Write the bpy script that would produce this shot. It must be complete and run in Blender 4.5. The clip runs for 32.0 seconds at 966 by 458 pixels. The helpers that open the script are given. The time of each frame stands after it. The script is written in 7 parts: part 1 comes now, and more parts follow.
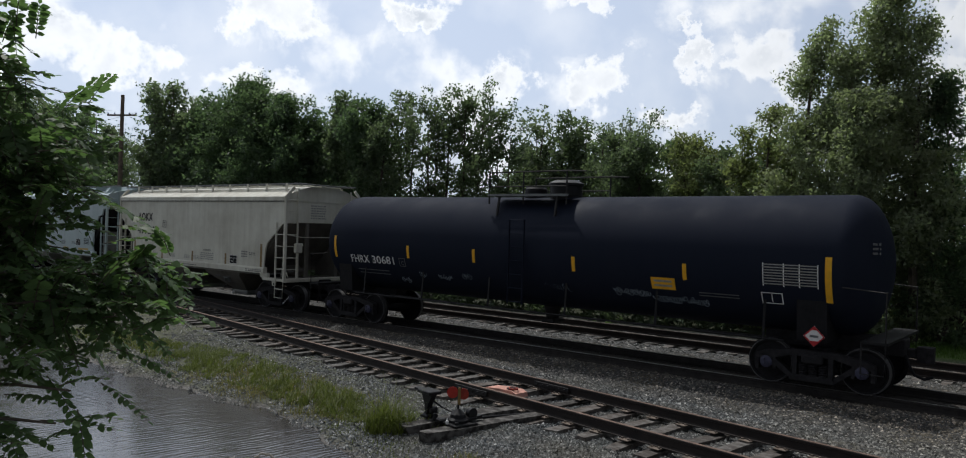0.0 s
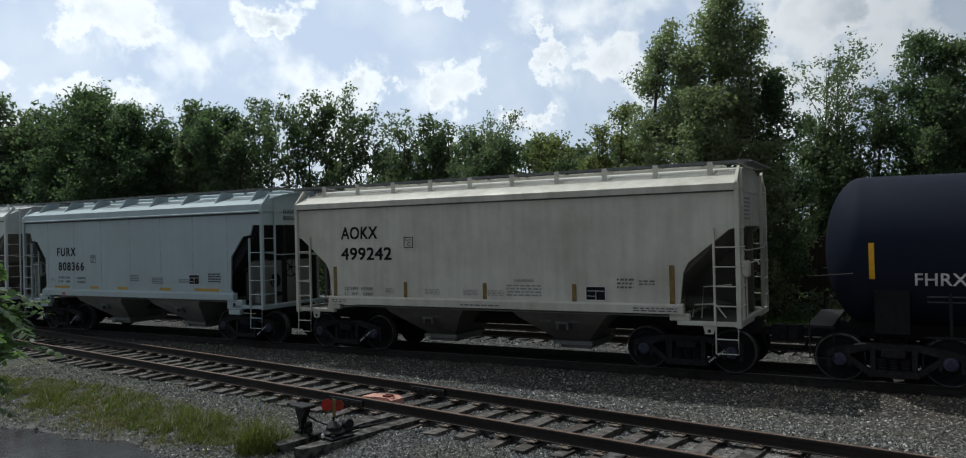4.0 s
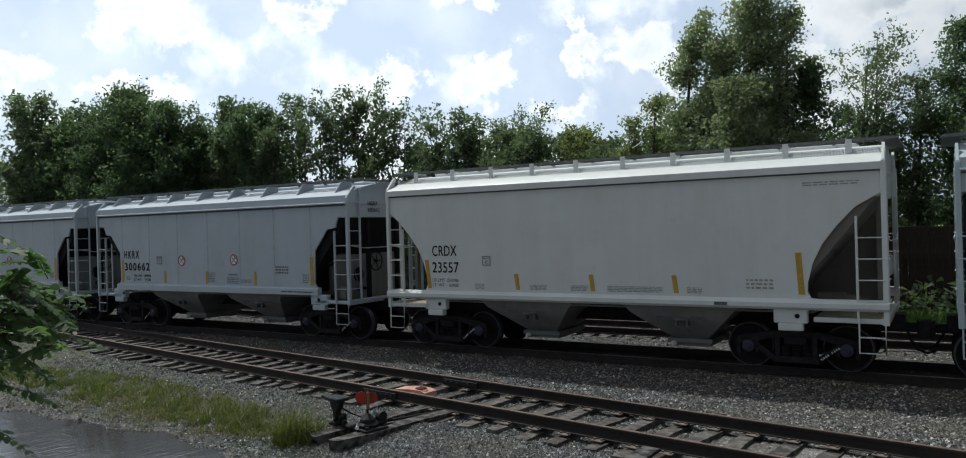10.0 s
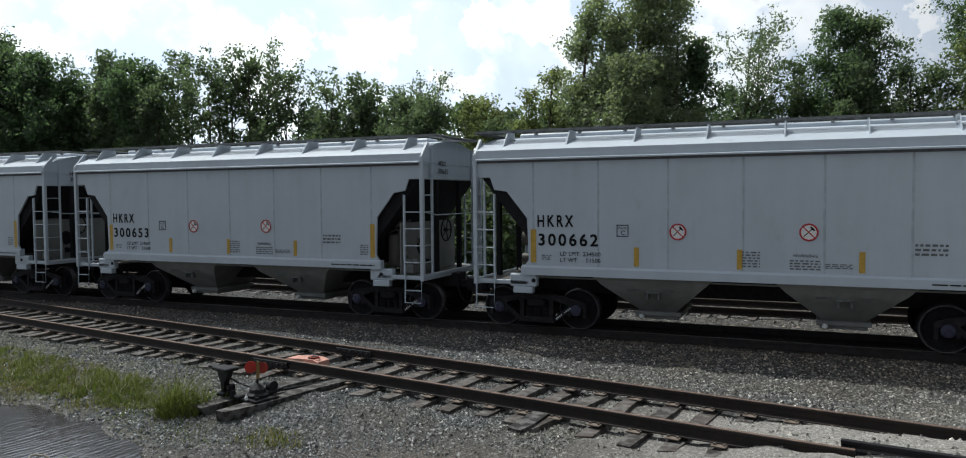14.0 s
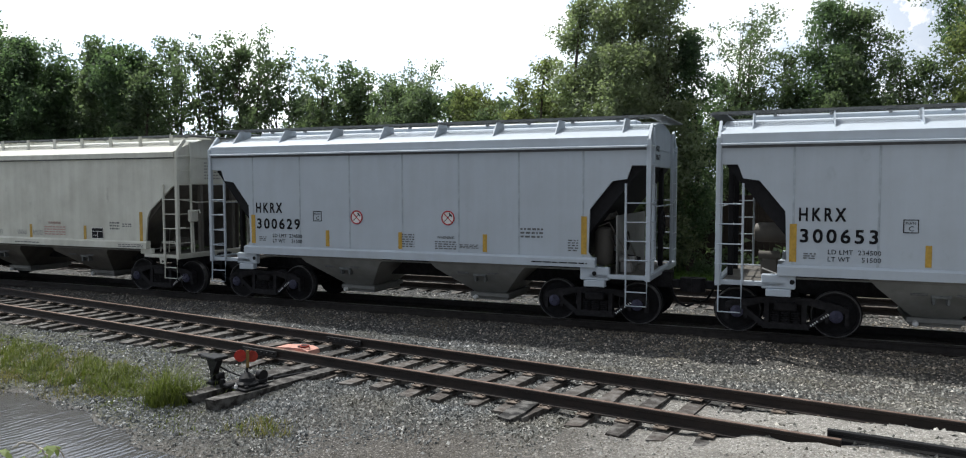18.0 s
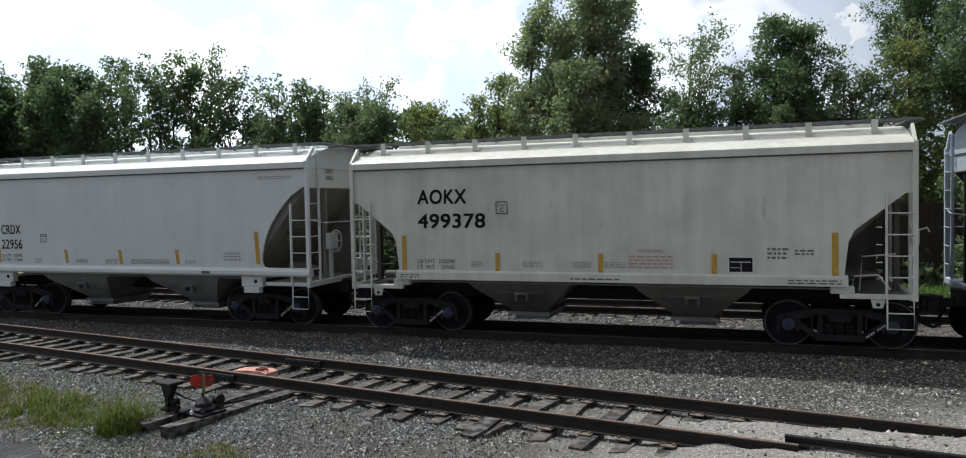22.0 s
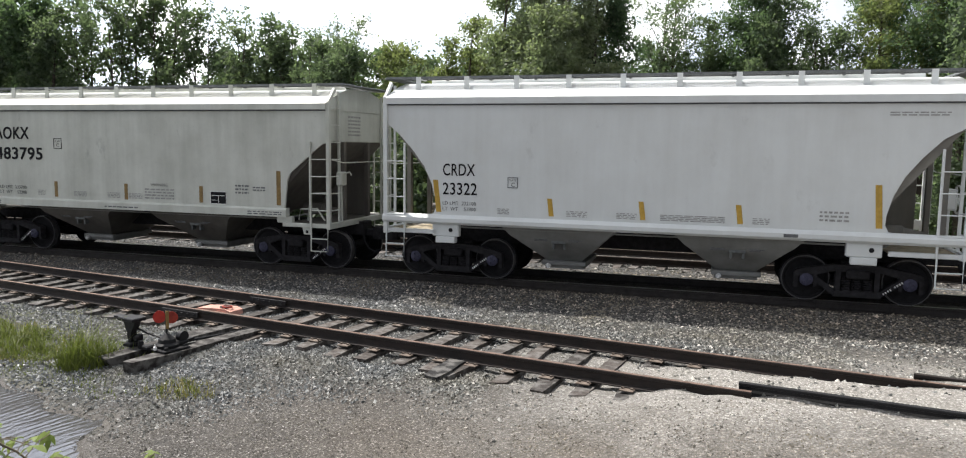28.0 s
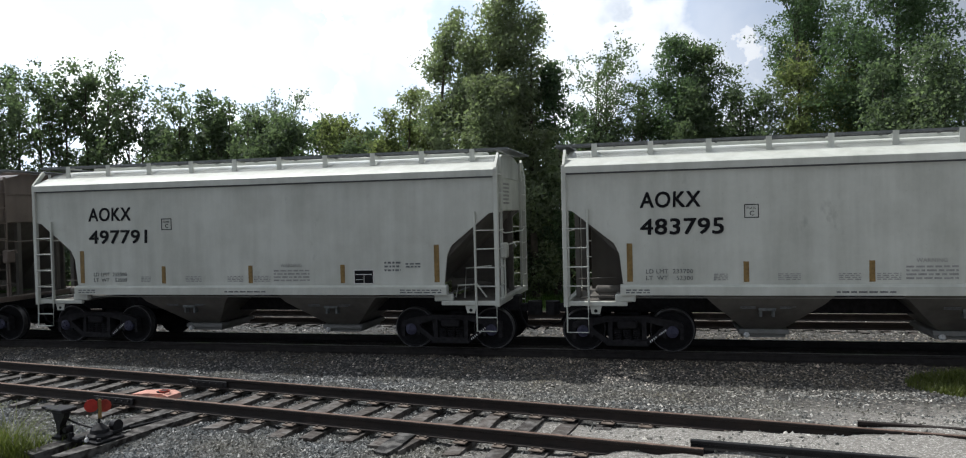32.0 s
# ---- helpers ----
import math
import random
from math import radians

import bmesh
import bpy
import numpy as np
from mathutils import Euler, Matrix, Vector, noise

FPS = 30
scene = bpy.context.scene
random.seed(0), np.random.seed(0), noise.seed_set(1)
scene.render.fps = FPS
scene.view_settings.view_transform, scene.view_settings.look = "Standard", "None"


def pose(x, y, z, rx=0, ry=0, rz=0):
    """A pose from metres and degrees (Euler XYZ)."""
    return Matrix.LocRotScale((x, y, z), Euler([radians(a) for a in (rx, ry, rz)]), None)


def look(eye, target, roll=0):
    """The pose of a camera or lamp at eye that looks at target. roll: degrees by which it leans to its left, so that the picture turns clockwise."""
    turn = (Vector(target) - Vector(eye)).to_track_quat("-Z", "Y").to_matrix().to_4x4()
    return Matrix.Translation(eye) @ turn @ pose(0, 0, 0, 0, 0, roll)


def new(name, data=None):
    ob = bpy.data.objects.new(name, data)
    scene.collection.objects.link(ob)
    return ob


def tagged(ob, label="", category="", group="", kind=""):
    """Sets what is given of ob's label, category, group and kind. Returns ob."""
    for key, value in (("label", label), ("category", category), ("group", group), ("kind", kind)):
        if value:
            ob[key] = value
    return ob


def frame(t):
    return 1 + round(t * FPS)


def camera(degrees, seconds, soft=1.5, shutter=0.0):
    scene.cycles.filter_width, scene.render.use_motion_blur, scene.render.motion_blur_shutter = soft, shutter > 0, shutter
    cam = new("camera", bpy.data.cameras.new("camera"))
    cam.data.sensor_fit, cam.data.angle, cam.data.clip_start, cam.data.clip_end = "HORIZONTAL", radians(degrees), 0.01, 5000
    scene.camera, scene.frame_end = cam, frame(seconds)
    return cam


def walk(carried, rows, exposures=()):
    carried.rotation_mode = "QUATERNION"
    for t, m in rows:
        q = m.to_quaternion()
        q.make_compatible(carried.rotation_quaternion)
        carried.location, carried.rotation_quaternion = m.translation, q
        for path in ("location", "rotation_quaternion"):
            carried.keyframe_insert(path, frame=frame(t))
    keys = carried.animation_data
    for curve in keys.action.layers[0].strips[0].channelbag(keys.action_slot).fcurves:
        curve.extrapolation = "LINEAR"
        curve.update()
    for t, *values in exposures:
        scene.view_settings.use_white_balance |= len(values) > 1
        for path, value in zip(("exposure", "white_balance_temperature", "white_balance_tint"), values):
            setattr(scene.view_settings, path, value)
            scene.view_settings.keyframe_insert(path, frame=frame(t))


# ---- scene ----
# Eye 2.93 m above the railhead; x runs along the train's track, y away from the eye, z = 0 at the railhead.
EYE = (0.0, 0.0, 2.93)
SECONDS = 32.0
cam = camera(64.8, SECONDS, soft=1.1)
# seconds, yaw, pitch, roll
PATH = [
    (0, 39.04, 0.02, -1.76), (0.5, 38.56, -0.30, -1.90), (1, 39.48, -0.06, -0.76), (1.5, 40.31, 0.75, -0.12),
    (2, 40.51, 1.33, -0.54), (2.5, 39.93, 1.01, -0.16), (3, 35.14, 1.13, 0.41), (3.5, 28.43, 0.25, 1.01),
    (5.5, 33.88, 0.34, 2.05), (6, 33.93, -0.39, 0.90), (6.5, 34.13, -0.33, 1.14), (7, 34.40, -0.10, 0.96),
    (7.5, 33.48, 0.24, 1.98), (8, 33.93, -0.44, 1.53), (8.5, 33.74, 0.94, 1.01), (9, 32.33, 0.78, 0.21),
    (9.5, 32.53, -0.19, 2.56), (10, 31.48, -0.10, 1.63), (10.5, 27.06, -1.20, 1.79), (11, 26.02, -1.43, 1.35),
    (11.5, 27.55, -1.30, 1.48), (12, 27.74, -1.02, 0.65), (12.5, 28.67, -0.66, 0.95), (13, 26.48, -1.56, 2.05),
    (13.5, 24.58, -2.16, 1.28), (15.5, 23.01, -3.16, 0.01), (16, 23.11, -3.05, 0.48), (16.5, 22.86, -3.22, 0.58),
    (17, 23.18, -3.14, 0.46), (17.5, 23.47, -3.25, 0.05), (18, 23.04, -3.33, 0.11), (18.5, 23.05, -3.32, 0.33),
    (19, 22.85, -3.07, 0.60), (19.5, 22.20, -2.80, -0.67), (20, 16.76, -3.70, -0.94), (20.5, 16.63, -2.86, -0.48),
    (21, 16.77, -2.26, -0.51), (21.5, 19.77, -2.12, 1.08), (22, 19.88, -2.15, 1.17), (22.5, 19.59, -2.08, 0.64),
    (23, 19.69, -2.00, 0.89), (23.5, 19.45, -2.00, 1.63), (24, 19.61, -4.08, 2.99), (24.5, 22.40, -2.94, 1.57),
    (25, 22.32, -6.06, 4.79), (25.5, 23.75, -6.48, 3.39), (26, 26.34, -8.29, 3.51), (26.5, 20.96, -6.70, 0.07),
    (28.5, 17.19, -6.00, -0.42), (29, 16.84, -4.84, 0.46), (29.5, 16.42, -3.88, 0.26), (30, 16.44, -3.40, 0.30),
    (30.5, 16.59, -2.34, 1.01), (31, 16.69, -1.76, 1.00), (31.5, 15.79, -0.32, 1.92), (32, 13.30, -1.27, 1.40),
]
EXPOSURES = [(0, -0.95, 6200, 9.5), (3, -0.98, 6060, 6), (6, -0.92, 6060, 5.5), (9, -0.85, 6060, 5.5), (11, -0.66, 6130, 5.5), (13, -0.66, 6100, 5.5), (15.5, 0.02, 6210, 8.5), (19, 0.02, 6210, 8.5),
             (20.5, 0.0, 6190, 8.5), (22, -0.30, 6130, 9), (23, -0.28, 6170, 9), (24.3, -0.16, 6290, 9.5), (25.1, -0.10, 6330, 10), (26, 0.38, 6380, 10.5), (28.5, 0.42, 6460, 11.5), (30, 0.18, 6330, 10.5), (32, -0.22, 6110, 9.5)]
walk(cam, [(t, pose(*EYE, 90 + p, r, yw)) for t, yw, p, r in PATH], EXPOSURES)

# ---- light ----
SUN_AZ, SUN_EL = radians(-66), radians(62)      # azimuth from +y towards +x
SUN_DIR = Vector((math.sin(SUN_AZ) * math.cos(SUN_EL), math.cos(SUN_AZ) * math.cos(SUN_EL), math.sin(SUN_EL)))

SKY_FRONT, SKY_BACK = 2.04, 0.50
# cumulus heaps: bearing, elevation, half width and half height in degrees
CLOUDS = ((-69, 11.3, 3.4, 2.4), (-64.8, 10.6, 3.8, 2.0), (-56.5, 9.8, 3.8, 1.6), (-55, 15.6, 4.4, 2.4), (-44.5, 15.9, 2.9, 1.2),
          (-31, 16.8, 1.6, 1.1), (-24, 13.4, 1.1, 2.3), (-18.8, 12.0, 3.0, 2.5), (-38, 11.2, 2.6, 2.0), (-30.5, 11.4, 2.9, 1.9),
          (-4.6, 13.8, 3.0, 2.3), (-7, 10.0, 1.8, 2.0), (6, 11.0, 1.5, 1.1), (-26, 8.6, 2.2, 1.0))


def make_world():
    w = bpy.data.worlds.new("sky")
    scene.world = w
    w.use_nodes = True
    nt = w.node_tree
    nt.nodes.clear()
    out = nt.nodes.new("ShaderNodeOutputWorld")
    bg = nt.nodes.new("ShaderNodeBackground")
    sky = nt.nodes.new("ShaderNodeTexSky")
    sky.sky_type = "NISHITA"
    sky.sun_disc = False
    sky.sun_elevation, sky.sun_rotation = SUN_EL, SUN_AZ
    sky.dust_density, sky.air_density, sky.ozone_density = 2.5, 1.0, 1.0
    co = nt.nodes.new("ShaderNodeTexCoord")

    def calc(op, p, q=0.0, r=0.0):
        nd = nt.nodes.new("ShaderNodeMath")
        nd.operation = op
        for sock, v in zip(nd.inputs, (p, q, r)):
            if isinstance(v, (int, float)):
                sock.default_value = v
            else:
                nt.links.new(v, sock)
        return nd.outputs[0]

    sep = nt.nodes.new("ShaderNodeSeparateXYZ")
    nt.links.new(co.outputs["Generated"], sep.inputs[0])
    az = calc("MULTIPLY", calc("ARCTAN2", sep.outputs[0], sep.outputs[1]), 180 / math.pi)
    el = calc("MULTIPLY", calc("ARCSINE", sep.outputs[2]), 180 / math.pi)
    n1 = nt.nodes.new("ShaderNodeTexNoise")
    n1.inputs["Scale"].default_value = 15.0
    n1.inputs["Detail"].default_value = 8
    n1.inputs["Roughness"].default_value = 0.55
    n1.inputs["Distortion"].default_value = 0.15
    n2 = nt.nodes.new("ShaderNodeTexNoise")
    n2.inputs["Scale"].default_value = 9.0
    n2.inputs["Detail"].default_value = 6
    high = nt.nodes.new("ShaderNodeTexNoise")
    high.inputs["Scale"].default_value = 3.0
    high.inputs["Detail"].default_value = 4
    for nd in (n1, n2, high):
        nt.links.new(co.outputs["Generated"], nd.inputs["Vector"])
    # the heaps' outlines are torn by noise in bearing and elevation
    torn = []
    for k, shift in enumerate((0.0, 7.3)):
        mv = nt.nodes.new("ShaderNodeVectorMath")
        mv.operation = "ADD"
        mv.inputs[1].default_value = (shift, shift * 0.6, 0)
        nt.links.new(co.outputs["Generated"], mv.inputs[0])
        nz = nt.nodes.new("ShaderNodeTexNoise")
        nz.inputs["Scale"].default_value = 22.0
        nz.inputs["Detail"].default_value = 9
        nz.inputs["Roughness"].default_value = 0.62
        nt.links.new(mv.outputs[0], nz.inputs["Vector"])
        torn.append(calc("SUBTRACT", nz.outputs["Fac"], 0.5))
    waz, wel = calc("ADD", az, calc("MULTIPLY", torn[0], 11.0)), calc("ADD", el, calc("MULTIPLY", torn[1], 7.0))
    # broken cumulus overhead, then the heaps that stand above the trees
    body = calc("MULTIPLY", calc("MULTIPLY", calc("SUBTRACT", high.outputs["Fac"], 0.44), 7.0), calc("MULTIPLY", calc("SUBTRACT", el, 24.0), 0.12))
    body = calc("MINIMUM", calc("MAXIMUM", body, 0.0), 1.0)
    for a, e, w, h in CLOUDS:
        dx, dy = calc("DIVIDE", calc("SUBTRACT", waz, a), w), calc("DIVIDE", calc("SUBTRACT", wel, e), h)
        body = calc("MAXIMUM", body, calc("SUBTRACT", 1.0, calc("ADD", calc("MULTIPLY", dx, dx), calc("MULTIPLY", dy, dy))))
    lump = calc("ADD", calc("MAXIMUM", body, -0.6), calc("MULTIPLY", calc("SUBTRACT", n1.outputs["Fac"], 0.51), 3.0))
    ramp = nt.nodes.new("ShaderNodeMapRange")
    ramp.interpolation_type = "SMOOTHSTEP"
    ramp.inputs[1].default_value, ramp.inputs[2].default_value = -0.15, 0.75
    nt.links.new(lump, ramp.inputs[0])
    veil = calc("MULTIPLY", calc("MAXIMUM", calc("SUBTRACT", n2.outputs["Fac"], 0.44), 0.0), 1.3)
    cover = calc("MINIMUM", calc("MAXIMUM", ramp.outputs[0], veil), 1.0)
    shade = nt.nodes.new("ShaderNodeValToRGB")
    shade.color_ramp.elements[0].position, shade.color_ramp.elements[1].position = 0.38, 0.60
    shade.color_ramp.elements[0].color = (0.52, 0.565, 0.63, 1)
    shade.color_ramp.elements[1].color = (0.90, 0.91, 0.925, 1)
    core = nt.nodes.new("ShaderNodeMapRange")
    core.interpolation_type = "SMOOTHSTEP"
    core.inputs[1].default_value, core.inputs[2].default_value = 0.45, 1.35
    core.inputs[3].default_value, core.inputs[4].default_value = 0.0, 0.85
    nt.links.new(lump, core.inputs[0])
    heap = nt.nodes.new("ShaderNodeMix")
    heap.data_type = "RGBA"
    heap.inputs[6].default_value = (1.0, 1.0, 1.0, 1)
    nt.links.new(core.outputs[0], heap.inputs[0])
    nt.links.new(shade.outputs[0], heap.inputs[7])
    mix = nt.nodes.new("ShaderNodeMix")
    mix.data_type = "RGBA"
    haze = nt.nodes.new("ShaderNodeMix")
    haze.data_type = "RGBA"
    haze.inputs[0].default_value = 0.8
    haze.inputs[7].default_value = (0.635, 0.705, 0.835, 1)
    # the cloud layer is brighter on the sun's side of the sky
    dot = nt.nodes.new("ShaderNodeVectorMath")
    dot.operation = "DOT_PRODUCT"
    dot.inputs[1].default_value = look((0, 0, 0), (-0.86, 0.44, 0.26)).to_3x3() @ Vector((0, 0, -1))
    side = nt.nodes.new("ShaderNodeMapRange")
    side.interpolation_type = "SMOOTHSTEP"
    side.inputs[1].default_value, side.inputs[2].default_value = -0.05, 1.0
    side.inputs[3].default_value, side.inputs[4].default_value = SKY_BACK, SKY_FRONT
    lit = nt.nodes.new("ShaderNodeVectorMath")
    lit.operation = "SCALE"
    scale = nt.nodes.new("ShaderNodeVectorMath")
    scale.operation = "SCALE"
    scale.inputs["Scale"].default_value = 0.1
    nt.links.new(co.outputs["Generated"], dot.inputs[0])
    nt.links.new(dot.outputs["Value"], side.inputs[0])
    nt.links.new(n2.outputs["Fac"], shade.inputs[0])
    nt.links.new(sky.outputs[0], scale.inputs[0])
    nt.links.new(scale.outputs[0], haze.inputs[6])
    nt.links.new(cover, mix.inputs[0])
    nt.links.new(haze.outputs[2], mix.inputs[6])
    nt.links.new(heap.outputs[2], mix.inputs[7])
    nt.links.new(mix.outputs[2], lit.inputs[0])
    nt.links.new(side.outputs[0], lit.inputs["Scale"])
    nt.links.new(lit.outputs[0], bg.inputs[0])
    bg.inputs[1].default_value = 1.0
    nt.links.new(bg.outputs[0], out.inputs[0])


make_world()
sun = new("sun", bpy.data.lights.new("sun", "SUN"))
sun.data.energy, sun.data.angle, sun.data.color = 5.0, radians(0.8), (1.0, 0.95, 0.87)
sun.matrix_world = look(SUN_DIR * 60, (0, 0, 0))

# ---- materials ----
MATS = {}


class Nodes:
    """A small wrapper that keeps node code short."""

    def __init__(self, name):
        self.m = bpy.data.materials.new(name)
        self.m.use_nodes = True
        self.t = self.m.node_tree
        self.b = self.t.nodes["Principled BSDF"]

    def n(self, kind, **inputs):
        nd = self.t.nodes.new(kind)
        for k, v in inputs.items():
            nd.inputs[k.replace("_", " ")].default_value = v
        return nd

    def link(self, a, b):
        self.t.links.new(a, b)

    def coords(self, which="Object", scale=(1, 1, 1)):
        c = self.n("ShaderNodeTexCoord")
        mp = self.n("ShaderNodeMapping")
        mp.inputs["Scale"].default_value = scale
        self.link(c.outputs[which], mp.inputs["Vector"])
        return mp.outputs[0]

    def position(self, scale=(1, 1, 1)):
        g = self.n("ShaderNodeNewGeometry")
        mp = self.n("ShaderNodeMapping")
        mp.inputs["Scale"].default_value = scale
        self.link(g.outputs["Position"], mp.inputs["Vector"])
        return mp.outputs[0]

    def noise(self, vec, scale, detail=5, rough=0.6):
        nd = self.n("ShaderNodeTexNoise", Scale=scale, Detail=detail, Roughness=rough)
        self.link(vec, nd.inputs["Vector"])
        return nd.outputs["Fac"]

    def voronoi(self, vec, scale, out="Distance"):
        nd = self.n("ShaderNodeTexVoronoi", Scale=scale)
        self.link(vec, nd.inputs["Vector"])
        return nd.outputs[out]

    def ramp(self, fac, stops):
        nd = self.n("ShaderNodeValToRGB")
        el = nd.color_ramp.elements
        while len(el) < len(stops):
            el.new(0.5)
        for e, (p, c) in zip(el, stops):
            e.position, e.color = p, (*c, 1) if len(c) == 3 else c
        self.link(fac, nd.inputs[0])
        return nd.outputs[0]

    def mix(self, fac, a, b, mode="MIX"):
        nd = self.n("ShaderNodeMix")
        nd.data_type, nd.blend_type = "RGBA", mode
        for sock, v in ((nd.inputs[0], fac), (nd.inputs[6], a), (nd.inputs[7], b)):
            if isinstance(v, (int, float)):
                sock.default_value = v
            elif isinstance(v, tuple):
                sock.default_value = (*v, 1)
            else:
                self.link(v, sock)
        return nd.outputs[2]

    def math(self, op, a, b=0.0):
        nd = self.n("ShaderNodeMath")
        nd.operation = op
        for sock, v in ((nd.inputs[0], a), (nd.inputs[1], b)):
            if isinstance(v, (int, float)):
                sock.default_value = v
            else:
                self.link(v, sock)
        return nd.outputs[0]

    def bump(self, height, strength=0.3, dist=0.01):
        nd = self.n("ShaderNodeBump", Strength=strength, Distance=dist)
        self.link(height, nd.inputs["Height"])
        self.link(nd.outputs[0], self.b.inputs["Normal"])

    def done(self, color=None, rough=0.6, metal=0.0, spec=None):
        for key, v in (("Base Color", color), ("Roughness", rough), ("Metallic", metal), ("Specular IOR Level", spec)):
            if v is None:
                continue
            if isinstance(v, (int, float)):
                self.b.inputs[key].default_value = v
            elif isinstance(v, tuple):
                self.b.inputs[key].default_value = (*v, 1)
            else:
                self.link(v, self.b.inputs[key])
        return self.m


def car_paint(name, base, dirt, amount, rough=0.42, spec=0.35):
    """Rolling-stock enamel: dust in clouds, rain streaks down the sheet, specks."""
    k = Nodes(name)
    p = k.coords()
    info = k.n("ShaderNodeObjectInfo")
    shift = k.n("ShaderNodeVectorMath")
    shift.operation = "ADD"
    k.link(p, shift.inputs[0])
    k.link(k.math("MULTIPLY", info.outputs["Random"], 60.0), shift.inputs[1])
    p = shift.outputs[0]
    streak = k.n("ShaderNodeMapping")
    streak.inputs["Scale"].default_value = (2.6, 2.6, 0.22)
    k.link(p, streak.inputs["Vector"])
    cloud = k.noise(p, 0.8, 6, 0.65)
    run = k.noise(streak.outputs[0], 1.4, 5, 0.6)
    speck = k.noise(p, 26, 3, 0.7)
    f = k.math("ADD", k.math("MULTIPLY", cloud, 0.6), k.math("MULTIPLY", run, 0.4))
    f = k.ramp(f, [(0.40, (0, 0, 0)), (0.68, (amount, amount, amount))])
    c = k.mix(f, base, dirt)
    sp = k.ramp(speck, [(0.66, (0, 0, 0)), (0.8, (amount * 0.8,) * 3)])
    c = k.mix(sp, c, tuple(v * 0.55 for v in dirt))
    smear = k.n("ShaderNodeMapping")
    smear.inputs["Scale"].default_value = (1.0, 1.0, 0.55)
    k.link(p, smear.inputs["Vector"])
    smudge = k.ramp(k.noise(smear.outputs[0], 1.9, 5, 0.7), [(0.64, (0, 0, 0)), (0.78, (amount * 0.7,) * 3)])
    c = k.mix(smudge, c, tuple(v * 0.6 for v in dirt))
    k.bump(k.noise(p, 3.0, 3), 0.12, 0.01)
    r = k.ramp(cloud, [(0.3, (rough - 0.08,) * 3), (0.7, (rough + 0.18,) * 3)])
    return k.done(c, r, 0.0, spec)


def plain(name, base, rough=0.6, metal=0.0, vary=0.25, scale=8.0, bump=0.2, spec=0.35):
    k = Nodes(name)
    p = k.coords()
    n = k.noise(p, scale, 6, 0.65)
    lo, hi = tuple(v * (1 - vary) for v in base), tuple(min(1, v * (1 + vary)) for v in base)
    c = k.ramp(n, [(0.3, lo), (0.7, hi)])
    k.bump(k.noise(p, scale * 5, 3), bump, 0.004)
    return k.done(c, rough, metal, spec)


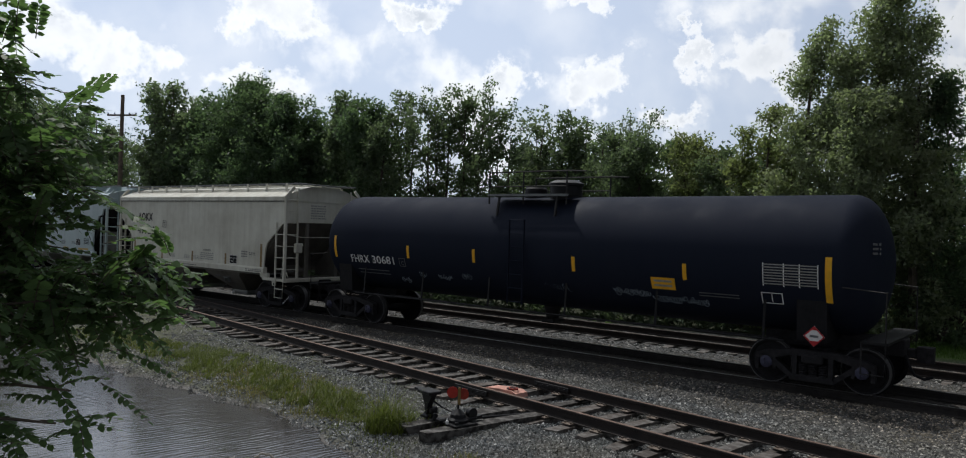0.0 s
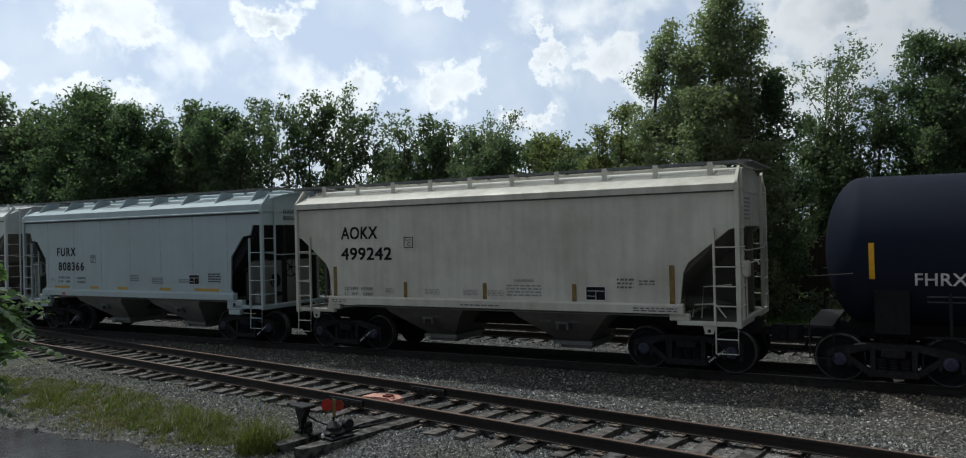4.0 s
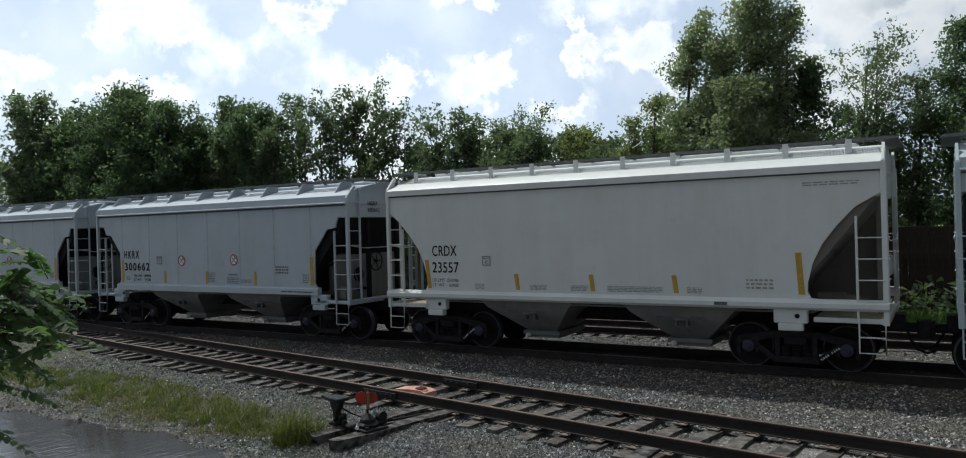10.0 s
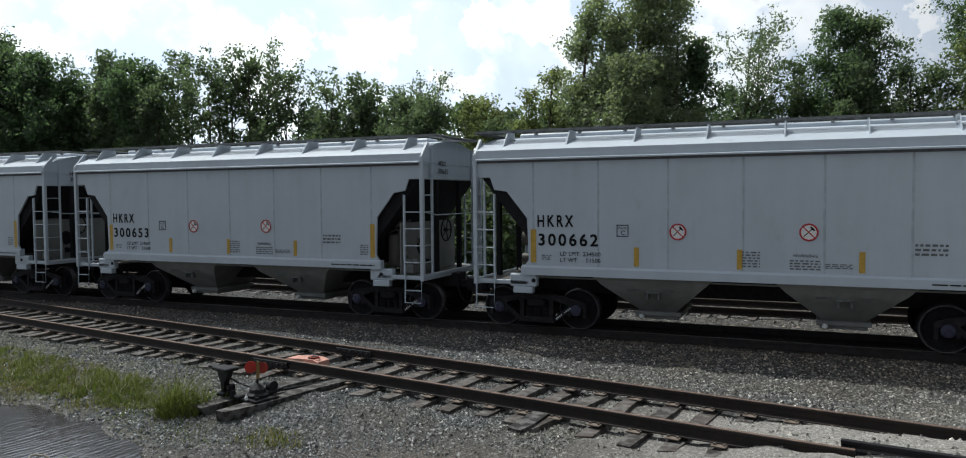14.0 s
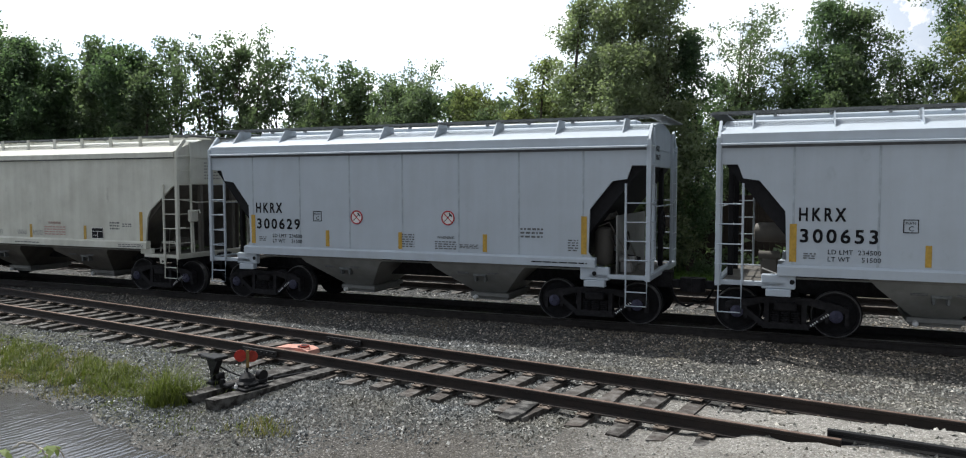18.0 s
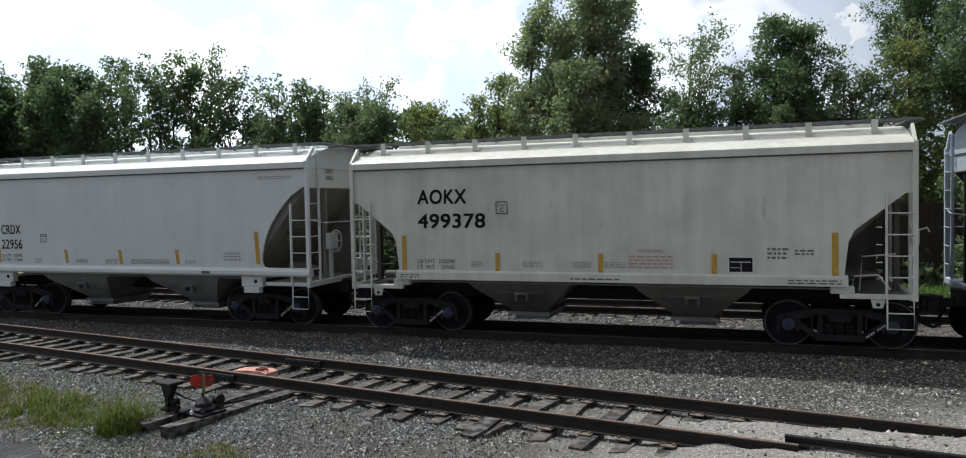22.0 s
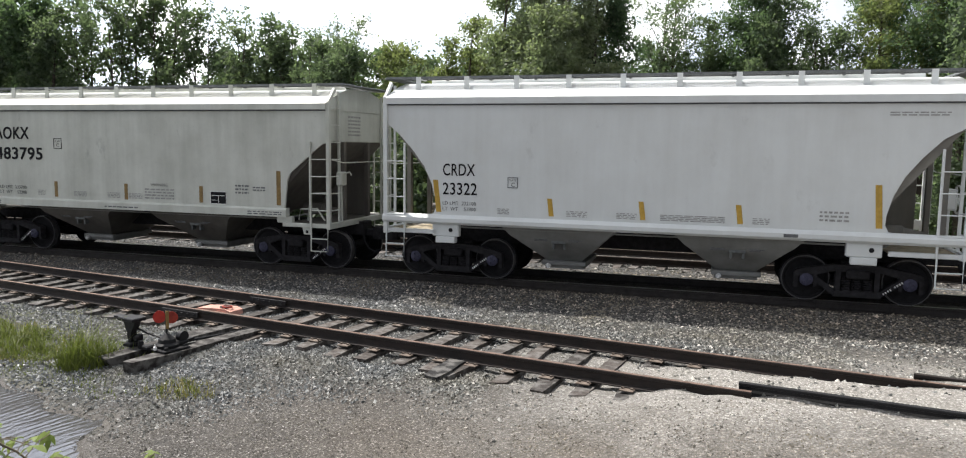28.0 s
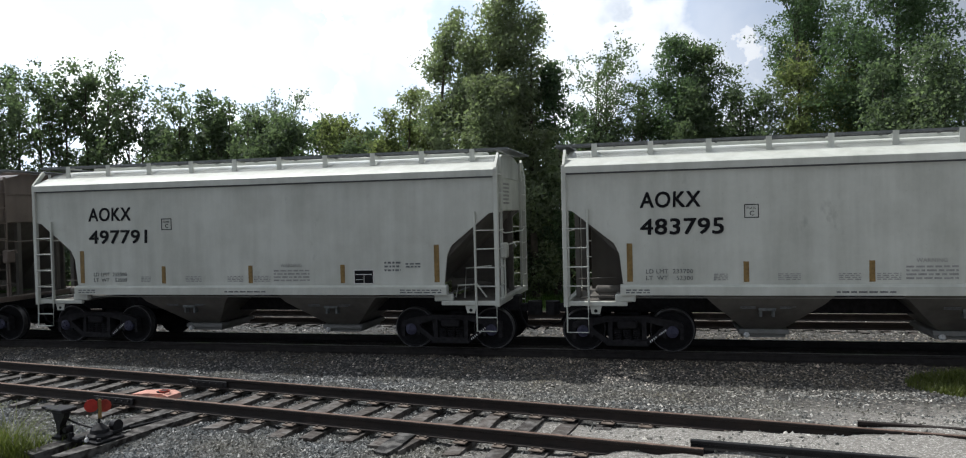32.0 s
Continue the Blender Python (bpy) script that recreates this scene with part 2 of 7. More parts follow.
def build_materials():
    M = MATS
    M["paint_grey"] = car_paint("paint_grey", (0.46, 0.515, 0.575), (0.34, 0.365, 0.39), 0.45)
    M["paint_blue_grey"] = car_paint("paint_blue_grey", (0.41, 0.50, 0.53), (0.31, 0.36, 0.37), 0.5)
    M["paint_beige"] = car_paint("paint_beige", (0.64, 0.635, 0.56), (0.36, 0.335, 0.275), 0.8)
    M["paint_beige_new"] = car_paint("paint_beige_new", (0.575, 0.59, 0.54), (0.33, 0.34, 0.295), 0.7)
    M["paint_cream"] = car_paint("paint_cream", (0.635, 0.640, 0.575), (0.39, 0.38, 0.33), 0.75)
    M["paint_white"] = car_paint("paint_white", (0.662, 0.688, 0.682), (0.45, 0.45, 0.425), 0.4)
    M["paint_brown"] = car_paint("paint_brown", (0.20, 0.16, 0.135), (0.10, 0.085, 0.075), 0.7)
    # slope colours: grime, and the shade of the end openings mixed in
    M["slope_dirty_shaded"] = car_paint("slope_dirty_shaded", (0.14, 0.13, 0.115), (0.06, 0.055, 0.05), 0.8, 0.6)
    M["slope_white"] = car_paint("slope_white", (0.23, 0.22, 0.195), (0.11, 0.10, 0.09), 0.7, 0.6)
    M["platform_tan"] = plain("platform_tan", (0.36, 0.31, 0.22), 0.8, 0, 0.35, 6, 0.4)
    M["hopper_grey"] = car_paint("hopper_grey", (0.245, 0.247, 0.238), (0.12, 0.116, 0.107), 0.7, 0.6)
    M["tank_black"] = car_paint("tank_black", (0.0140, 0.0180, 0.0310), (0.021, 0.024, 0.036), 0.5, 0.62, 0.05)
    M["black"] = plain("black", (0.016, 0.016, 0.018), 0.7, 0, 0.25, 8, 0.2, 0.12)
    M["letter_black"] = plain("letter_black", (0.008, 0.008, 0.010), 0.6, 0, 0.4, 9, 0, 0.15)
    M["letter_grey"] = plain("letter_grey", (0.12, 0.125, 0.13), 0.6, 0, 0.4, 14, 0)
    M["letter_faint"] = plain("letter_faint", (0.30, 0.30, 0.29), 0.6, 0, 0.3, 14, 0)
    M["letter_white"] = plain("letter_white", (0.80, 0.81, 0.81), 0.5, 0, 0.25, 14, 0)
    M["chalk"] = plain("chalk", (0.27, 0.32, 0.37), 0.8, 0, 0.6, 9, 0)
    M["reflector"] = plain("reflector", (0.46, 0.29, 0.05), 0.4, 0, 0.25, 10, 0)
    M["reflector_bright"] = plain("reflector_bright", (0.80, 0.42, 0.02), 0.4, 0, 0.15, 10, 0)
    M["reflector_old"] = plain("reflector_old", (0.21, 0.135, 0.045), 0.5, 0, 0.4, 10, 0)
    M["seam_grey"] = plain("seam_grey", (0.353, 0.397, 0.441), 0.6, 0, 0.25, 4)
    M["sign_red"] = plain("sign_red", (0.42, 0.025, 0.03), 0.45, 0, 0.25, 20, 0)
    M["sign_white"] = plain("sign_white", (0.72, 0.72, 0.71), 0.5, 0, 0.1, 20, 0)
    M["truck_iron"] = plain("truck_iron", (0.024, 0.023, 0.025), 0.8, 0.0, 0.45, 9, 0.2, 0.15)
    M["wheel_steel"] = plain("wheel_steel", (0.015, 0.0145, 0.016), 0.75, 0.0, 0.4, 10, 0.2, 0.15)
    M["wheel_tread"] = plain("wheel_tread", (0.10, 0.098, 0.10), 0.5, 0.5, 0.4, 10)
    M["bearing_blue"] = plain("bearing_blue", (0.05, 0.05, 0.085), 0.6, 0.1, 0.35, 14)
    M["roof_seam"] = plain("roof_seam", (0.10, 0.105, 0.115), 0.7, 0, 0.3, 6)
    M["grating"] = plain("grating", (0.17, 0.18, 0.18), 0.6, 0.4, 0.3, 6)
    M["rail_rust"] = rail_rust()
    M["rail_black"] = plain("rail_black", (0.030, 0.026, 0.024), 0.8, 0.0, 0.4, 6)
    M["rail_top"] = plain("rail_top", (0.17, 0.115, 0.09), 0.5, 0.4, 0.5, 6)
    M["rail_dull"] = plain("rail_dull", (0.075, 0.055, 0.045), 0.6, 0.3, 0.4, 6)
    M["rail_shiny"] = plain("rail_shiny", (0.34, 0.33, 0.33), 0.3, 0.9, 0.25, 6)
    M["stand_black"] = plain("stand_black", (0.010, 0.010, 0.0115), 0.55, 0.0, 0.4, 10, 0.2, 0.25)
    M["sign_faded"] = plain("sign_faded", (0.46, 0.30, 0.27), 0.6, 0, 0.25, 20, 0)
    M["rail_web"] = plain("rail_web", (0.06, 0.058, 0.056), 0.6, 0.2, 0.35, 5)
    M["iron_black"] = plain("iron_black", (0.022, 0.021, 0.022), 0.6, 0.3, 0.4, 10)
    M["plate_dusty"] = plain("plate_dusty", (0.115, 0.092, 0.075), 0.85, 0.0, 0.6, 3, 0.5)
    M["target_red"] = plain("target_red", (0.40, 0.03, 0.02), 0.5, 0, 0.25, 9)
    M["target_red_dull"] = plain("target_red_dull", (0.30, 0.035, 0.02), 0.6, 0, 0.4, 9)
    M["orange_faded"] = plain("orange_faded", (0.50, 0.265, 0.21), 0.75, 0, 0.3, 9)
    M["tie_wood"] = tie_wood()
    M["timber_dark"] = tie_wood("timber_dark", 0.26)
    M["tie_tarred"] = tie_wood("tie_tarred", 0.16)
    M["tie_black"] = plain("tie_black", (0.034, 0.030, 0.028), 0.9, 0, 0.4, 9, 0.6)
    M["stone"] = stone()
    M["pebble"] = stone("pebble", [(0.0, (0.050, 0.047, 0.043)), (0.5, (0.125, 0.118, 0.108)), (0.9, (0.20, 0.19, 0.175)), (1.0, (0.40, 0.39, 0.37))])
    M["ground"] = ground_mat()
    M["water"] = water_mat()
    M["bark"] = plain("bark", (0.085, 0.070, 0.055), 0.9, 0, 0.45, 7, 0.8)
    M["dead_twig"] = plain("dead_twig", (0.42, 0.39, 0.34), 0.85, 0, 0.25, 14, 0.3)
    M["twig"] = plain("twig", (0.15, 0.125, 0.09), 0.85, 0, 0.35, 14, 0.3)
    M["pole_wood"] = plain("pole_wood", (0.16, 0.125, 0.10), 0.9, 0, 0.35, 5, 0.5)
    M["fence_brown"] = plain("fence_brown", (0.036, 0.025, 0.02), 0.85, 0, 0.3, 4, 0.4)
    M["post_green"] = plain("post_green", (0.02, 0.04, 0.03), 0.6, 0.2, 0.3, 9)
    # leaf_shade has the shade below the trees mixed into its colour
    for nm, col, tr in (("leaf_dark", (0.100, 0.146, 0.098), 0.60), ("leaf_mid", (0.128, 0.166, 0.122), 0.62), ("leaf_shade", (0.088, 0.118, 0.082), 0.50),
                        # the far trees' leaves are paler and bluer, with haze in the colour
                        ("leaf_light", (0.165, 0.190, 0.105), 0.62), ("leaf_pale", (0.150, 0.188, 0.138), 0.60), ("leaf_far_haze", (0.145, 0.182, 0.152), 0.58),
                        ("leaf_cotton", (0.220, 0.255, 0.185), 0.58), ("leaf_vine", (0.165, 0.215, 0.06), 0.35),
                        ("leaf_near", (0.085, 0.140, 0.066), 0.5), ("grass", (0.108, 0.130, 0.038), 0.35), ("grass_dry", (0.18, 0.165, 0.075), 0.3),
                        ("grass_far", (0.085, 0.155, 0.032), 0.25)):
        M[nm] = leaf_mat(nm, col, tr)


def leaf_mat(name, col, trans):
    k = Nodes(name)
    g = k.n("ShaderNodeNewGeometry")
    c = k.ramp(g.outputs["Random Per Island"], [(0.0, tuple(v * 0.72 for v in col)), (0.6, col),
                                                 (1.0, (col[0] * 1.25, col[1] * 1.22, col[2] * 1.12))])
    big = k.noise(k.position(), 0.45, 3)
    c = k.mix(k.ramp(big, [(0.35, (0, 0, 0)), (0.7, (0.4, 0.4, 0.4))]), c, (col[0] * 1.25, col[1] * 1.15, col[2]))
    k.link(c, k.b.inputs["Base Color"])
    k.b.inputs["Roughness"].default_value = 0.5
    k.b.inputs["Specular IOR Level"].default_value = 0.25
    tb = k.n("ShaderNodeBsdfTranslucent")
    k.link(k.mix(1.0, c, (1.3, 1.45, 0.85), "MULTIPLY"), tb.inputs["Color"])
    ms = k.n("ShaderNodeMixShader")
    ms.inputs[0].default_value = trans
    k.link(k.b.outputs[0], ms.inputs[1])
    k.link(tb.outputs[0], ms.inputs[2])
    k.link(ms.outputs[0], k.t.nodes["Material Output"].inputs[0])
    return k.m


def rail_rust():
    k = Nodes("rail_rust")
    p = k.position()
    c = k.ramp(k.noise(p, 3.5, 6, 0.7), [(0.3, (0.009, 0.0068, 0.0058)), (0.6, (0.021, 0.0142, 0.0112)), (0.8, (0.046, 0.030, 0.023))])
    k.bump(k.noise(p, 60, 4), 0.4, 0.003)
    return k.done(c, 0.8, 0.15)


def tie_wood(name="tie_wood", tone=1.0):
    k = Nodes(name)
    info = k.n("ShaderNodeObjectInfo")
    p = k.coords("Object", (1.0, 9.0, 9.0))
    q = k.position()
    grain = k.noise(p, 2.5, 7, 0.7)
    stops = [(0.25, (0.016, 0.013, 0.012)), (0.5, (0.048, 0.041, 0.036)), (0.75, (0.115, 0.104, 0.094))]
    c = k.ramp(grain, [(p_, tuple(v * tone for v in c_)) for p_, c_ in stops])
    shade = k.ramp(info.outputs["Random"], [(0.0, (0.35, 0.33, 0.32)), (0.5, (0.85, 0.82, 0.8)), (1.0, (1.6, 1.5, 1.45))])
    c = k.mix(1.0, c, shade, "MULTIPLY")
    c = k.mix(k.ramp(k.noise(q, 6, 4), [(0.44, (0, 0, 0)), (0.62, (0.6, 0.6, 0.6))]), c, (0.185, 0.178, 0.168))
    k.bump(grain, 0.7, 0.012)
    return k.done(c, 0.88)


def stone(name="stone", stops=None):
    k = Nodes(name)
    g = k.n("ShaderNodeNewGeometry")
    q = k.position()
    c = k.ramp(g.outputs["Random Per Island"], stops or [(0.0, (0.012, 0.014, 0.016)), (0.20, (0.066, 0.073, 0.077)), (0.66, (0.140, 0.152, 0.158)), (0.94, (0.32, 0.33, 0.33)), (1.0, (0.60, 0.60, 0.59))])
    big = k.noise(q, 0.7, 4)
    c = k.mix(k.ramp(big, [(0.38, (0, 0, 0)), (0.68, (0.55, 0.55, 0.55))]), c, (0.115, 0.105, 0.075))
    sep = k.n("ShaderNodeSeparateXYZ")
    k.link(q, sep.inputs[0])
    dust = k.ramp(k.math("DIVIDE", k.math("ADD", k.math("ADD", sep.outputs[0], k.math("MULTIPLY", big, 4.0)), 5.5), 6.0), [(0.0, (0, 0, 0)), (1.0, (1, 1, 1))])
    c = k.mix(dust, c, k.mix(1.0, c, (1.28, 1.22, 1.13), "MULTIPLY"))
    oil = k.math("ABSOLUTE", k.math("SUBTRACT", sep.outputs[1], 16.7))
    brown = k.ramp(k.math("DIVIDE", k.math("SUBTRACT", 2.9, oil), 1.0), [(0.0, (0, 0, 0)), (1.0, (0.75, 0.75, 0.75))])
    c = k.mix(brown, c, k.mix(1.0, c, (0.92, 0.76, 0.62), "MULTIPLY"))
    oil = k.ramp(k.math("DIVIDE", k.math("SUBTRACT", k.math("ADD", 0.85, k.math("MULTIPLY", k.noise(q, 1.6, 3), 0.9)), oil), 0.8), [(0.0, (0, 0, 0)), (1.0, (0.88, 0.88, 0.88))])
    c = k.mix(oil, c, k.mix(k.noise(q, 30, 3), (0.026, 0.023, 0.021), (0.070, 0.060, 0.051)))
    k.bump(k.noise(q, 120, 2), 0.4, 0.004)
    return k.done(c, 0.85)


def ground_mat():
    """Grey ballast round the tracks, beige trodden gravel on the crossing, mud and weeds near the water."""
    k = Nodes("ground")
    q = k.position()
    sep = k.n("ShaderNodeSeparateXYZ")
    k.link(q, sep.inputs[0])
    X, Y, Z = sep.outputs
    def pebble_bed(scale, stops, gap):
        cell = k.voronoi(q, scale, "Color")
        hs = k.n("ShaderNodeSeparateColor")
        k.link(cell, hs.inputs[0])
        dist = k.voronoi(q, scale)
        c = k.ramp(hs.outputs[0], stops)
        return k.mix(k.ramp(dist, [(0.30, (0, 0, 0)), (0.62, (0.8, 0.8, 0.8))]), c, gap), dist
    ball, dist = pebble_bed(20, [(0.0, (0.030, 0.031, 0.032)), (0.5, (0.062, 0.063, 0.062)), (0.85, (0.14, 0.14, 0.135)), (1.0, (0.38, 0.37, 0.35))], (0.020, 0.020, 0.020))
    fine = k.noise(q, 55, 6, 0.75)
    lot, dist2 = pebble_bed(46, [(0.0, (0.022, 0.021, 0.020)), (0.35, (0.072, 0.067, 0.061)), (0.8, (0.155, 0.146, 0.132)), (1.0, (0.44, 0.42, 0.40))], (0.030, 0.028, 0.025))
    lot = k.mix(k.ramp(fine, [(0.4, (0, 0, 0)), (0.7, (0.38, 0.38, 0.38))]), lot, (0.125, 0.115, 0.102))
    lot = k.mix(k.ramp(k.noise(q, 0.55, 5), [(0.35, (0, 0, 0)), (0.7, (0.5, 0.5, 0.5))]), lot, (0.135, 0.116, 0.096))
    pale, _ = pebble_bed(40, [(0.0, (0.20, 0.19, 0.175)), (0.5, (0.38, 0.365, 0.335)), (1.0, (0.66, 0.64, 0.60))], (0.24, 0.225, 0.20))
    wob = k.math("MULTIPLY", k.math("SUBTRACT", k.noise(q, 0.9, 5), 0.5), 3.0)
    # near edge of the ballast: the foot of the near track's shoulder
    edge = k.math("ADD", k.math("ADD", k.math("MULTIPLY", X, 0.21), Y), wob)
    lotmask = k.ramp(k.math("DIVIDE", k.math("SUBTRACT", 9.0, edge), 2.2), [(0.0, (0, 0, 0)), (1.0, (1, 1, 1))])
    lotmask = k.math("MULTIPLY", lotmask, k.ramp(k.math("DIVIDE", k.math("ADD", k.math("ADD", X, wob), 8.2), 2.4), [(0.0, (0, 0, 0)), (1.0, (1, 1, 1))]))
    c = k.mix(lotmask, ball, lot)
    # weeds and silt on the left bank
    bank = k.ramp(k.math("DIVIDE", k.math("SUBTRACT", 9.9, edge), 1.4), [(0.0, (0, 0, 0)), (1.0, (1, 1, 1))])
    bank = k.math("MULTIPLY", bank, k.ramp(k.math("DIVIDE", k.math("SUBTRACT", -7.2, X), 2.0), [(0.0, (0, 0, 0)), (1.0, (1, 1, 1))]))
    c = k.mix(k.math("MULTIPLY", bank, k.ramp(k.noise(q, 2.2, 5), [(0.35, (0.2, 0.2, 0.2)), (0.65, (0.9, 0.9, 0.9))])), c, k.mix(k.noise(q, 16, 5), (0.05, 0.062, 0.022), (0.125, 0.13, 0.06)))
    dusty = k.ramp(k.math("DIVIDE", k.math("ADD", X, 5.5), 6.0), [(0.0, (0, 0, 0)), (1.0, (1, 1, 1))])
    c = k.mix(dusty, c, k.mix(1.0, c, (1.3, 1.22, 1.12), "MULTIPLY"))
    across = k.math("SUBTRACT", k.math("ADD", Y, k.math("MULTIPLY", X, 0.163)), 10.9)
    px = k.math("SUBTRACT", k.math("ADD", X, k.math("MULTIPLY", wob, 1.0)), k.math("MULTIPLY", k.ramp(k.math("DIVIDE", across, 0.5), [(0.0, (0, 0, 0)), (1.0, (1, 1, 1))]), 4.5))
    # pale crushed stone on the crossing
    pm = k.math("MULTIPLY", k.ramp(k.math("DIVIDE", k.math("ADD", px, 4.0), 3.5), [(0.0, (0, 0, 0)), (1.0, (1, 1, 1))]),
                k.ramp(k.math("DIVIDE", k.math("SUBTRACT", 13.6, k.math("ADD", Y, wob)), 1.6), [(0.0, (0, 0, 0)), (1.0, (1, 1, 1))]))
    pm = k.math("MULTIPLY", pm, k.ramp(k.math("DIVIDE", k.math("SUBTRACT", k.math("ADD", Y, wob), 7.4), 1.8), [(0.0, (0.25, 0.25, 0.25)), (1.0, (1, 1, 1))]))
    c = k.mix(k.math("MULTIPLY", pm, 0.85), c, pale)
    # wet mud low down
    mud = k.ramp(k.math("DIVIDE", k.math("SUBTRACT", -0.345, Z), 0.05), [(0.0, (0, 0, 0)), (1.0, (1, 1, 1))])
    c = k.mix(mud, c, k.mix(k.noise(q, 12, 5), (0.045, 0.04, 0.034), (0.12, 0.105, 0.085)))
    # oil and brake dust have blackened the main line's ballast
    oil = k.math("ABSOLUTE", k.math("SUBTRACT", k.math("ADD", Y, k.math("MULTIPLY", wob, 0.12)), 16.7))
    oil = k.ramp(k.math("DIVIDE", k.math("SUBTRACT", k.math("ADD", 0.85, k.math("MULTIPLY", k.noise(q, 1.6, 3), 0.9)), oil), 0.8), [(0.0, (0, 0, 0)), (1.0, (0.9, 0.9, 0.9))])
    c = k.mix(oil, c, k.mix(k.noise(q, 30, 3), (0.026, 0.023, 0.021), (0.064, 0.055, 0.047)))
    # grass beyond the far track, its left part darkened to paint undergrowth shade
    far = k.ramp(k.math("DIVIDE", k.math("SUBTRACT", k.math("ADD", Y, wob), 23.6), 1.5), [(0.0, (0, 0, 0)), (1.0, (1, 1, 1))])
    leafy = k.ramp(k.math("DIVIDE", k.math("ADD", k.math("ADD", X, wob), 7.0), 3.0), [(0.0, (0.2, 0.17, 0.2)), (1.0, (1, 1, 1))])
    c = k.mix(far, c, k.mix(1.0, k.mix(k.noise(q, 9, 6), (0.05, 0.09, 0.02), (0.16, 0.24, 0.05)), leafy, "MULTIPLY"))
    h = k.math("ADD", k.math("ADD", k.math("MULTIPLY", dist, -0.6), k.math("MULTIPLY", dist2, -0.4)), fine)
    k.bump(h, 0.9, 0.03)
    rough = k.mix(mud, (0.9, 0.9, 0.9), (0.45, 0.45, 0.45))
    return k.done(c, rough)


def water_mat():
    k = Nodes("water")
    rot = k.n("ShaderNodeMapping")
    rot.inputs["Rotation"].default_value = (0, 0, radians(WAVE_TURN))
    k.link(k.position(), rot.inputs["Vector"])
    wave = k.n("ShaderNodeTexWave", Scale=2.7, Distortion=7.0, Detail=3.0, Detail_Scale=0.6)
    wave.bands_direction = "X"
    k.link(rot.outputs[0], wave.inputs["Vector"])
    st = k.n("ShaderNodeMapping")
    st.inputs["Scale"].default_value = (7.0, 1.4, 1.0)
    k.link(rot.outputs[0], st.inputs["Vector"])
    rip = k.noise(st.outputs[0], 1.6, 4, 0.55)
    calm = k.ramp(k.noise(k.position(), 0.45, 3), [(0.32, (0.4, 0.4, 0.4)), (0.62, (1, 1, 1))])
    h = k.math("MULTIPLY", k.math("ADD", k.math("MULTIPLY", wave.outputs["Fac"], 0.16), k.math("MULTIPLY", rip, 0.85)), calm)
    k.bump(h, 0.3, 0.03)
    return k.done((0.045, 0.042, 0.040), 0.07, 0.0, 0.9)


WAVE_TURN = 8
build_materials()


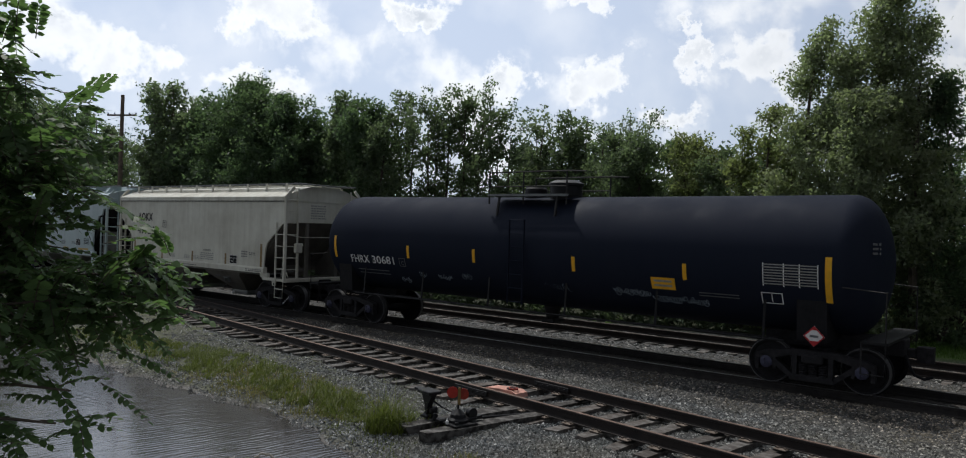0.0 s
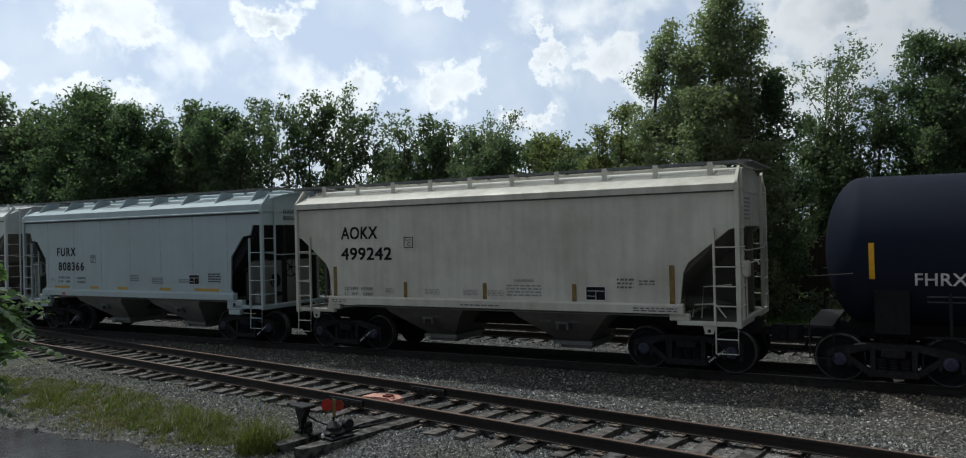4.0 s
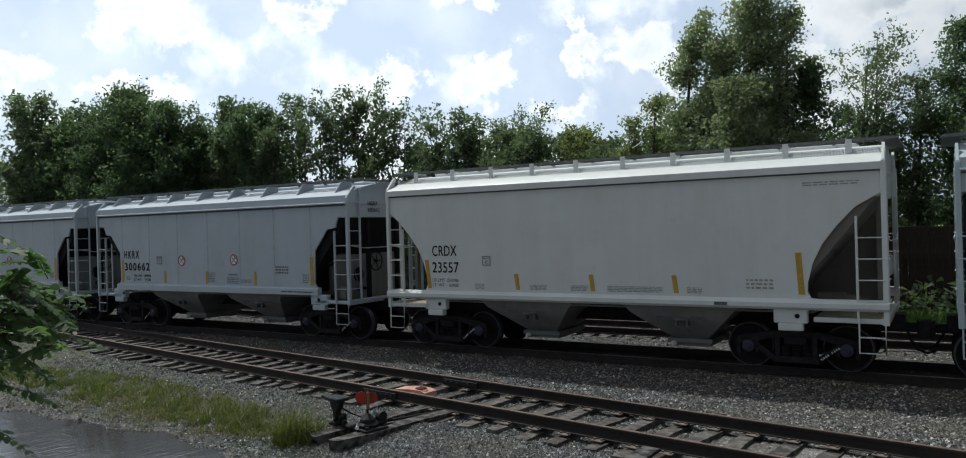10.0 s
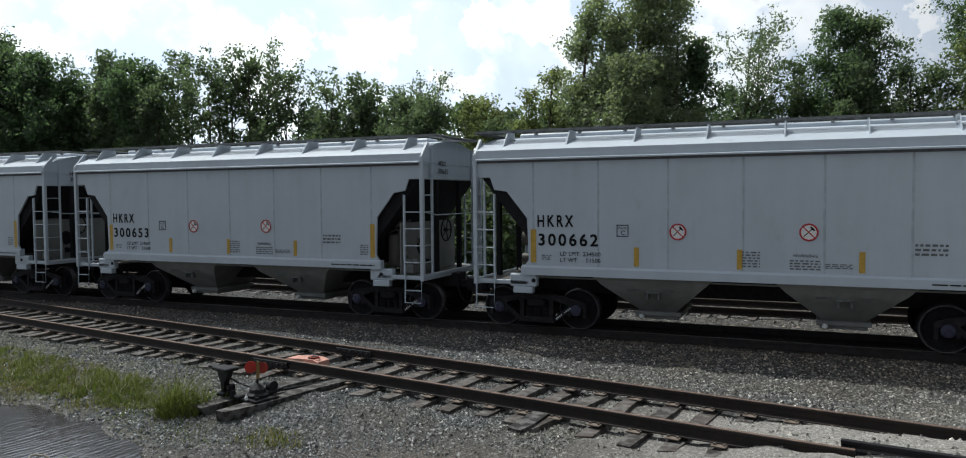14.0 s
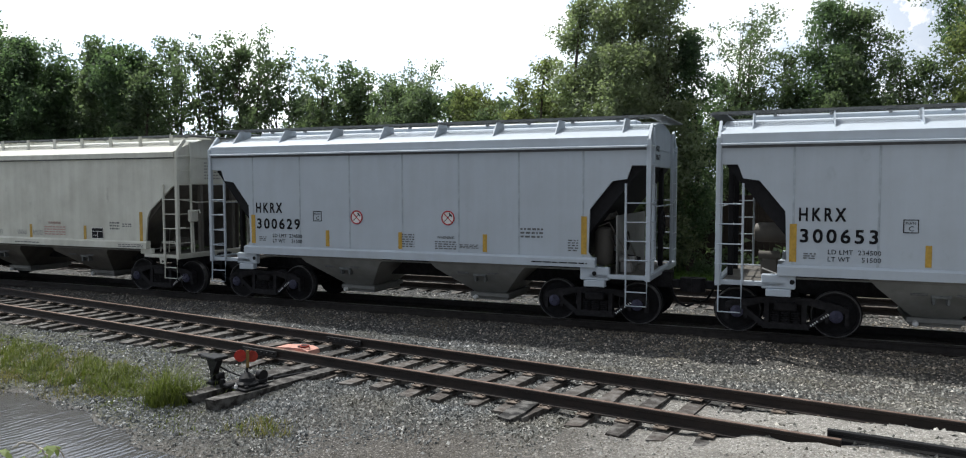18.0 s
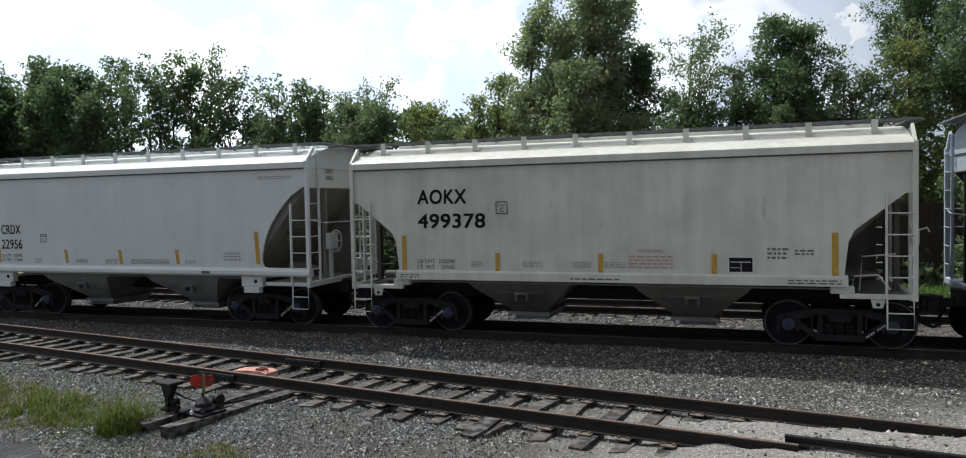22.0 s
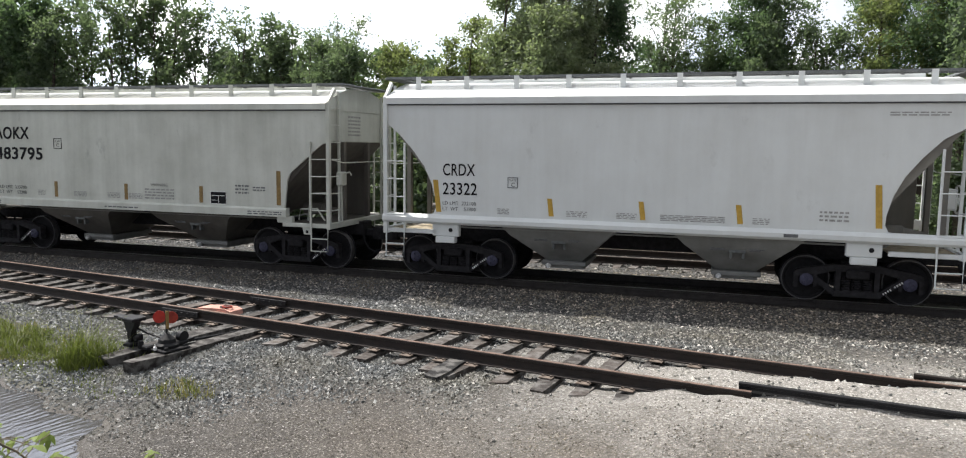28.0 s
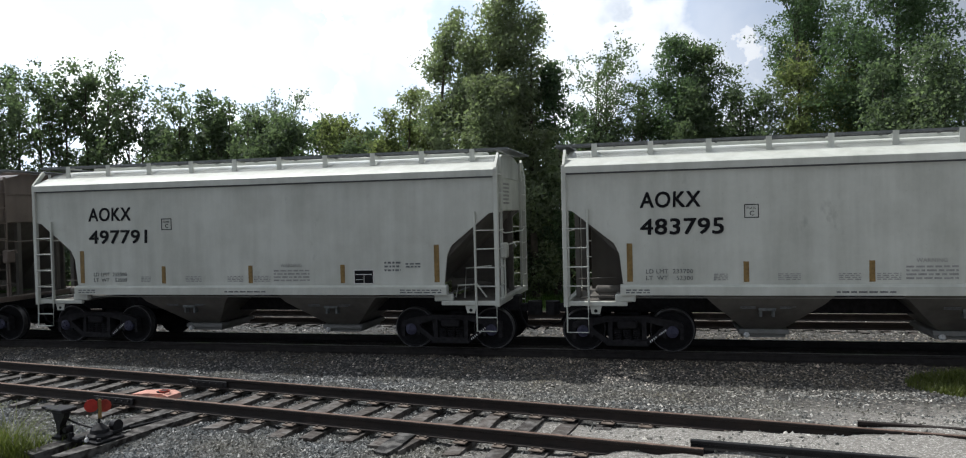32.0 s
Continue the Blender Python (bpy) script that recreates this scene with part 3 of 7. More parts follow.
# ---- mesh helpers ----
class B:
    """Collects vertices and faces of one part."""

    def __init__(self):
        self.v, self.f = [], []

    def add(self, verts, faces):
        o = len(self.v)
        self.v += [tuple(p) for p in verts]
        self.f += [tuple(i + o for i in f) for f in faces]
        return self

    def box(self, x0, x1, y0, y1, z0, z1, c=0.0):
        if c <= 0:
            v = [(x, y, z) for x in (x0, x1) for y in (y0, y1) for z in (z0, z1)]
            return self.add(v, [(0, 1, 3, 2), (4, 6, 7, 5), (0, 4, 5, 1), (2, 3, 7, 6), (0, 2, 6, 4), (1, 5, 7, 3)])
        c = min(c, (x1 - x0) * 0.45, (y1 - y0) * 0.45, (z1 - z0) * 0.45)
        bm = bmesh.new()
        bmesh.ops.create_cube(bm, size=1.0)
        for p in bm.verts:
            p.co = ((x0 + x1) / 2 + p.co.x * (x1 - x0), (y0 + y1) / 2 + p.co.y * (y1 - y0), (z0 + z1) / 2 + p.co.z * (z1 - z0))
        bmesh.ops.bevel(bm, geom=bm.edges[:], offset=c, segments=1, affect="EDGES")
        return self.bm(bm)

    def bm(self, bm):
        bm.verts.index_update()
        self.add([p.co[:] for p in bm.verts], [[q.index for q in f.verts] for f in bm.faces])
        bm.free()
        return self

    def beam(self, p0, p1, w, h, up=(0, 0, 1)):
        """A bar of rectangular section from p0 to p1."""
        a, b = Vector(p0), Vector(p1)
        d = (b - a).normalized()
        s = d.cross(Vector(up))
        if s.length < 1e-4:
            s = d.cross(Vector((0, 1, 0)))
        s.normalize()
        u = s.cross(d)
        q = [a + s * i * w / 2 + u * j * h / 2 for i, j in ((-1, -1), (1, -1), (1, 1), (-1, 1))]
        q += [x + (b - a) for x in q]
        return self.add(q, [(3, 2, 1, 0), (4, 5, 6, 7), (0, 1, 5, 4), (1, 2, 6, 5), (2, 3, 7, 6), (3, 0, 4, 7)])

    def tube(self, pts, r, n=8, r1=None):
        """A round bar along a path; r may taper to r1."""
        pts = [Vector(p) for p in pts]
        vs, fs = [], []
        for i, p in enumerate(pts):
            d = (pts[min(i + 1, len(pts) - 1)] - pts[max(i - 1, 0)]).normalized()
            s = d.cross(Vector((0, 0, 1)) if abs(d.z) < 0.9 else Vector((1, 0, 0))).normalized()
            u = s.cross(d)
            rr = r if r1 is None else r + (r1 - r) * i / (len(pts) - 1)
            vs += [p + (s * math.cos(a) + u * math.sin(a)) * rr for a in (math.tau * k / n for k in range(n))]
        for i in range(len(pts) - 1):
            for k in range(n):
                a, b = i * n + k, i * n + (k + 1) % n
                fs.append((a, b, b + n, a + n))
        fs.append(tuple(range(n - 1, -1, -1)))
        fs.append(tuple((len(pts) - 1) * n + k for k in range(n)))
        return self.add(vs, fs)

    def prism(self, poly, axis, a, b):
        """A polygon drawn out along an axis: 'y' takes (x, z), 'x' takes (y, z), 'z' takes (x, y)."""
        def at(p, s):
            return (p[0], s, p[1]) if axis == "y" else (s, p[0], p[1]) if axis == "x" else (p[0], p[1], s)
        n = len(poly)
        v = [at(p, a) for p in poly] + [at(p, b) for p in poly]
        f = [tuple(range(n)), tuple(range(2 * n - 1, n - 1, -1))] + [(i, i + n, (i + 1) % n + n, (i + 1) % n) for i in range(n)]
        return self.add(v, f)

    def lathe(self, prof, axis="x", n=24, centre=(0, 0, 0), caps=True):
        """Rings (position along the axis, radius)."""
        vs, fs = [], []
        for s, r in prof:
            for k in range(n):
                c, d = r * math.cos(math.tau * k / n), r * math.sin(math.tau * k / n)
                p = (s, c, d) if axis == "x" else (c, s, d) if axis == "y" else (c, d, s)
                vs.append(tuple(p[i] + centre[i] for i in range(3)))
        for i in range(len(prof) - 1):
            for k in range(n):
                a, b = i * n + k, i * n + (k + 1) % n
                fs.append((a, b, b + n, a + n))
        if caps:
            fs.append(tuple(range(n - 1, -1, -1)))
            fs.append(tuple((len(prof) - 1) * n + k for k in range(n)))
        return self.add(vs, fs)

    def mesh(self, name, material, smooth=True):
        me = bpy.data.meshes.new(name)
        me.from_pydata(self.v, [], self.f)
        bm = bmesh.new()
        bm.from_mesh(me)
        bmesh.ops.recalc_face_normals(bm, faces=bm.faces[:])
        bm.to_mesh(me)
        bm.free()
        if smooth:
            me.polygons.foreach_set("use_smooth", [True] * len(me.polygons))
            me.set_sharp_from_angle(angle=radians(34))
        me.materials.append(MATS[material])
        return me


def part(name, b, material, parent=None, label="", m=None):
    """Links a B, a mesh or a bmesh as one mesh object under a thing or a part."""
    me = b.mesh(name, material) if isinstance(b, B) else b
    ob = new(name, me)
    if parent is not None:
        ob.parent = parent
    if m is not None:
        ob.matrix_basis = m
    if label:
        ob["label"] = label
    return ob


CACHE = {}


def cached(key, maker, material):
    """One mesh for alike pieces."""
    if (key, material) not in CACHE:
        CACHE[(key, material)] = maker().mesh(key if isinstance(key, str) else key[0], material)
    return CACHE[(key, material)]


def raw_mesh(name, verts, faces, material, smooth=False):
    """A mesh from numpy arrays: verts (n, 3), faces (m, 3 or 4)."""
    me = bpy.data.meshes.new(name)
    verts, faces = np.asarray(verts, dtype=np.float32), np.asarray(faces, dtype=np.int32)
    k = faces.shape[1]
    me.vertices.add(len(verts))
    me.vertices.foreach_set("co", verts.ravel())
    me.loops.add(faces.size)
    me.loops.foreach_set("vertex_index", faces.ravel())
    me.polygons.add(len(faces))
    me.polygons.foreach_set("loop_start", np.arange(0, faces.size, k, dtype=np.int32))
    me.polygons.foreach_set("loop_total", np.full(len(faces), k, dtype=np.int32))
    me.polygons.foreach_set("use_smooth", np.full(len(faces), smooth))
    me.update(calc_edges=True)
    me.materials.append(MATS[material])
    return me


LETTERS = {}


def text_mesh(body, size, material, spacing=1.0, slant=0.0, bold=0.012):
    """Lettering as a mesh; large letters are thickened by laying shifted copies over one another."""
    key = (body, size, material, spacing, slant, bold)
    if key not in LETTERS:
        cu = bpy.data.curves.new("lettering", "FONT")
        cu.body, cu.size, cu.space_character, cu.extrude, cu.resolution_u = body, size, spacing, 0.0015, 4 if size > 0.25 else 2
        cu.shear = slant
        ob = new("lettering", cu)
        bpy.context.view_layer.update()
        me = bpy.data.meshes.new_from_object(ob.evaluated_get(bpy.context.evaluated_depsgraph_get()))
        bpy.data.objects.remove(ob)
        if size > 0.25:
            v = np.array([p.co[:] for p in me.vertices])
            f = [tuple(p.vertices) for p in me.polygons]
            d = bold * size
            vs, fs = [], []
            for k, (dx, dy) in enumerate(((-d, -d), (d, -d), (d, d), (-d, d))):
                fs += [tuple(i + k * len(v) for i in q) for q in f]
                vs.append(v + np.array([dx, dy, 0.0004 * k]))
            me = bpy.data.meshes.new("lettering")
            me.from_pydata([tuple(p) for p in np.concatenate(vs)], [], fs)
        me.materials.clear()
        me.materials.append(MATS[material])
        LETTERS[key] = me
    return LETTERS[key]


def lettering(parent, body, x, z, height, y, material, width=None, name="lettering", label="", slant=0.0, spacing=1.05, bold=0.012):
    """Lettering on a side that faces -y; x, z: its lower left corner; height of the capitals."""
    me = text_mesh(body, height / 0.70, material, spacing, slant, bold)
    ob = new(name, me)
    ob.parent = parent
    sx = 1.0
    if width:
        xs = [v.co.x for v in me.vertices]
        sx = width / (max(xs) - min(xs))
    ob.matrix_basis = pose(x, y, z, 90, 0, 0) @ Matrix.Diagonal((sx, 1, 1, 1))
    if label:
        ob["label"] = label
    if len(body) > 1:
        ob["kind"] = "stuff"
    return ob


def end_lettering(parent, body, x, y, z, height, material, width):
    """Lettering on an end sheet that faces +x."""
    ob = lettering(parent, body, 0, 0, height, 0, material, width)
    ob.matrix_basis = pose(x, y, z, 90, 0, 90) @ Matrix.Diagonal((*ob.matrix_basis.to_scale(), 1))
    return ob


def bar_lines(parent, x, z, w, h, rows, y, material, name="small_print"):
    """Print too small to read: short bars in rows."""
    rnd = random.Random(int(x * 100) + int(z * 1000) + rows)
    b = B()
    for i in range(rows):
        z0 = z + h * (1 - (i + 0.8) / rows)
        p = x
        while p < x + w:
            l = rnd.uniform(0.06, 0.2) * max(0.6, w)
            q = min(p + l, x + w)
            b.box(p, q, y, y + 0.003, z0, z0 + 0.5 * h / rows)
            p = q + 0.03
    return tagged(part(name, b, material, parent), kind="stuff")


def empty(name, m=None):
    ob = new(name)
    if m is not None:
        ob.matrix_basis = m
    return ob

# ---- setting: ground, tracks ----
TRAIN_Y, FAR_Y = 16.7, 21.0
SLOPE, NEAR_Y0 = -0.163, 10.34          # centre line of the near track: y = NEAR_Y0 + SLOPE * x
U = Vector((1, SLOPE, 0)).normalized()
V = Vector((-U.y, U.x, 0))              # away from the eye
NEAR_O = Vector((0, NEAR_Y0, 0))


def smooth(a, b, x):
    t = np.clip((x - a) / (b - a), 0, 1)
    return t * t * (3 - 2 * t)


def near_offset(x, y):
    """Distance across the near track from its centre line; negative on the eye's side."""
    return (y - (NEAR_Y0 + SLOPE * x)) * U.x


def wobble(x, y, s, seed=0.0):
    return np.sin(x * s + seed) * np.cos(y * s * 1.3 + seed * 2) + 0.5 * np.sin(x * s * 2.3 + y * s * 1.7 + seed * 3)


def ground_z(x, y):
    x, y = np.asarray(x, float), np.asarray(y, float)
    d = near_offset(x, y)
    z = np.full(x.shape, -0.20)
    z = z - 0.055 * (1 - smooth(1.15, 1.5, np.abs(y - FAR_Y)))
    z = z - 0.03 * (1 - smooth(0.85, 1.0, np.abs(y - TRAIN_Y))) + 0.05 * smooth(0.85, 1.05, np.abs(y - TRAIN_Y)) * (1 - smooth(1.3, 1.9, np.abs(y - TRAIN_Y)))
    z = z - 0.08 * (1 - smooth(1.25, 1.6, np.abs(d))) * (1 - smooth(-3.0, 1.0, x)) - 0.03 * (1 - smooth(1.25, 1.6, np.abs(d))) * smooth(-3.0, 1.0, x) * (1 - smooth(1.0, 2.5, x))
    z = z - 0.10 * smooth(1.6, 2.6, d) * (1 - smooth(14.2, 15.0, y))
    z = np.where(d < 0, z - 0.13 * smooth(1.3, 3.4, -d) * (1 - smooth(-4, 1.0, x)), z)
    lot = smooth(-1.6, 0.3, x) * smooth(0.25, 0.62, -d) * (1 - 0.5 * smooth(2.0, 4.5, -d))
    z = z + lot * 0.225 * (1 - 0.10 * smooth(0.0, 2.0, -d - 0.9))
    z = z + 0.14 * smooth(-1.5, 1.2, x) * (1 - smooth(0.5, 0.75, np.abs(d))) + 0.12 * smooth(0.5, 3.0, x) * smooth(0.5, 0.9, d) * (1 - smooth(2.0, 3.2, d))
    z = z + 0.10 * smooth(2.0, 3.4, x) * (1 - smooth(0.5, 1.3, np.abs(d - 0.5)))
    e = y - (9.72 - 0.143 * x)
    z = z - 0.13 * smooth(-0.6, 0.15, x) * smooth(-0.4, -0.2, e) * (1 - smooth(0.1, 0.22, e))
    # hollow that holds the water
    shore = np.interp(x, [-40, -14, -12.4, -10.9, -10, -8.8, -7.2], [8.3, 7.9, 8.07, 8.11, 7.9, 7.5, 6.97])
    e = np.minimum(shore - y, (-5.85 - 0.72 * (y - 5.36)) - x) + 0.10 * wobble(x, y, 3.3, 2.0)
    e = np.minimum(e, np.minimum(y + 6.5, x + 50.0))
    z = z - 0.30 * smooth(-0.5, 1.03, e)
    z = z + 0.014 * wobble(x, y, 2.1) + 0.010 * wobble(x, y, 5.7, 1.0)
    z = z - 0.10 * smooth(22.8, 24.5, y)
    return z


def make_ground():
    xs = np.concatenate([[-3000, -600, -200, -110, -80], np.arange(-60, -26, 1.0), np.arange(-26, 8.01, 0.14), np.arange(9, 40, 1.5), [50, 80, 150, 500, 3000]])
    ys = np.concatenate([[-3000, -400, -80, -30, -12, -4], np.arange(0, 4, 0.8), np.arange(4, 16.6, 0.14), np.arange(17, 30, 0.8), [34, 40, 50, 70, 120, 400, 3000]])
    gx, gy = np.meshgrid(xs, ys, indexing="ij")
    gz = ground_z(gx, gy)
    v = np.stack([gx, gy, gz], -1).reshape(-1, 3)
    i, j = np.meshgrid(np.arange(len(xs) - 1), np.arange(len(ys) - 1), indexing="ij")
    a = (i * len(ys) + j).ravel()
    f = np.stack([a, a + len(ys), a + len(ys) + 1, a + 1], 1)
    ob = new("ground", raw_mesh("ground", v, f, "ground", True))
    tagged(ob, "grey ballast and beige trodden gravel with muddy hollow", "ground", kind="structure")


def make_puddle():
    b = B()
    n = 40
    pts = [(-56, -9), (6, -9), (1.5, 0), (-3.6, 6.4), (-6.2, 8.0), (-8.6, 8.9), (-12, 9.2), (-56, 9.2)]
    b.add([(x, y, -0.405) for x, y in pts], [tuple(range(len(pts)))])
    ob = part("puddle", b, "water")
    tagged(ob, "wide rippled brown rain puddle on muddy gravel", "water", kind="structure")


RAIL = [(-0.07, -0.18), (0.07, -0.18), (0.07, -0.165), (0.012, -0.14), (0.010, -0.05), (0.036, -0.038), (0.036, -0.006),
        (0.030, 0.0), (-0.030, 0.0), (-0.036, -0.006), (-0.036, -0.038), (-0.010, -0.05), (-0.012, -0.14), (-0.07, -0.165)]


def rail_mesh(name, length, bend=None, mat="rail_rust"):
    b = B()
    n = 2 if bend is None else 24
    rings = []
    for i in range(n):
        s = length * i / (n - 1)
        off = 0.0 if bend is None else bend(s)
        rings.append([(s, y + off, z) for y, z in RAIL])
    k = len(RAIL)
    v = [p for r in rings for p in r]
    f = [tuple(range(k)), tuple((n - 1) * k + i for i in range(k - 1, -1, -1))]
    for r in range(n - 1):
        for i in range(k):
            a, c = r * k + i, r * k + (i + 1) % k
            f.append((a, c, c + k, a + k))
    b.add(v, f)
    return b


def tie_piece(seed, length=2.6, w=0.23, h=0.18):
    rnd = random.Random(seed)
    bm = bmesh.new()
    bmesh.ops.create_cube(bm, size=1.0)
    bmesh.ops.subdivide_edges(bm, edges=[e for e in bm.edges if abs(e.verts[0].co.y - e.verts[1].co.y) > 0.5], cuts=4)
    for p in bm.verts:
        tip = abs(p.co.y) > 0.45                # ends are split and rounded by rot
        p.co = (p.co.x * w * (rnd.uniform(0.72, 1.0) if tip else 1.0) + rnd.uniform(-0.015, 0.015), p.co.y * length + (rnd.uniform(-0.09, 0.05) if tip else rnd.uniform(-0.02, 0.02)),
                p.co.z * h + (rnd.uniform(-0.03, 0.0) if tip and p.co.z > 0 else rnd.uniform(-0.010, 0.006)))
    return B().bm(bm)


def plate_piece():
    b = B().box(-0.095, 0.095, -0.17, 0.17, 0, 0.018, 0.004)
    for x in (-0.06, 0.06):
        for y in (-0.105, 0.105):
            b.box(x - 0.014, x + 0.014, y - 0.014, y + 0.014, 0.016, 0.04)
    return b


def make_track(name, label, origin, along, s0, s1, spacing, head, seed, skip=None, tie_len=2.6, plates=True, wood="tie_wood", near_end=None):
    """Two rails, each a part, on ties, each a part; a cap on the rail's head is its worn top."""
    rnd = random.Random(seed)
    ang = math.degrees(math.atan2(along.y, along.x))
    tr = empty(name, pose(origin.x, origin.y, origin.z, 0, 0, ang))
    tagged(tr, label, "railway track", kind="structure")
    for y in (-0.755, 0.755):
        s2 = near_end if near_end is not None and y < 0 else s1
        part("rail", rail_mesh("rail", s2 - s0), "rail_black" if wood == "tie_black" else "rail_rust", tr, m=pose(s0, y, 0))
        part("rail_head", B().box(0, s2 - s0, -0.031, 0.031, 0.0005, 0.0025), head, tr, m=pose(s0, y, 0.0005))
    s, i = s0 + 0.2, 0
    while s < s1:
        me = cached(("tie", i % 7, tie_len), lambda: tie_piece(i % 7, tie_len), wood)
        if skip is None or not skip(s):
            part("tie", me, wood, tr, m=pose(s + rnd.uniform(-0.05, 0.05), rnd.uniform(-0.12, 0.12), -0.288 + rnd.uniform(-0.035, 0.0), rnd.uniform(-1.2, 1.2), 0, rnd.uniform(-3.5, 3.5)))
            if plates:
                for y in (-0.755, 0.755):
                    part("tie_plate", cached("tie_plate", plate_piece, "plate_dusty"), "plate_dusty", tr, m=pose(s, y, -0.196))
        s += spacing * rnd.uniform(0.92, 1.08)
        i += 1
    return tr


def make_joint_bar(tr, s, y):
    b = B()
    for d in (-1, 1):
        b.box(-0.45, 0.45, d * 0.045 - 0.012, d * 0.045 + 0.012, -0.145, -0.045, 0.006)
        for k in range(6):
            b.lathe([(d * 0.05, 0.02), (d * 0.085, 0.018)], "y", 6, (-0.36 + 0.144 * k, 0, -0.095))
    part("joint_bar", b, "iron_black", tr, "dark bolted joint bar", pose(s, y, 0))


def make_tracks():
    t1 = make_track("railway_track", "rusty siding rails on weathered grey wooden ties", NEAR_O, U, -32, 4.4, 0.56, "rail_top", 3,
                    skip=lambda s: s > 2.2, near_end=0.55)
    make_joint_bar(t1, -8.45, 0.755)
    make_joint_bar(t1, -9.1, -0.755)
    part("tie", tie_piece(41, 1.5, 0.26, 0.2), "tie_tarred", t1, "black rotten tie end", pose(-3.47, -0.85, -0.255, 0, 2, 3))
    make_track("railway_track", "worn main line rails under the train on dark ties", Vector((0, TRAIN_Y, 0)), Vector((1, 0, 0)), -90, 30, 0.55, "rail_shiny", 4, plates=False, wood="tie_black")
    make_track("railway_track", "rusty far siding rails behind the train", Vector((0, FAR_Y, 0)), Vector((1, 0, 0)), -70, 30, 0.56, "rail_dull", 5, plates=False)


# ---- loose stones and grass ----
def scatter_stones():
    rng = np.random.default_rng(7)
    base = np.array([(1, 0, -0.35), (-1, 0, -0.35), (0, 1, -0.35), (0, -1, -0.35), (0.1, 0, 0.8), (0, 0, -1)], float)
    tri = np.array([(0, 2, 4), (2, 1, 4), (1, 3, 4), (3, 0, 4)])       # their undersides lie in the ground

    def lay(n, xr, yr, keep, lo, hi, name, label, mat="stone"):
        x, y = rng.uniform(*xr, n), rng.uniform(*yr, n)
        m = keep(x, y, rng.random(n))
        x, y = x[m], y[m]
        n = len(x)
        size = rng.uniform(lo, hi, n) * np.where(rng.random(n) < 0.04, 1.5, 1.0)
        p = base[None] * (size[:, None, None] * rng.uniform(0.55, 1.2, (n, 6, 1))) * np.array([1, 1, 0.75])
        p += rng.normal(0, 0.22, (n, 6, 3)) * size[:, None, None]
        a = rng.uniform(0, math.tau, n)
        c, s = np.cos(a)[:, None], np.sin(a)[:, None]
        q = np.stack([p[..., 0] * c - p[..., 1] * s, p[..., 0] * s + p[..., 1] * c, p[..., 2]], -1)
        q += np.stack([x, y, ground_z(x, y) + size * 0.18], -1)[:, None]
        f = (tri[None] + 6 * np.arange(n)[:, None, None]).reshape(-1, 3)
        ob = new(name, raw_mesh(name, q.reshape(-1, 3), f, mat))
        tagged(ob, label, "gravel", kind="stuff")

    def ballast(x, y, r):
        d = near_offset(x, y)
        w = np.where(d < 0, 1 - smooth(2.3, 4.3, -d + 0.35 * wobble(x, y, 1.3) + 1.2 * smooth(-7.5, -4.5, x)) * (0.55 + 0.45 * smooth(-10, -7, x)), 1.0) * (ground_z(x, y) > -0.45)
        w = w * np.where((np.abs(d) < 1.3), 0.8, 1.0)
        w = w * np.where(np.abs(y - TRAIN_Y) < 0.85, 0.3, 1.0)
        w = w * np.where((x > 2.0) & (y < 13.5), 0.25, 1.0) * np.where((x > -2.8 + 0.5 * wobble(x, y, 1.9)) & (d < 1.1), np.where(d < -0.8, 0.02, 0.2), 1.0)
        return (r < w) & (y > 6.4)

    lay(92000, (-20, 5.5), (6.4, 16.4), ballast, 0.018, 0.036, "ballast_stones", "grey crushed ballast stones beside the rails")
    lay(9000, (-46, -20), (8.5, 16.4), ballast, 0.025, 0.045, "ballast_stones", "grey crushed ballast stones beside the rails")
    lay(12000, (-24, 8), (17.6, 23.4), lambda x, y, r: r < 1.1, 0.025, 0.045, "ballast_stones", "grey ballast stones of the far siding")

    def shoulder(x, y, r):
        d = near_offset(x, y)
        return (d < -0.9) & ((x < -2.8) | (r < 0.015)) & (r < (0.35 + 0.65 * smooth(-10.5, -8.8, x + 0.4 * wobble(x, y, 2.0))) * 1 - smooth(3.2, 4.6, -d + 0.35 * wobble(x, y, 1.3) + 2.2 * smooth(-7.0, -3.5, x))) & (ground_z(x, y) > -0.44)

    lay(80000, (-14, 1.0), (6.6, 12.2), shoulder, 0.015, 0.031, "ballast_stones", "blue-grey crushed stones on the track's shoulder")

    def bank(x, y, r):
        z = ground_z(x, y)
        return (z > -0.425) & (z < -0.30) & (r < 0.35 + 0.65 * smooth(-0.2, 0.8, wobble(x, y, 2.4)))

    lay(26000, (-17, -6), (6.4, 9.2), bank, 0.010, 0.026, "shore_stones", "small grey stones along the puddle's edge")

    def pebbles(x, y, r):
        d = near_offset(x, y)
        return (d < -1.2) & (r < 0.25 + 0.75 * smooth(1.2, 3.0, -d) * smooth(-9, -4, x)) & (ground_z(x, y) > -0.435)

    lay(52000, (-9, 6), (4.8, 10.5), pebbles, 0.007, 0.017, "pebbles", "fine beige pebbles on trodden gravel", "pebble")


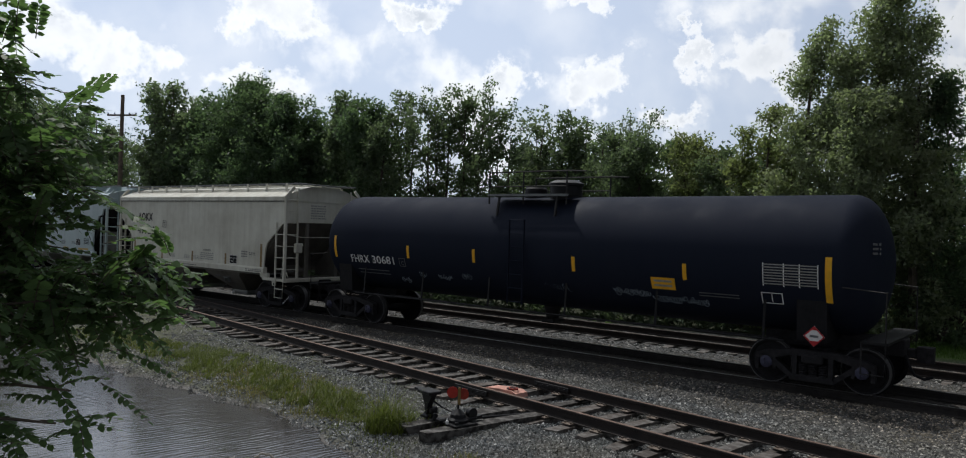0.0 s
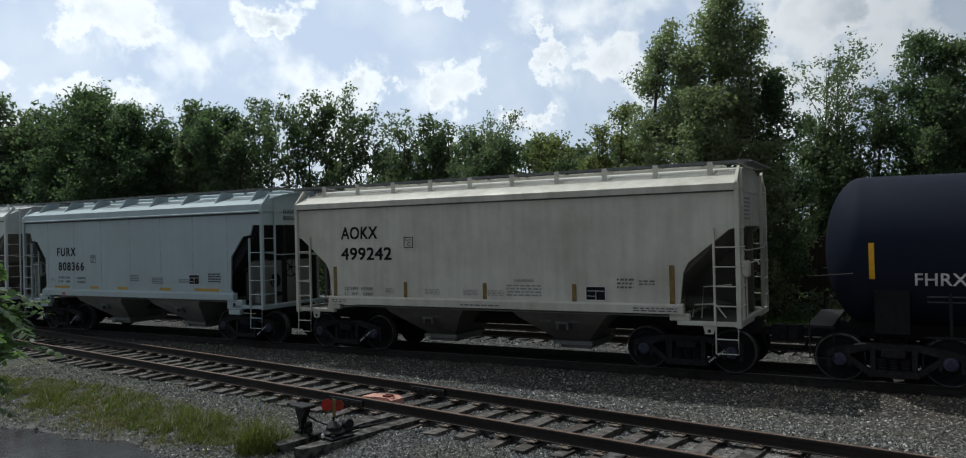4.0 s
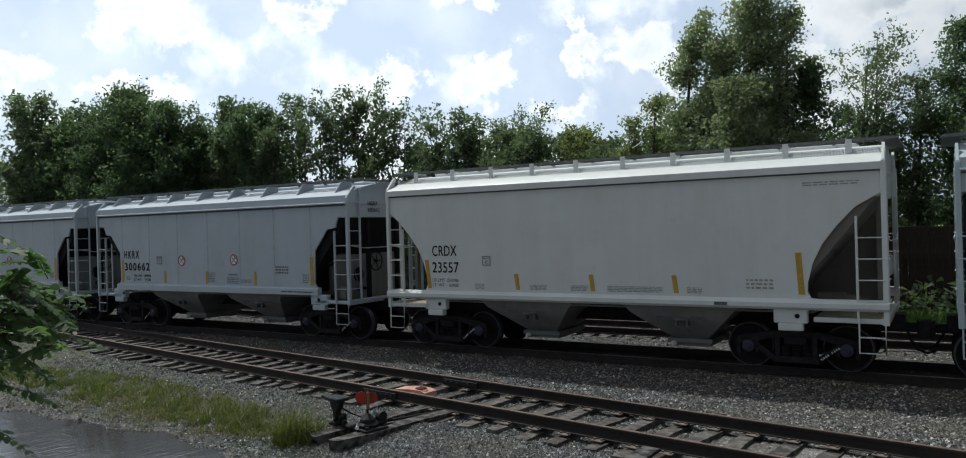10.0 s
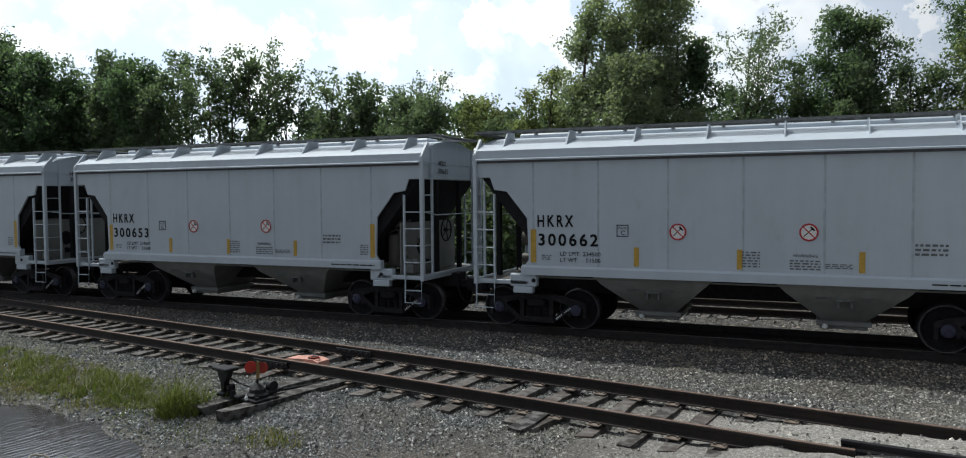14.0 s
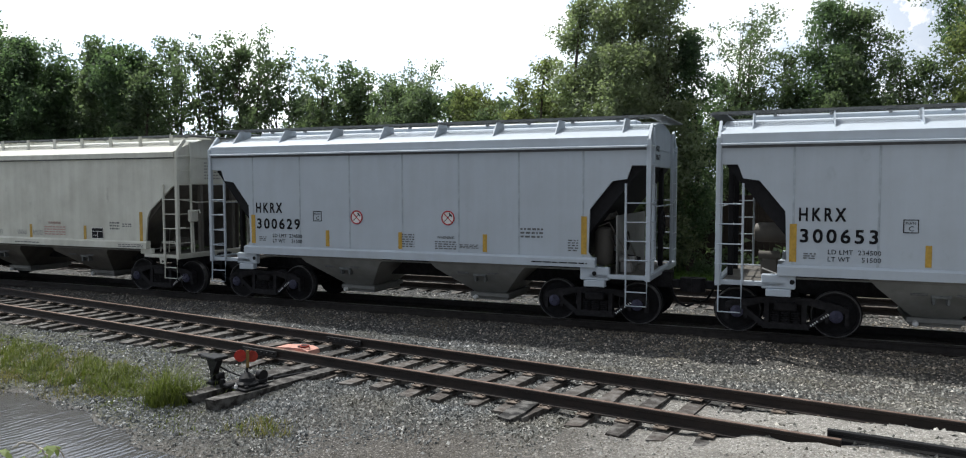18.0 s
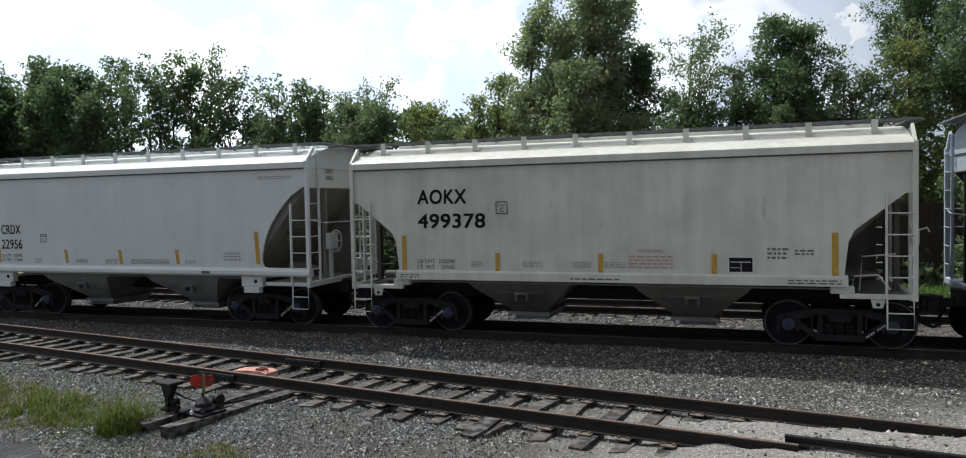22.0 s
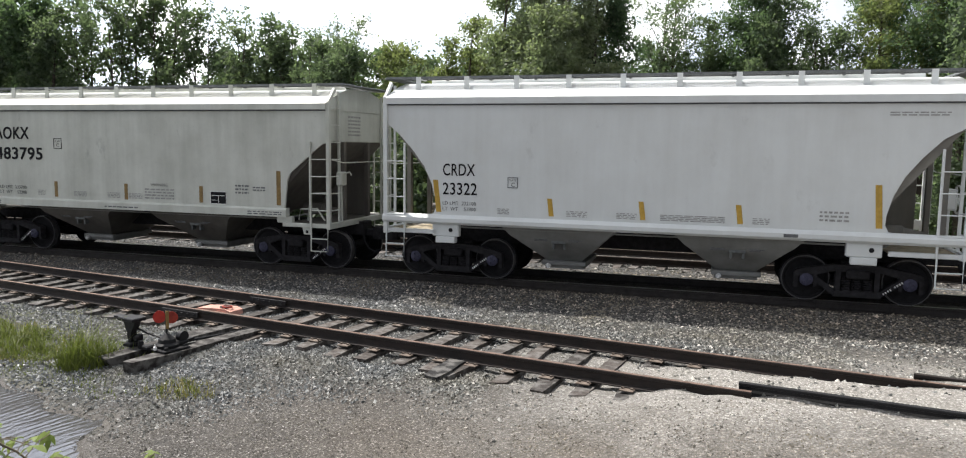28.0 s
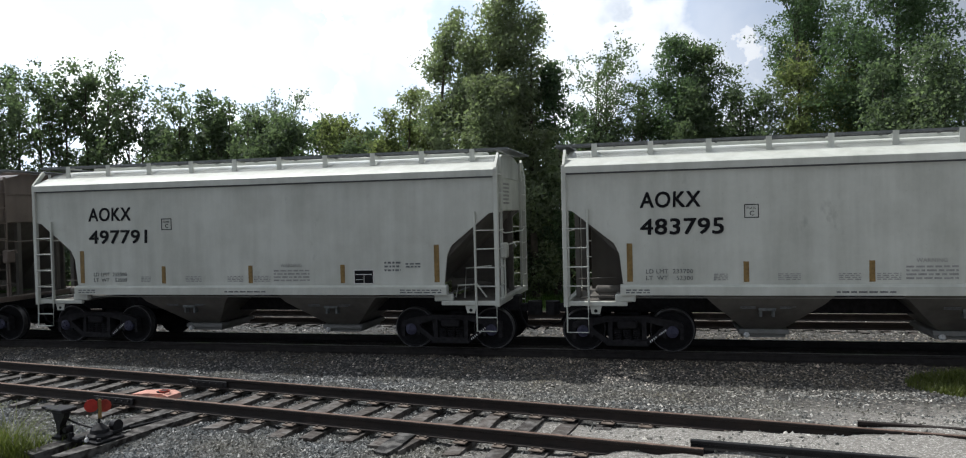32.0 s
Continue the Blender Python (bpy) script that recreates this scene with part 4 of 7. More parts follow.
def blades(rng, x, y, z, h, lean=0.5, w=0.006, seg=2):
    """Grass blades: narrow bent strips. Arrays of roots and heights."""
    n = len(x)
    a = rng.uniform(0, math.tau, n)
    dx, dy = np.cos(a), np.sin(a)
    b = rng.uniform(0.1, lean, n) * h
    V_, F_ = [], []
    for i in range(seg + 1):
        t = i / seg
        cx, cy, cz = x + dx * b * t * t, y + dy * b * t * t, z + h * t * (1 - 0.15 * t)
        ww = w * (1 - t) + 0.0012
        V_.append(np.stack([cx - dy * ww, cy + dx * ww, cz], -1))
        V_.append(np.stack([cx + dy * ww, cy - dx * ww, cz], -1))
    v = np.stack(V_, 1)
    k = 2 * (seg + 1)
    f = np.array([(2 * i, 2 * i + 1, 2 * i + 3, 2 * i + 2) for i in range(seg)])
    f = (f[None] + k * np.arange(n)[:, None, None]).reshape(-1, 4)
    return v.reshape(-1, 3), f


def make_grass():
    rng = np.random.default_rng(11)

    def patch(cx, cy, rx, ry, n, h, name, label, mat="grass", ang=0.0, lump=0.5):
        r, a = np.sqrt(rng.random(n)), rng.uniform(0, math.tau, n)
        lx, ly = r * np.cos(a) * rx, r * np.sin(a) * ry
        x, y = cx + lx * math.cos(ang) - ly * math.sin(ang), cy + lx * math.sin(ang) + ly * math.cos(ang)
        keep = wobble(x, y, 2.6, cx) + 0.9 * wobble(x, y, 7.1, cy) > -lump * 1.5 + rng.normal(0, 0.55, n)
        x, y, r = x[keep], y[keep], r[keep]
        hh = h * rng.uniform(0.35, 1.1, len(x)) * (1.1 - 0.6 * r)
        v, f = blades(rng, x, y, ground_z(x, y) - 0.01, hh, 1.0, 0.009)
        tagged(new(name, raw_mesh(name, v, f, mat)), label, "grass", kind="stuff")

    strip = "yellow-green grass strip between ballast and puddle"
    patch(-15.4, 9.7, 4.4, 0.95, 15000, 0.18, "grass", strip, ang=-0.10, lump=0.10)
    patch(-15.4, 9.6, 4.4, 0.9, 900, 0.42, "grass", strip, ang=-0.10, lump=0.0)
    patch(-11.2, 9.1, 2.0, 0.70, 6500, 0.20, "grass", strip, ang=-0.2, lump=0.08)
    patch(-11.2, 9.1, 1.7, 0.6, 420, 0.45, "grass", strip, ang=-0.2, lump=0.1)
    patch(-10.3, 8.75, 0.55, 0.35, 260, 0.36, "grass", strip, lump=0.2)
    patch(-12.6, 8.42, 3.2, 0.34, 800, 0.15, "grass", strip, "grass_dry", lump=0.0)
    patch(-9.4, 8.2, 0.8, 0.35, 200, 0.12, "weeds", "thin yellowish grass on the gravel", lump=0.1)
    patch(-12.4, 8.65, 3.0, 0.5, 1500, 0.13, "grass", strip, "grass_dry", ang=-0.1, lump=0.0)
    patch(-12.4, 9.3, 3.6, 0.9, 3000, 0.18, "grass", strip, "grass_dry", ang=-0.14, lump=0.1)
    patch(-8.75, 8.55, 0.38, 0.36, 520, 0.88, "weeds", "clump of tall green weeds beside the switch timber", lump=0.6)
    patch(-8.75, 8.5, 0.45, 0.40, 160, 0.28, "weeds", "clump of tall green weeds beside the switch timber", lump=0.6)
    patch(-8.5, 9.1, 0.6, 0.5, 170, 0.30, "weeds", "clump of tall green weeds beside the switch timber", lump=0.2)
    patch(-6.65, 8.05, 0.62, 0.40, 330, 0.18, "weeds", "thin yellowish grass on the gravel", "grass_dry", lump=0.2)
    patch(-6.65, 8.05, 0.5, 0.34, 130, 0.22, "weeds", "thin yellowish grass on the gravel", lump=0.2)
    patch(-7.8, 7.9, 1.0, 0.5, 260, 0.12, "weeds", "thin yellowish grass on the gravel", lump=0.1)
    patch(5.5, 14.5, 1.45, 0.7, 5200, 0.30, "grass", "tuft of green grass on the ballast by the crossing", lump=1.0)
    patch(-20.5, 9.9, 2.5, 0.8, 6000, 0.18, "grass", strip, lump=0.1)
    patch(2.5, 26.9, 11.5, 2.3, 21000, 0.40, "grass", "bright green lineside grass beyond the far track", "grass_far", lump=1.5)


# ---- trees ----
def leaf_cloud(rng, centres, radii, per, size, flat=0.8):
    """Small pointed leaves in clumps round each centre."""
    n = len(centres) * per
    c = np.repeat(centres, per, 0)
    r = np.repeat(radii, per)
    d = rng.normal(size=(n, 3))
    d /= np.linalg.norm(d, axis=1)[:, None]
    # sprays: stretched, slanting clumps with soft edges
    k = len(centres)
    ax = rng.normal(size=(k, 3)) * np.array([1, 1, 0.45])
    ax /= np.linalg.norm(ax, axis=1)[:, None]
    ax = np.repeat(ax, per, 0)
    off = rng.normal(0, 0.46, (n, 3)) * np.array([1, 1, flat])
    off += ax * rng.normal(0, 0.42, n)[:, None]
    p = c + off * r[:, None]
    s = (size * rng.uniform(0.55, 1.3, n))[:, None]
    u = rng.normal(size=(n, 3))
    u[:, 2] = u[:, 2] * 0.6 - 0.35
    u /= np.linalg.norm(u, axis=1)[:, None]
    w = np.cross(u, d + rng.normal(0, 0.6, (n, 3)))
    w /= np.linalg.norm(w, axis=1)[:, None] + 1e-6
    v = np.stack([p - u * s * 0.35 + w * s * 0.32, p - u * s * 0.35 - w * s * 0.32, p + u * s * 0.75], 1)
    return v.reshape(-1, 3), np.arange(3 * n).reshape(-1, 3)


def limb(b, p, q, r0, r1, rng, bend=0.12, n=5, sides=6):
    p, q = np.array(p, float), np.array(q, float)
    l = np.linalg.norm(q - p)
    mid = rng.normal(0, bend * l, 3) * np.array([1, 1, 0.4])
    pts = [p + (q - p) * t + mid * math.sin(math.pi * t) for t in np.linspace(0, 1, n)]
    b.tube(pts, r0, sides, r1)
    return np.array(pts)


def leaves_on(rng, p, q, per, size, loose):
    """Leaves strung along twigs that run from p to q."""
    n = len(p) * per
    t = rng.random(n) ** 0.8
    a, b = np.repeat(p, per, 0), np.repeat(q, per, 0)
    c = a + (b - a) * t[:, None] + np.clip(rng.normal(0, loose, (n, 3)), -1.7 * loose, 1.7 * loose) * np.array([1, 1, 0.8])
    s = (size * rng.uniform(0.6, 1.35, n))[:, None]
    u = rng.normal(size=(n, 3)) + 0.5 * (b - a) / (np.linalg.norm(b - a, axis=1)[:, None] + 1e-6)
    u[:, 2] -= 0.45
    u /= np.linalg.norm(u, axis=1)[:, None]
    w = np.cross(u, rng.normal(size=(n, 3)))
    w /= np.linalg.norm(w, axis=1)[:, None] + 1e-6
    v = np.stack([c - u * s * 0.34 + w * s * 0.44, c - u * s * 0.34 - w * s * 0.44, c + u * s * 0.62], 1)
    return v.reshape(-1, 3), np.arange(3 * n).reshape(-1, 3)


FORMS = {   # crown radius along the crown's height, from its foot to its tip
    "round": ((0.0, 0.70), (0.2, 0.95), (0.5, 1.0), (0.75, 0.86), (0.9, 0.58), (1.0, 0.22)),
    "tall": ((0.0, 0.80), (0.25, 1.0), (0.55, 0.97), (0.78, 0.78), (0.91, 0.48), (1.0, 0.14)),
    "vase": ((0.0, 0.40), (0.35, 0.70), (0.65, 1.0), (0.85, 0.95), (0.95, 0.72), (1.0, 0.4)),
    "spray": ((0.0, 0.9), (0.3, 1.0), (0.6, 0.75), (0.85, 0.5), (1.0, 0.2)),
}


def make_tree(x, y, height, spread, seed, leaf, label, base=0.1, fill=1.0, trunks=1, size=0.14, form="round", z0=-0.4):
    """Tapered trunks, limbs that fork into twigs, and leaves strung along the twigs; fill sets how closed the crown is."""
    rng = np.random.default_rng(seed)
    t = empty("tree", pose(x, y, z0))
    tagged(t, label, "tree")
    wood = B()
    gs, rs = zip(*FORMS[form])
    stems = []
    for k in range(trunks):
        a = math.tau * (k + rng.uniform(0, 0.6)) / trunks
        off = np.array([math.cos(a), 0.6 * math.sin(a)]) * spread * (0.42 if trunks > 1 else 0.0)
        top = np.array([off[0] + rng.normal(0, 0.08) * spread, off[1], height * (0.97 if k == 0 else rng.uniform(0.80, 0.97))])
        r0 = (0.05 + 0.012 * height) / math.sqrt(trunks)
        stems.append((limb(wood, (off[0] * 0.2, off[1] * 0.2, -0.1), top, r0, 0.012, rng, 0.025, 9), r0))
    lobes = [(rng.uniform(0, math.tau), rng.uniform(0, 1), rng.uniform(-0.42, 0.36)) for _ in range(11)]
    span = height * (1 - base)
    n = int((20 + 7.5 * spread * span) * (0.35 + 0.65 * fill))
    P, Q = [], []
    # limbs gather into boughs, so that the crown is a heap of masses with gaps between them
    nb = int(7 + 0.55 * spread * span)
    boughs = [(k * 2.39996 + rng.normal(0, 0.4), ((k + rng.random()) / nb) ** 0.85, rng.uniform(0.78, 1.12)) for k in range(nb)]
    for i in range(n):
        sp, r0 = stems[i % trunks]
        a, g, reach = boughs[int(rng.integers(nb))]
        a, g = a + rng.normal(0, 0.30), float(np.clip(g + rng.normal(0, 0.05), 0.0, 1.0))
        lob = 1.0 + sum(d * math.exp(-(1 - math.cos(a - la)) * 1.6 - ((g - lf) / 0.16) ** 2) for la, lf, d in lobes)
        out = spread * float(np.interp(g, gs, rs)) * max(0.25, lob) * reach * rng.uniform(0.72, 1.06) / (1.0 if trunks == 1 else 1.25)
        rise = {"round": 0.45, "tall": 0.6, "vase": 0.9, "spray": 0.15}[form] * out
        f = base + (1 - base) * g
        zt = f * height
        fb = max(base * 0.5, (zt - rise) / height)
        j = min(7, int(fb * 8))
        s = sp[j] + (sp[j + 1] - sp[j]) * (fb * 8 - j)
        j = min(7, int(f * 8))
        ax = sp[j] + (sp[j + 1] - sp[j]) * (f * 8 - j)
        e = np.array([ax[0] + math.cos(a) * out, ax[1] + math.sin(a) * out, zt])
        mid = (s + e) / 2 + rng.normal(0, 0.05, 3) * out + np.array([0, 0, -0.05 * out])
        if i % 3 == 0 or fill < 0.6:
            wood.tube([s, mid, e], (0.010 if fill > 0.6 else 0.020) + 0.16 * r0 * (1 - f) * min(1.0, out), 4, 0.005)
        m = max(3, int(2.2 + 3.0 * out))
        u = np.linspace(0.22 if fill > 0.6 else 0.4, 1.0, m)
        q0 = s * ((1 - u) ** 2)[:, None] + 2 * mid * (u * (1 - u))[:, None] + e * (u * u)[:, None]
        d = rng.normal(size=(m, 3)) * np.array([1, 1, 0.7]) + np.array([math.cos(a), math.sin(a), 0.35]) * 0.7
        d /= np.linalg.norm(d, axis=1)[:, None]
        q1 = q0 + d * (rng.uniform(0.30, 0.75, m) * (0.7 + 0.12 * spread))[:, None]
        P.append(q0)
        Q.append(q1)
    P, Q = np.concatenate(P), np.concatenate(Q)
    if fill < 0.6:
        for k in range(0, len(P), 3):
            wood.tube([P[k], Q[k]], 0.007, 3, 0.003)
    part("trunk", wood, "bark", t)
    v, f = leaves_on(rng, P, Q, int((16 + 11 * fill) * (0.155 / size) ** 1.6 * (0.72 if fill < 0.36 else 1.15 if fill < 0.6 else 1.0)), size, 0.13 + 0.03 * spread * fill)
    part("crown", raw_mesh("crown", v, f, leaf), leaf, t)
    return t


def polar(az, dist):
    """A place by its bearing from the eye, in degrees clockwise from +y, and its distance along y."""
    return math.tan(radians(az)) * dist, dist


def make_trees():
    dark = "dense dark green broadleaf tree behind the tracks"
    thin = "slender broadleaf tree with open see-through crown"
    tall = "tall leafy cottonwood above the hedgerow"
    far = "broadleaf tree far behind the tracks, haze in its leaf colour"
    rows = [
        # bearing, y, elevation of the top, half width in degrees, leaf, fill, trunks, base, form, label
        (-75.0, 20, 9.0, 4.0, "leaf_dark", 1.0, 1, 0.05, "round", dark), (-71.5, 21, 8.6, 3.4, "leaf_mid", 1.0, 1, 0.05, "round", dark),
        (-68.6, 24, 7.6, 2.2, "leaf_dark", 0.8, 1, 0.06, "round", dark), (-66.8, 30, 7.5, 1.1, "leaf_far_haze", 0.7, 1, 0.15, "tall", far),
        (-65.2, 31, 6.5, 1.3, "leaf_far_haze", 0.8, 1, 0.10, "round", far), (-62.2, 25, 9.8, 1.8, "leaf_mid", 0.5, 2, 0.22, "vase", thin),
        (-60.2, 26, 9.3, 1.4, "leaf_mid", 0.55, 2, 0.15, "vase", thin), (-58.9, 26, 9.0, 2.3, "leaf_dark", 1.0, 1, 0.03, "round", dark),
        (-56.0, 27, 10.3, 3.4, "leaf_dark", 1.05, 1, 0.03, "round", dark), (-53.4, 27, 9.4, 2.6, "leaf_dark", 1.0, 1, 0.03, "round", dark),
        (-51.6, 28, 8.0, 1.4, "leaf_dark", 1.0, 1, 0.03, "round", dark), (-49.8, 28, 10.0, 1.3, "leaf_mid", 1.0, 1, 0.03, "tall", dark),
        (-48.2, 28, 9.8, 2.2, "leaf_dark", 1.0, 1, 0.03, "round", dark), (-46.3, 28, 9.0, 1.2, "leaf_mid", 1.0, 1, 0.03, "round", dark),
        (-44.8, 30, 10.2, 1.3, "leaf_mid", 0.50, 2, 0.16, "vase", thin), (-42.3, 30, 10.8, 2.1, "leaf_mid", 0.50, 3, 0.26, "vase", thin),
        (-40.0, 31, 10.9, 1.9, "leaf_mid", 0.48, 2, 0.26, "vase", thin), (-37.5, 31, 8.5, 1.5, "leaf_mid", 0.42, 2, 0.14, "vase", thin),
        (-34.8, 31, 9.4, 1.1, "leaf_pale", 0.45, 2, 0.10, "vase", thin), (-33.2, 31, 9.0, 1.1, "leaf_mid", 0.55, 1, 0.10, "tall", thin),
        (-31.7, 31, 9.2, 1.0, "leaf_mid", 0.5, 2, 0.12, "vase", thin), (-30.2, 30, 8.2, 1.0, "leaf_mid", 0.6, 1, 0.08, "round", thin),
        (-28.5, 31, 9.5, 1.5, "leaf_pale", 0.28, 2, 0.38, "vase", thin), (-29.4, 29, 7.6, 1.2, "leaf_mid", 0.9, 1, 0.04, "round", dark),
        (-26.8, 30, 9.2, 0.9, "leaf_pale", 0.3, 1, 0.35, "vase", thin), (-27.2, 29, 7.7, 1.3, "leaf_mid", 0.95, 1, 0.04, "round", dark),
        (-24.9, 29, 8.0, 1.4, "leaf_light", 1.0, 1, 0.03, "round", dark), (-23.2, 28.5, 7.4, 1.2, "leaf_light", 1.0, 1, 0.03, "round", dark),
        (-21.6, 28, 6.7, 1.2, "leaf_mid", 0.9, 1, 0.03, "round", dark), (-20.2, 27, 8.0, 1.0, "leaf_light", 0.8, 1, 0.05, "spray", "light green feathery young tree"),
        (-18.6, 26.8, 9.7, 1.1, "leaf_light", 0.55, 1, 0.06, "spray", "light green feathery young tree"), (-17.0, 26.6, 8.2, 1.0, "leaf_light", 0.9, 1, 0.04, "round", dark),
        (-11.3, 27, 16.8, 2.9, "leaf_cotton", 1.15, 1, 0.05, "tall", tall), (-15.6, 26.5, 14.9, 1.7, "leaf_cotton", 0.8, 1, 0.04, "tall", tall),
        (-13.5, 26.0, 13.0, 2.2, "leaf_cotton", 1.0, 1, 0.03, "round", tall), (-9.4, 27.2, 14.2, 1.5, "leaf_cotton", 0.8, 1, 0.06, "tall", tall),
        (-7.9, 27.4, 10.5, 1.7, "leaf_dark", 1.1, 1, 0.03, "round", dark),
        (-3.6, 29, 13.1, 2.3, "leaf_mid", 0.24, 2, 0.42, "vase", thin), (-5.2, 29, 7.6, 1.2, "leaf_pale", 0.6, 1, 0.04, "round", dark), (-2.9, 28.5, 7.2, 1.1, "leaf_mid", 0.6, 1, 0.04, "round", dark),
        (-1.3, 28, 9.7, 1.0, "leaf_mid", 0.75, 1, 0.05, "tall", dark), (0.9, 28, 12.4, 2.2, "leaf_dark", 1.05, 1, 0.05, "tall", dark),
        (3.6, 28, 11.5, 2.3, "leaf_mid", 1.0, 1, 0.04, "tall", dark), (2.2, 26.8, 8.6, 1.6, "leaf_mid", 0.9, 1, 0.04, "round", dark), (5.6, 27, 8.6, 1.4, "leaf_mid", 0.9, 1, 0.04, "round", dark),
        (7.4, 27, 9.2, 1.2, "leaf_mid", 0.8, 1, 0.04, "spray", dark), (9.4, 27, 11.3, 1.7, "leaf_light", 0.6, 1, 0.04, "spray", dark),
        (10.0, 30, 17.0, 2.6, "leaf_dark", 0.5, 2, 0.46, "vase", tall), (12.2, 27, 10.0, 1.8, "leaf_light", 0.8, 1, 0.04, "round", dark), (14.6, 26, 9.3, 2.0, "leaf_mid", 0.9, 1, 0.04, "round", dark),
        (15.2, 29, 19.5, 3.3, "leaf_dark", 0.8, 1, 0.30, "tall", tall), (18.6, 25, 10.5, 2.6, "leaf_mid", 0.9, 1, 0.05, "round", dark),
        (-72.0, 27, 7.5, 4.0, "leaf_dark", 0.8, 1, 0.02, "round", dark), (-60.0, 32, 7.8, 2.4, "leaf_dark", 0.8, 1, 0.02, "round", dark), (-57.4, 33, 8.3, 2.2, "leaf_dark", 0.8, 1, 0.02, "round", dark),
        (-54.6, 33, 8.3, 2.2, "leaf_dark", 0.8, 1, 0.02, "round", dark), (-52.2, 33, 7.4, 2.0, "leaf_dark", 0.8, 1, 0.02, "round", dark), (-49.8, 33, 8.0, 2.0, "leaf_dark", 0.8, 1, 0.02, "round", dark),
        (-47.6, 33, 7.9, 1.8, "leaf_dark", 0.8, 1, 0.02, "round", dark), (-35.4, 34, 6.8, 1.7, "leaf_far_haze", 0.7, 1, 0.02, "round", dark), (-33.0, 34, 7.1, 1.8, "leaf_mid", 0.7, 1, 0.02, "round", dark),
        (-30.5, 34, 6.9, 1.8, "leaf_mid", 0.8, 1, 0.02, "round", dark), (-27.6, 33, 7.2, 1.8, "leaf_dark", 0.8, 1, 0.02, "round", dark), (-24.9, 33, 7.0, 1.8, "leaf_dark", 0.8, 1, 0.02, "round", dark),
        (-22.0, 33, 6.2, 1.8, "leaf_mid", 0.8, 1, 0.02, "round", dark), (-18.6, 32, 7.0, 1.9, "leaf_dark", 0.8, 1, 0.02, "round", dark), (-5.0, 34, 6.6, 1.6, "leaf_far_haze", 0.7, 1, 0.02, "round", dark),
    ]
    for i, (az, y, el, half, leaf, fill, tr, base, form, label) in enumerate(rows):
        x, yy = polar(az, y)
        if -7.5 < az < 13:              # these stand behind the board fence
            x, yy = polar(az, y + 3.6)
        dist = math.hypot(x, yy)
        h = 2.93 + math.tan(radians(el - 0.45)) * dist + 0.4
        make_tree(x, yy, h, 1.3 * math.tan(radians(half)) * dist, 100 + i, leaf, label, base, fill, tr, 0.25 if base == 0.02 else 0.10 if dist < 36 else 0.145 if dist < 50 else 0.20, form)
    rng = np.random.default_rng(5)
    # undergrowth that closes the hedgerow; shade below the trees is in its leaf colour
    cs, rs = [], []
    for az in np.arange(-76, 26, 1.25):
        y = 31.0 - 0.05 * max(0, -az - 30) + rng.uniform(-0.8, 1.2)
        if -9.5 < az < 17:
            y += 2.2
        x, y = polar(az, y)
        dist = math.hypot(x, y)
        low = -46.5 < az < -37
        top = 2.93 + math.tan(radians(2.0 if low else 5.5)) * dist + rng.uniform(-0.6, 0.5)
        wide = 1.25 * radians(1) * dist / math.cos(radians(az))
        for z in np.arange(0.1, top, 1.0):
            cs.append((x + rng.normal(0, 0.3) * wide, y + rng.normal(0, 0.5), z))
            rs.append(max(0.9, wide * 0.55) * rng.uniform(0.8, 1.15))
    # added strip of dark leaves, in place of the shade behind the cars
    for x in np.arange(-60, -9.0, 0.8):
        for z in (0.0, 0.6, 1.2, 1.8, 2.4, 3.0):
            cs.append((x, 25.0 + rng.uniform(-0.4, 0.6) + 0.2 * z, z))
            rs.append(rng.uniform(0.5, 0.8))
    for x in np.arange(-5, 10, 0.7):
        cs.append((x, 28.4 + rng.uniform(-0.4, 0.3), rng.uniform(-0.2, 0.3)))
        rs.append(rng.uniform(0.35, 0.75))
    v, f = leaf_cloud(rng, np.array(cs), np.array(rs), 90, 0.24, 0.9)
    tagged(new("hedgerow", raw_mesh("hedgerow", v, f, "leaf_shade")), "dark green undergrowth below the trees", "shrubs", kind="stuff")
    # far wood in the same leaf colour, darkened for shade
    cs, rs = [], []
    for x in np.arange(-180, 80, 3.0):
        y = 46 + rng.uniform(-3, 3)
        az = math.degrees(math.atan2(x, y))
        for z in np.arange(0.5, 4.6 if -47 < az < -37 or az > -6 else 2.4 + 0.085 * math.hypot(x, y), 1.6):
            cs.append((x, y, z))
            rs.append(rng.uniform(1.6, 2.4))
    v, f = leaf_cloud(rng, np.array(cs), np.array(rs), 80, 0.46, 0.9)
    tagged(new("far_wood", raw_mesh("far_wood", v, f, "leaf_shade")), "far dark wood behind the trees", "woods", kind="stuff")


def make_fence():
    t = empty("fence", pose(-5.0, 29.2, -0.45))
    tagged(t, "dark brown board fence behind the lineside grass", "fence")
    me = cached("board", lambda: B().box(0, 0.196, -0.015, 0.015, 0, 3.0, 0.004), "fence_brown")
    rnd = random.Random(2)
    for i in range(76):
        part("board", me, "fence_brown", t, m=pose(0.2 * i, rnd.uniform(-0.006, 0.006), rnd.uniform(-0.015, 0.015)))
    for z in (0.4, 1.5, 2.7):
        part("fence_rail", B().box(0, 15.2, 0.02, 0.07, z, z + 0.09), "fence_brown", t)


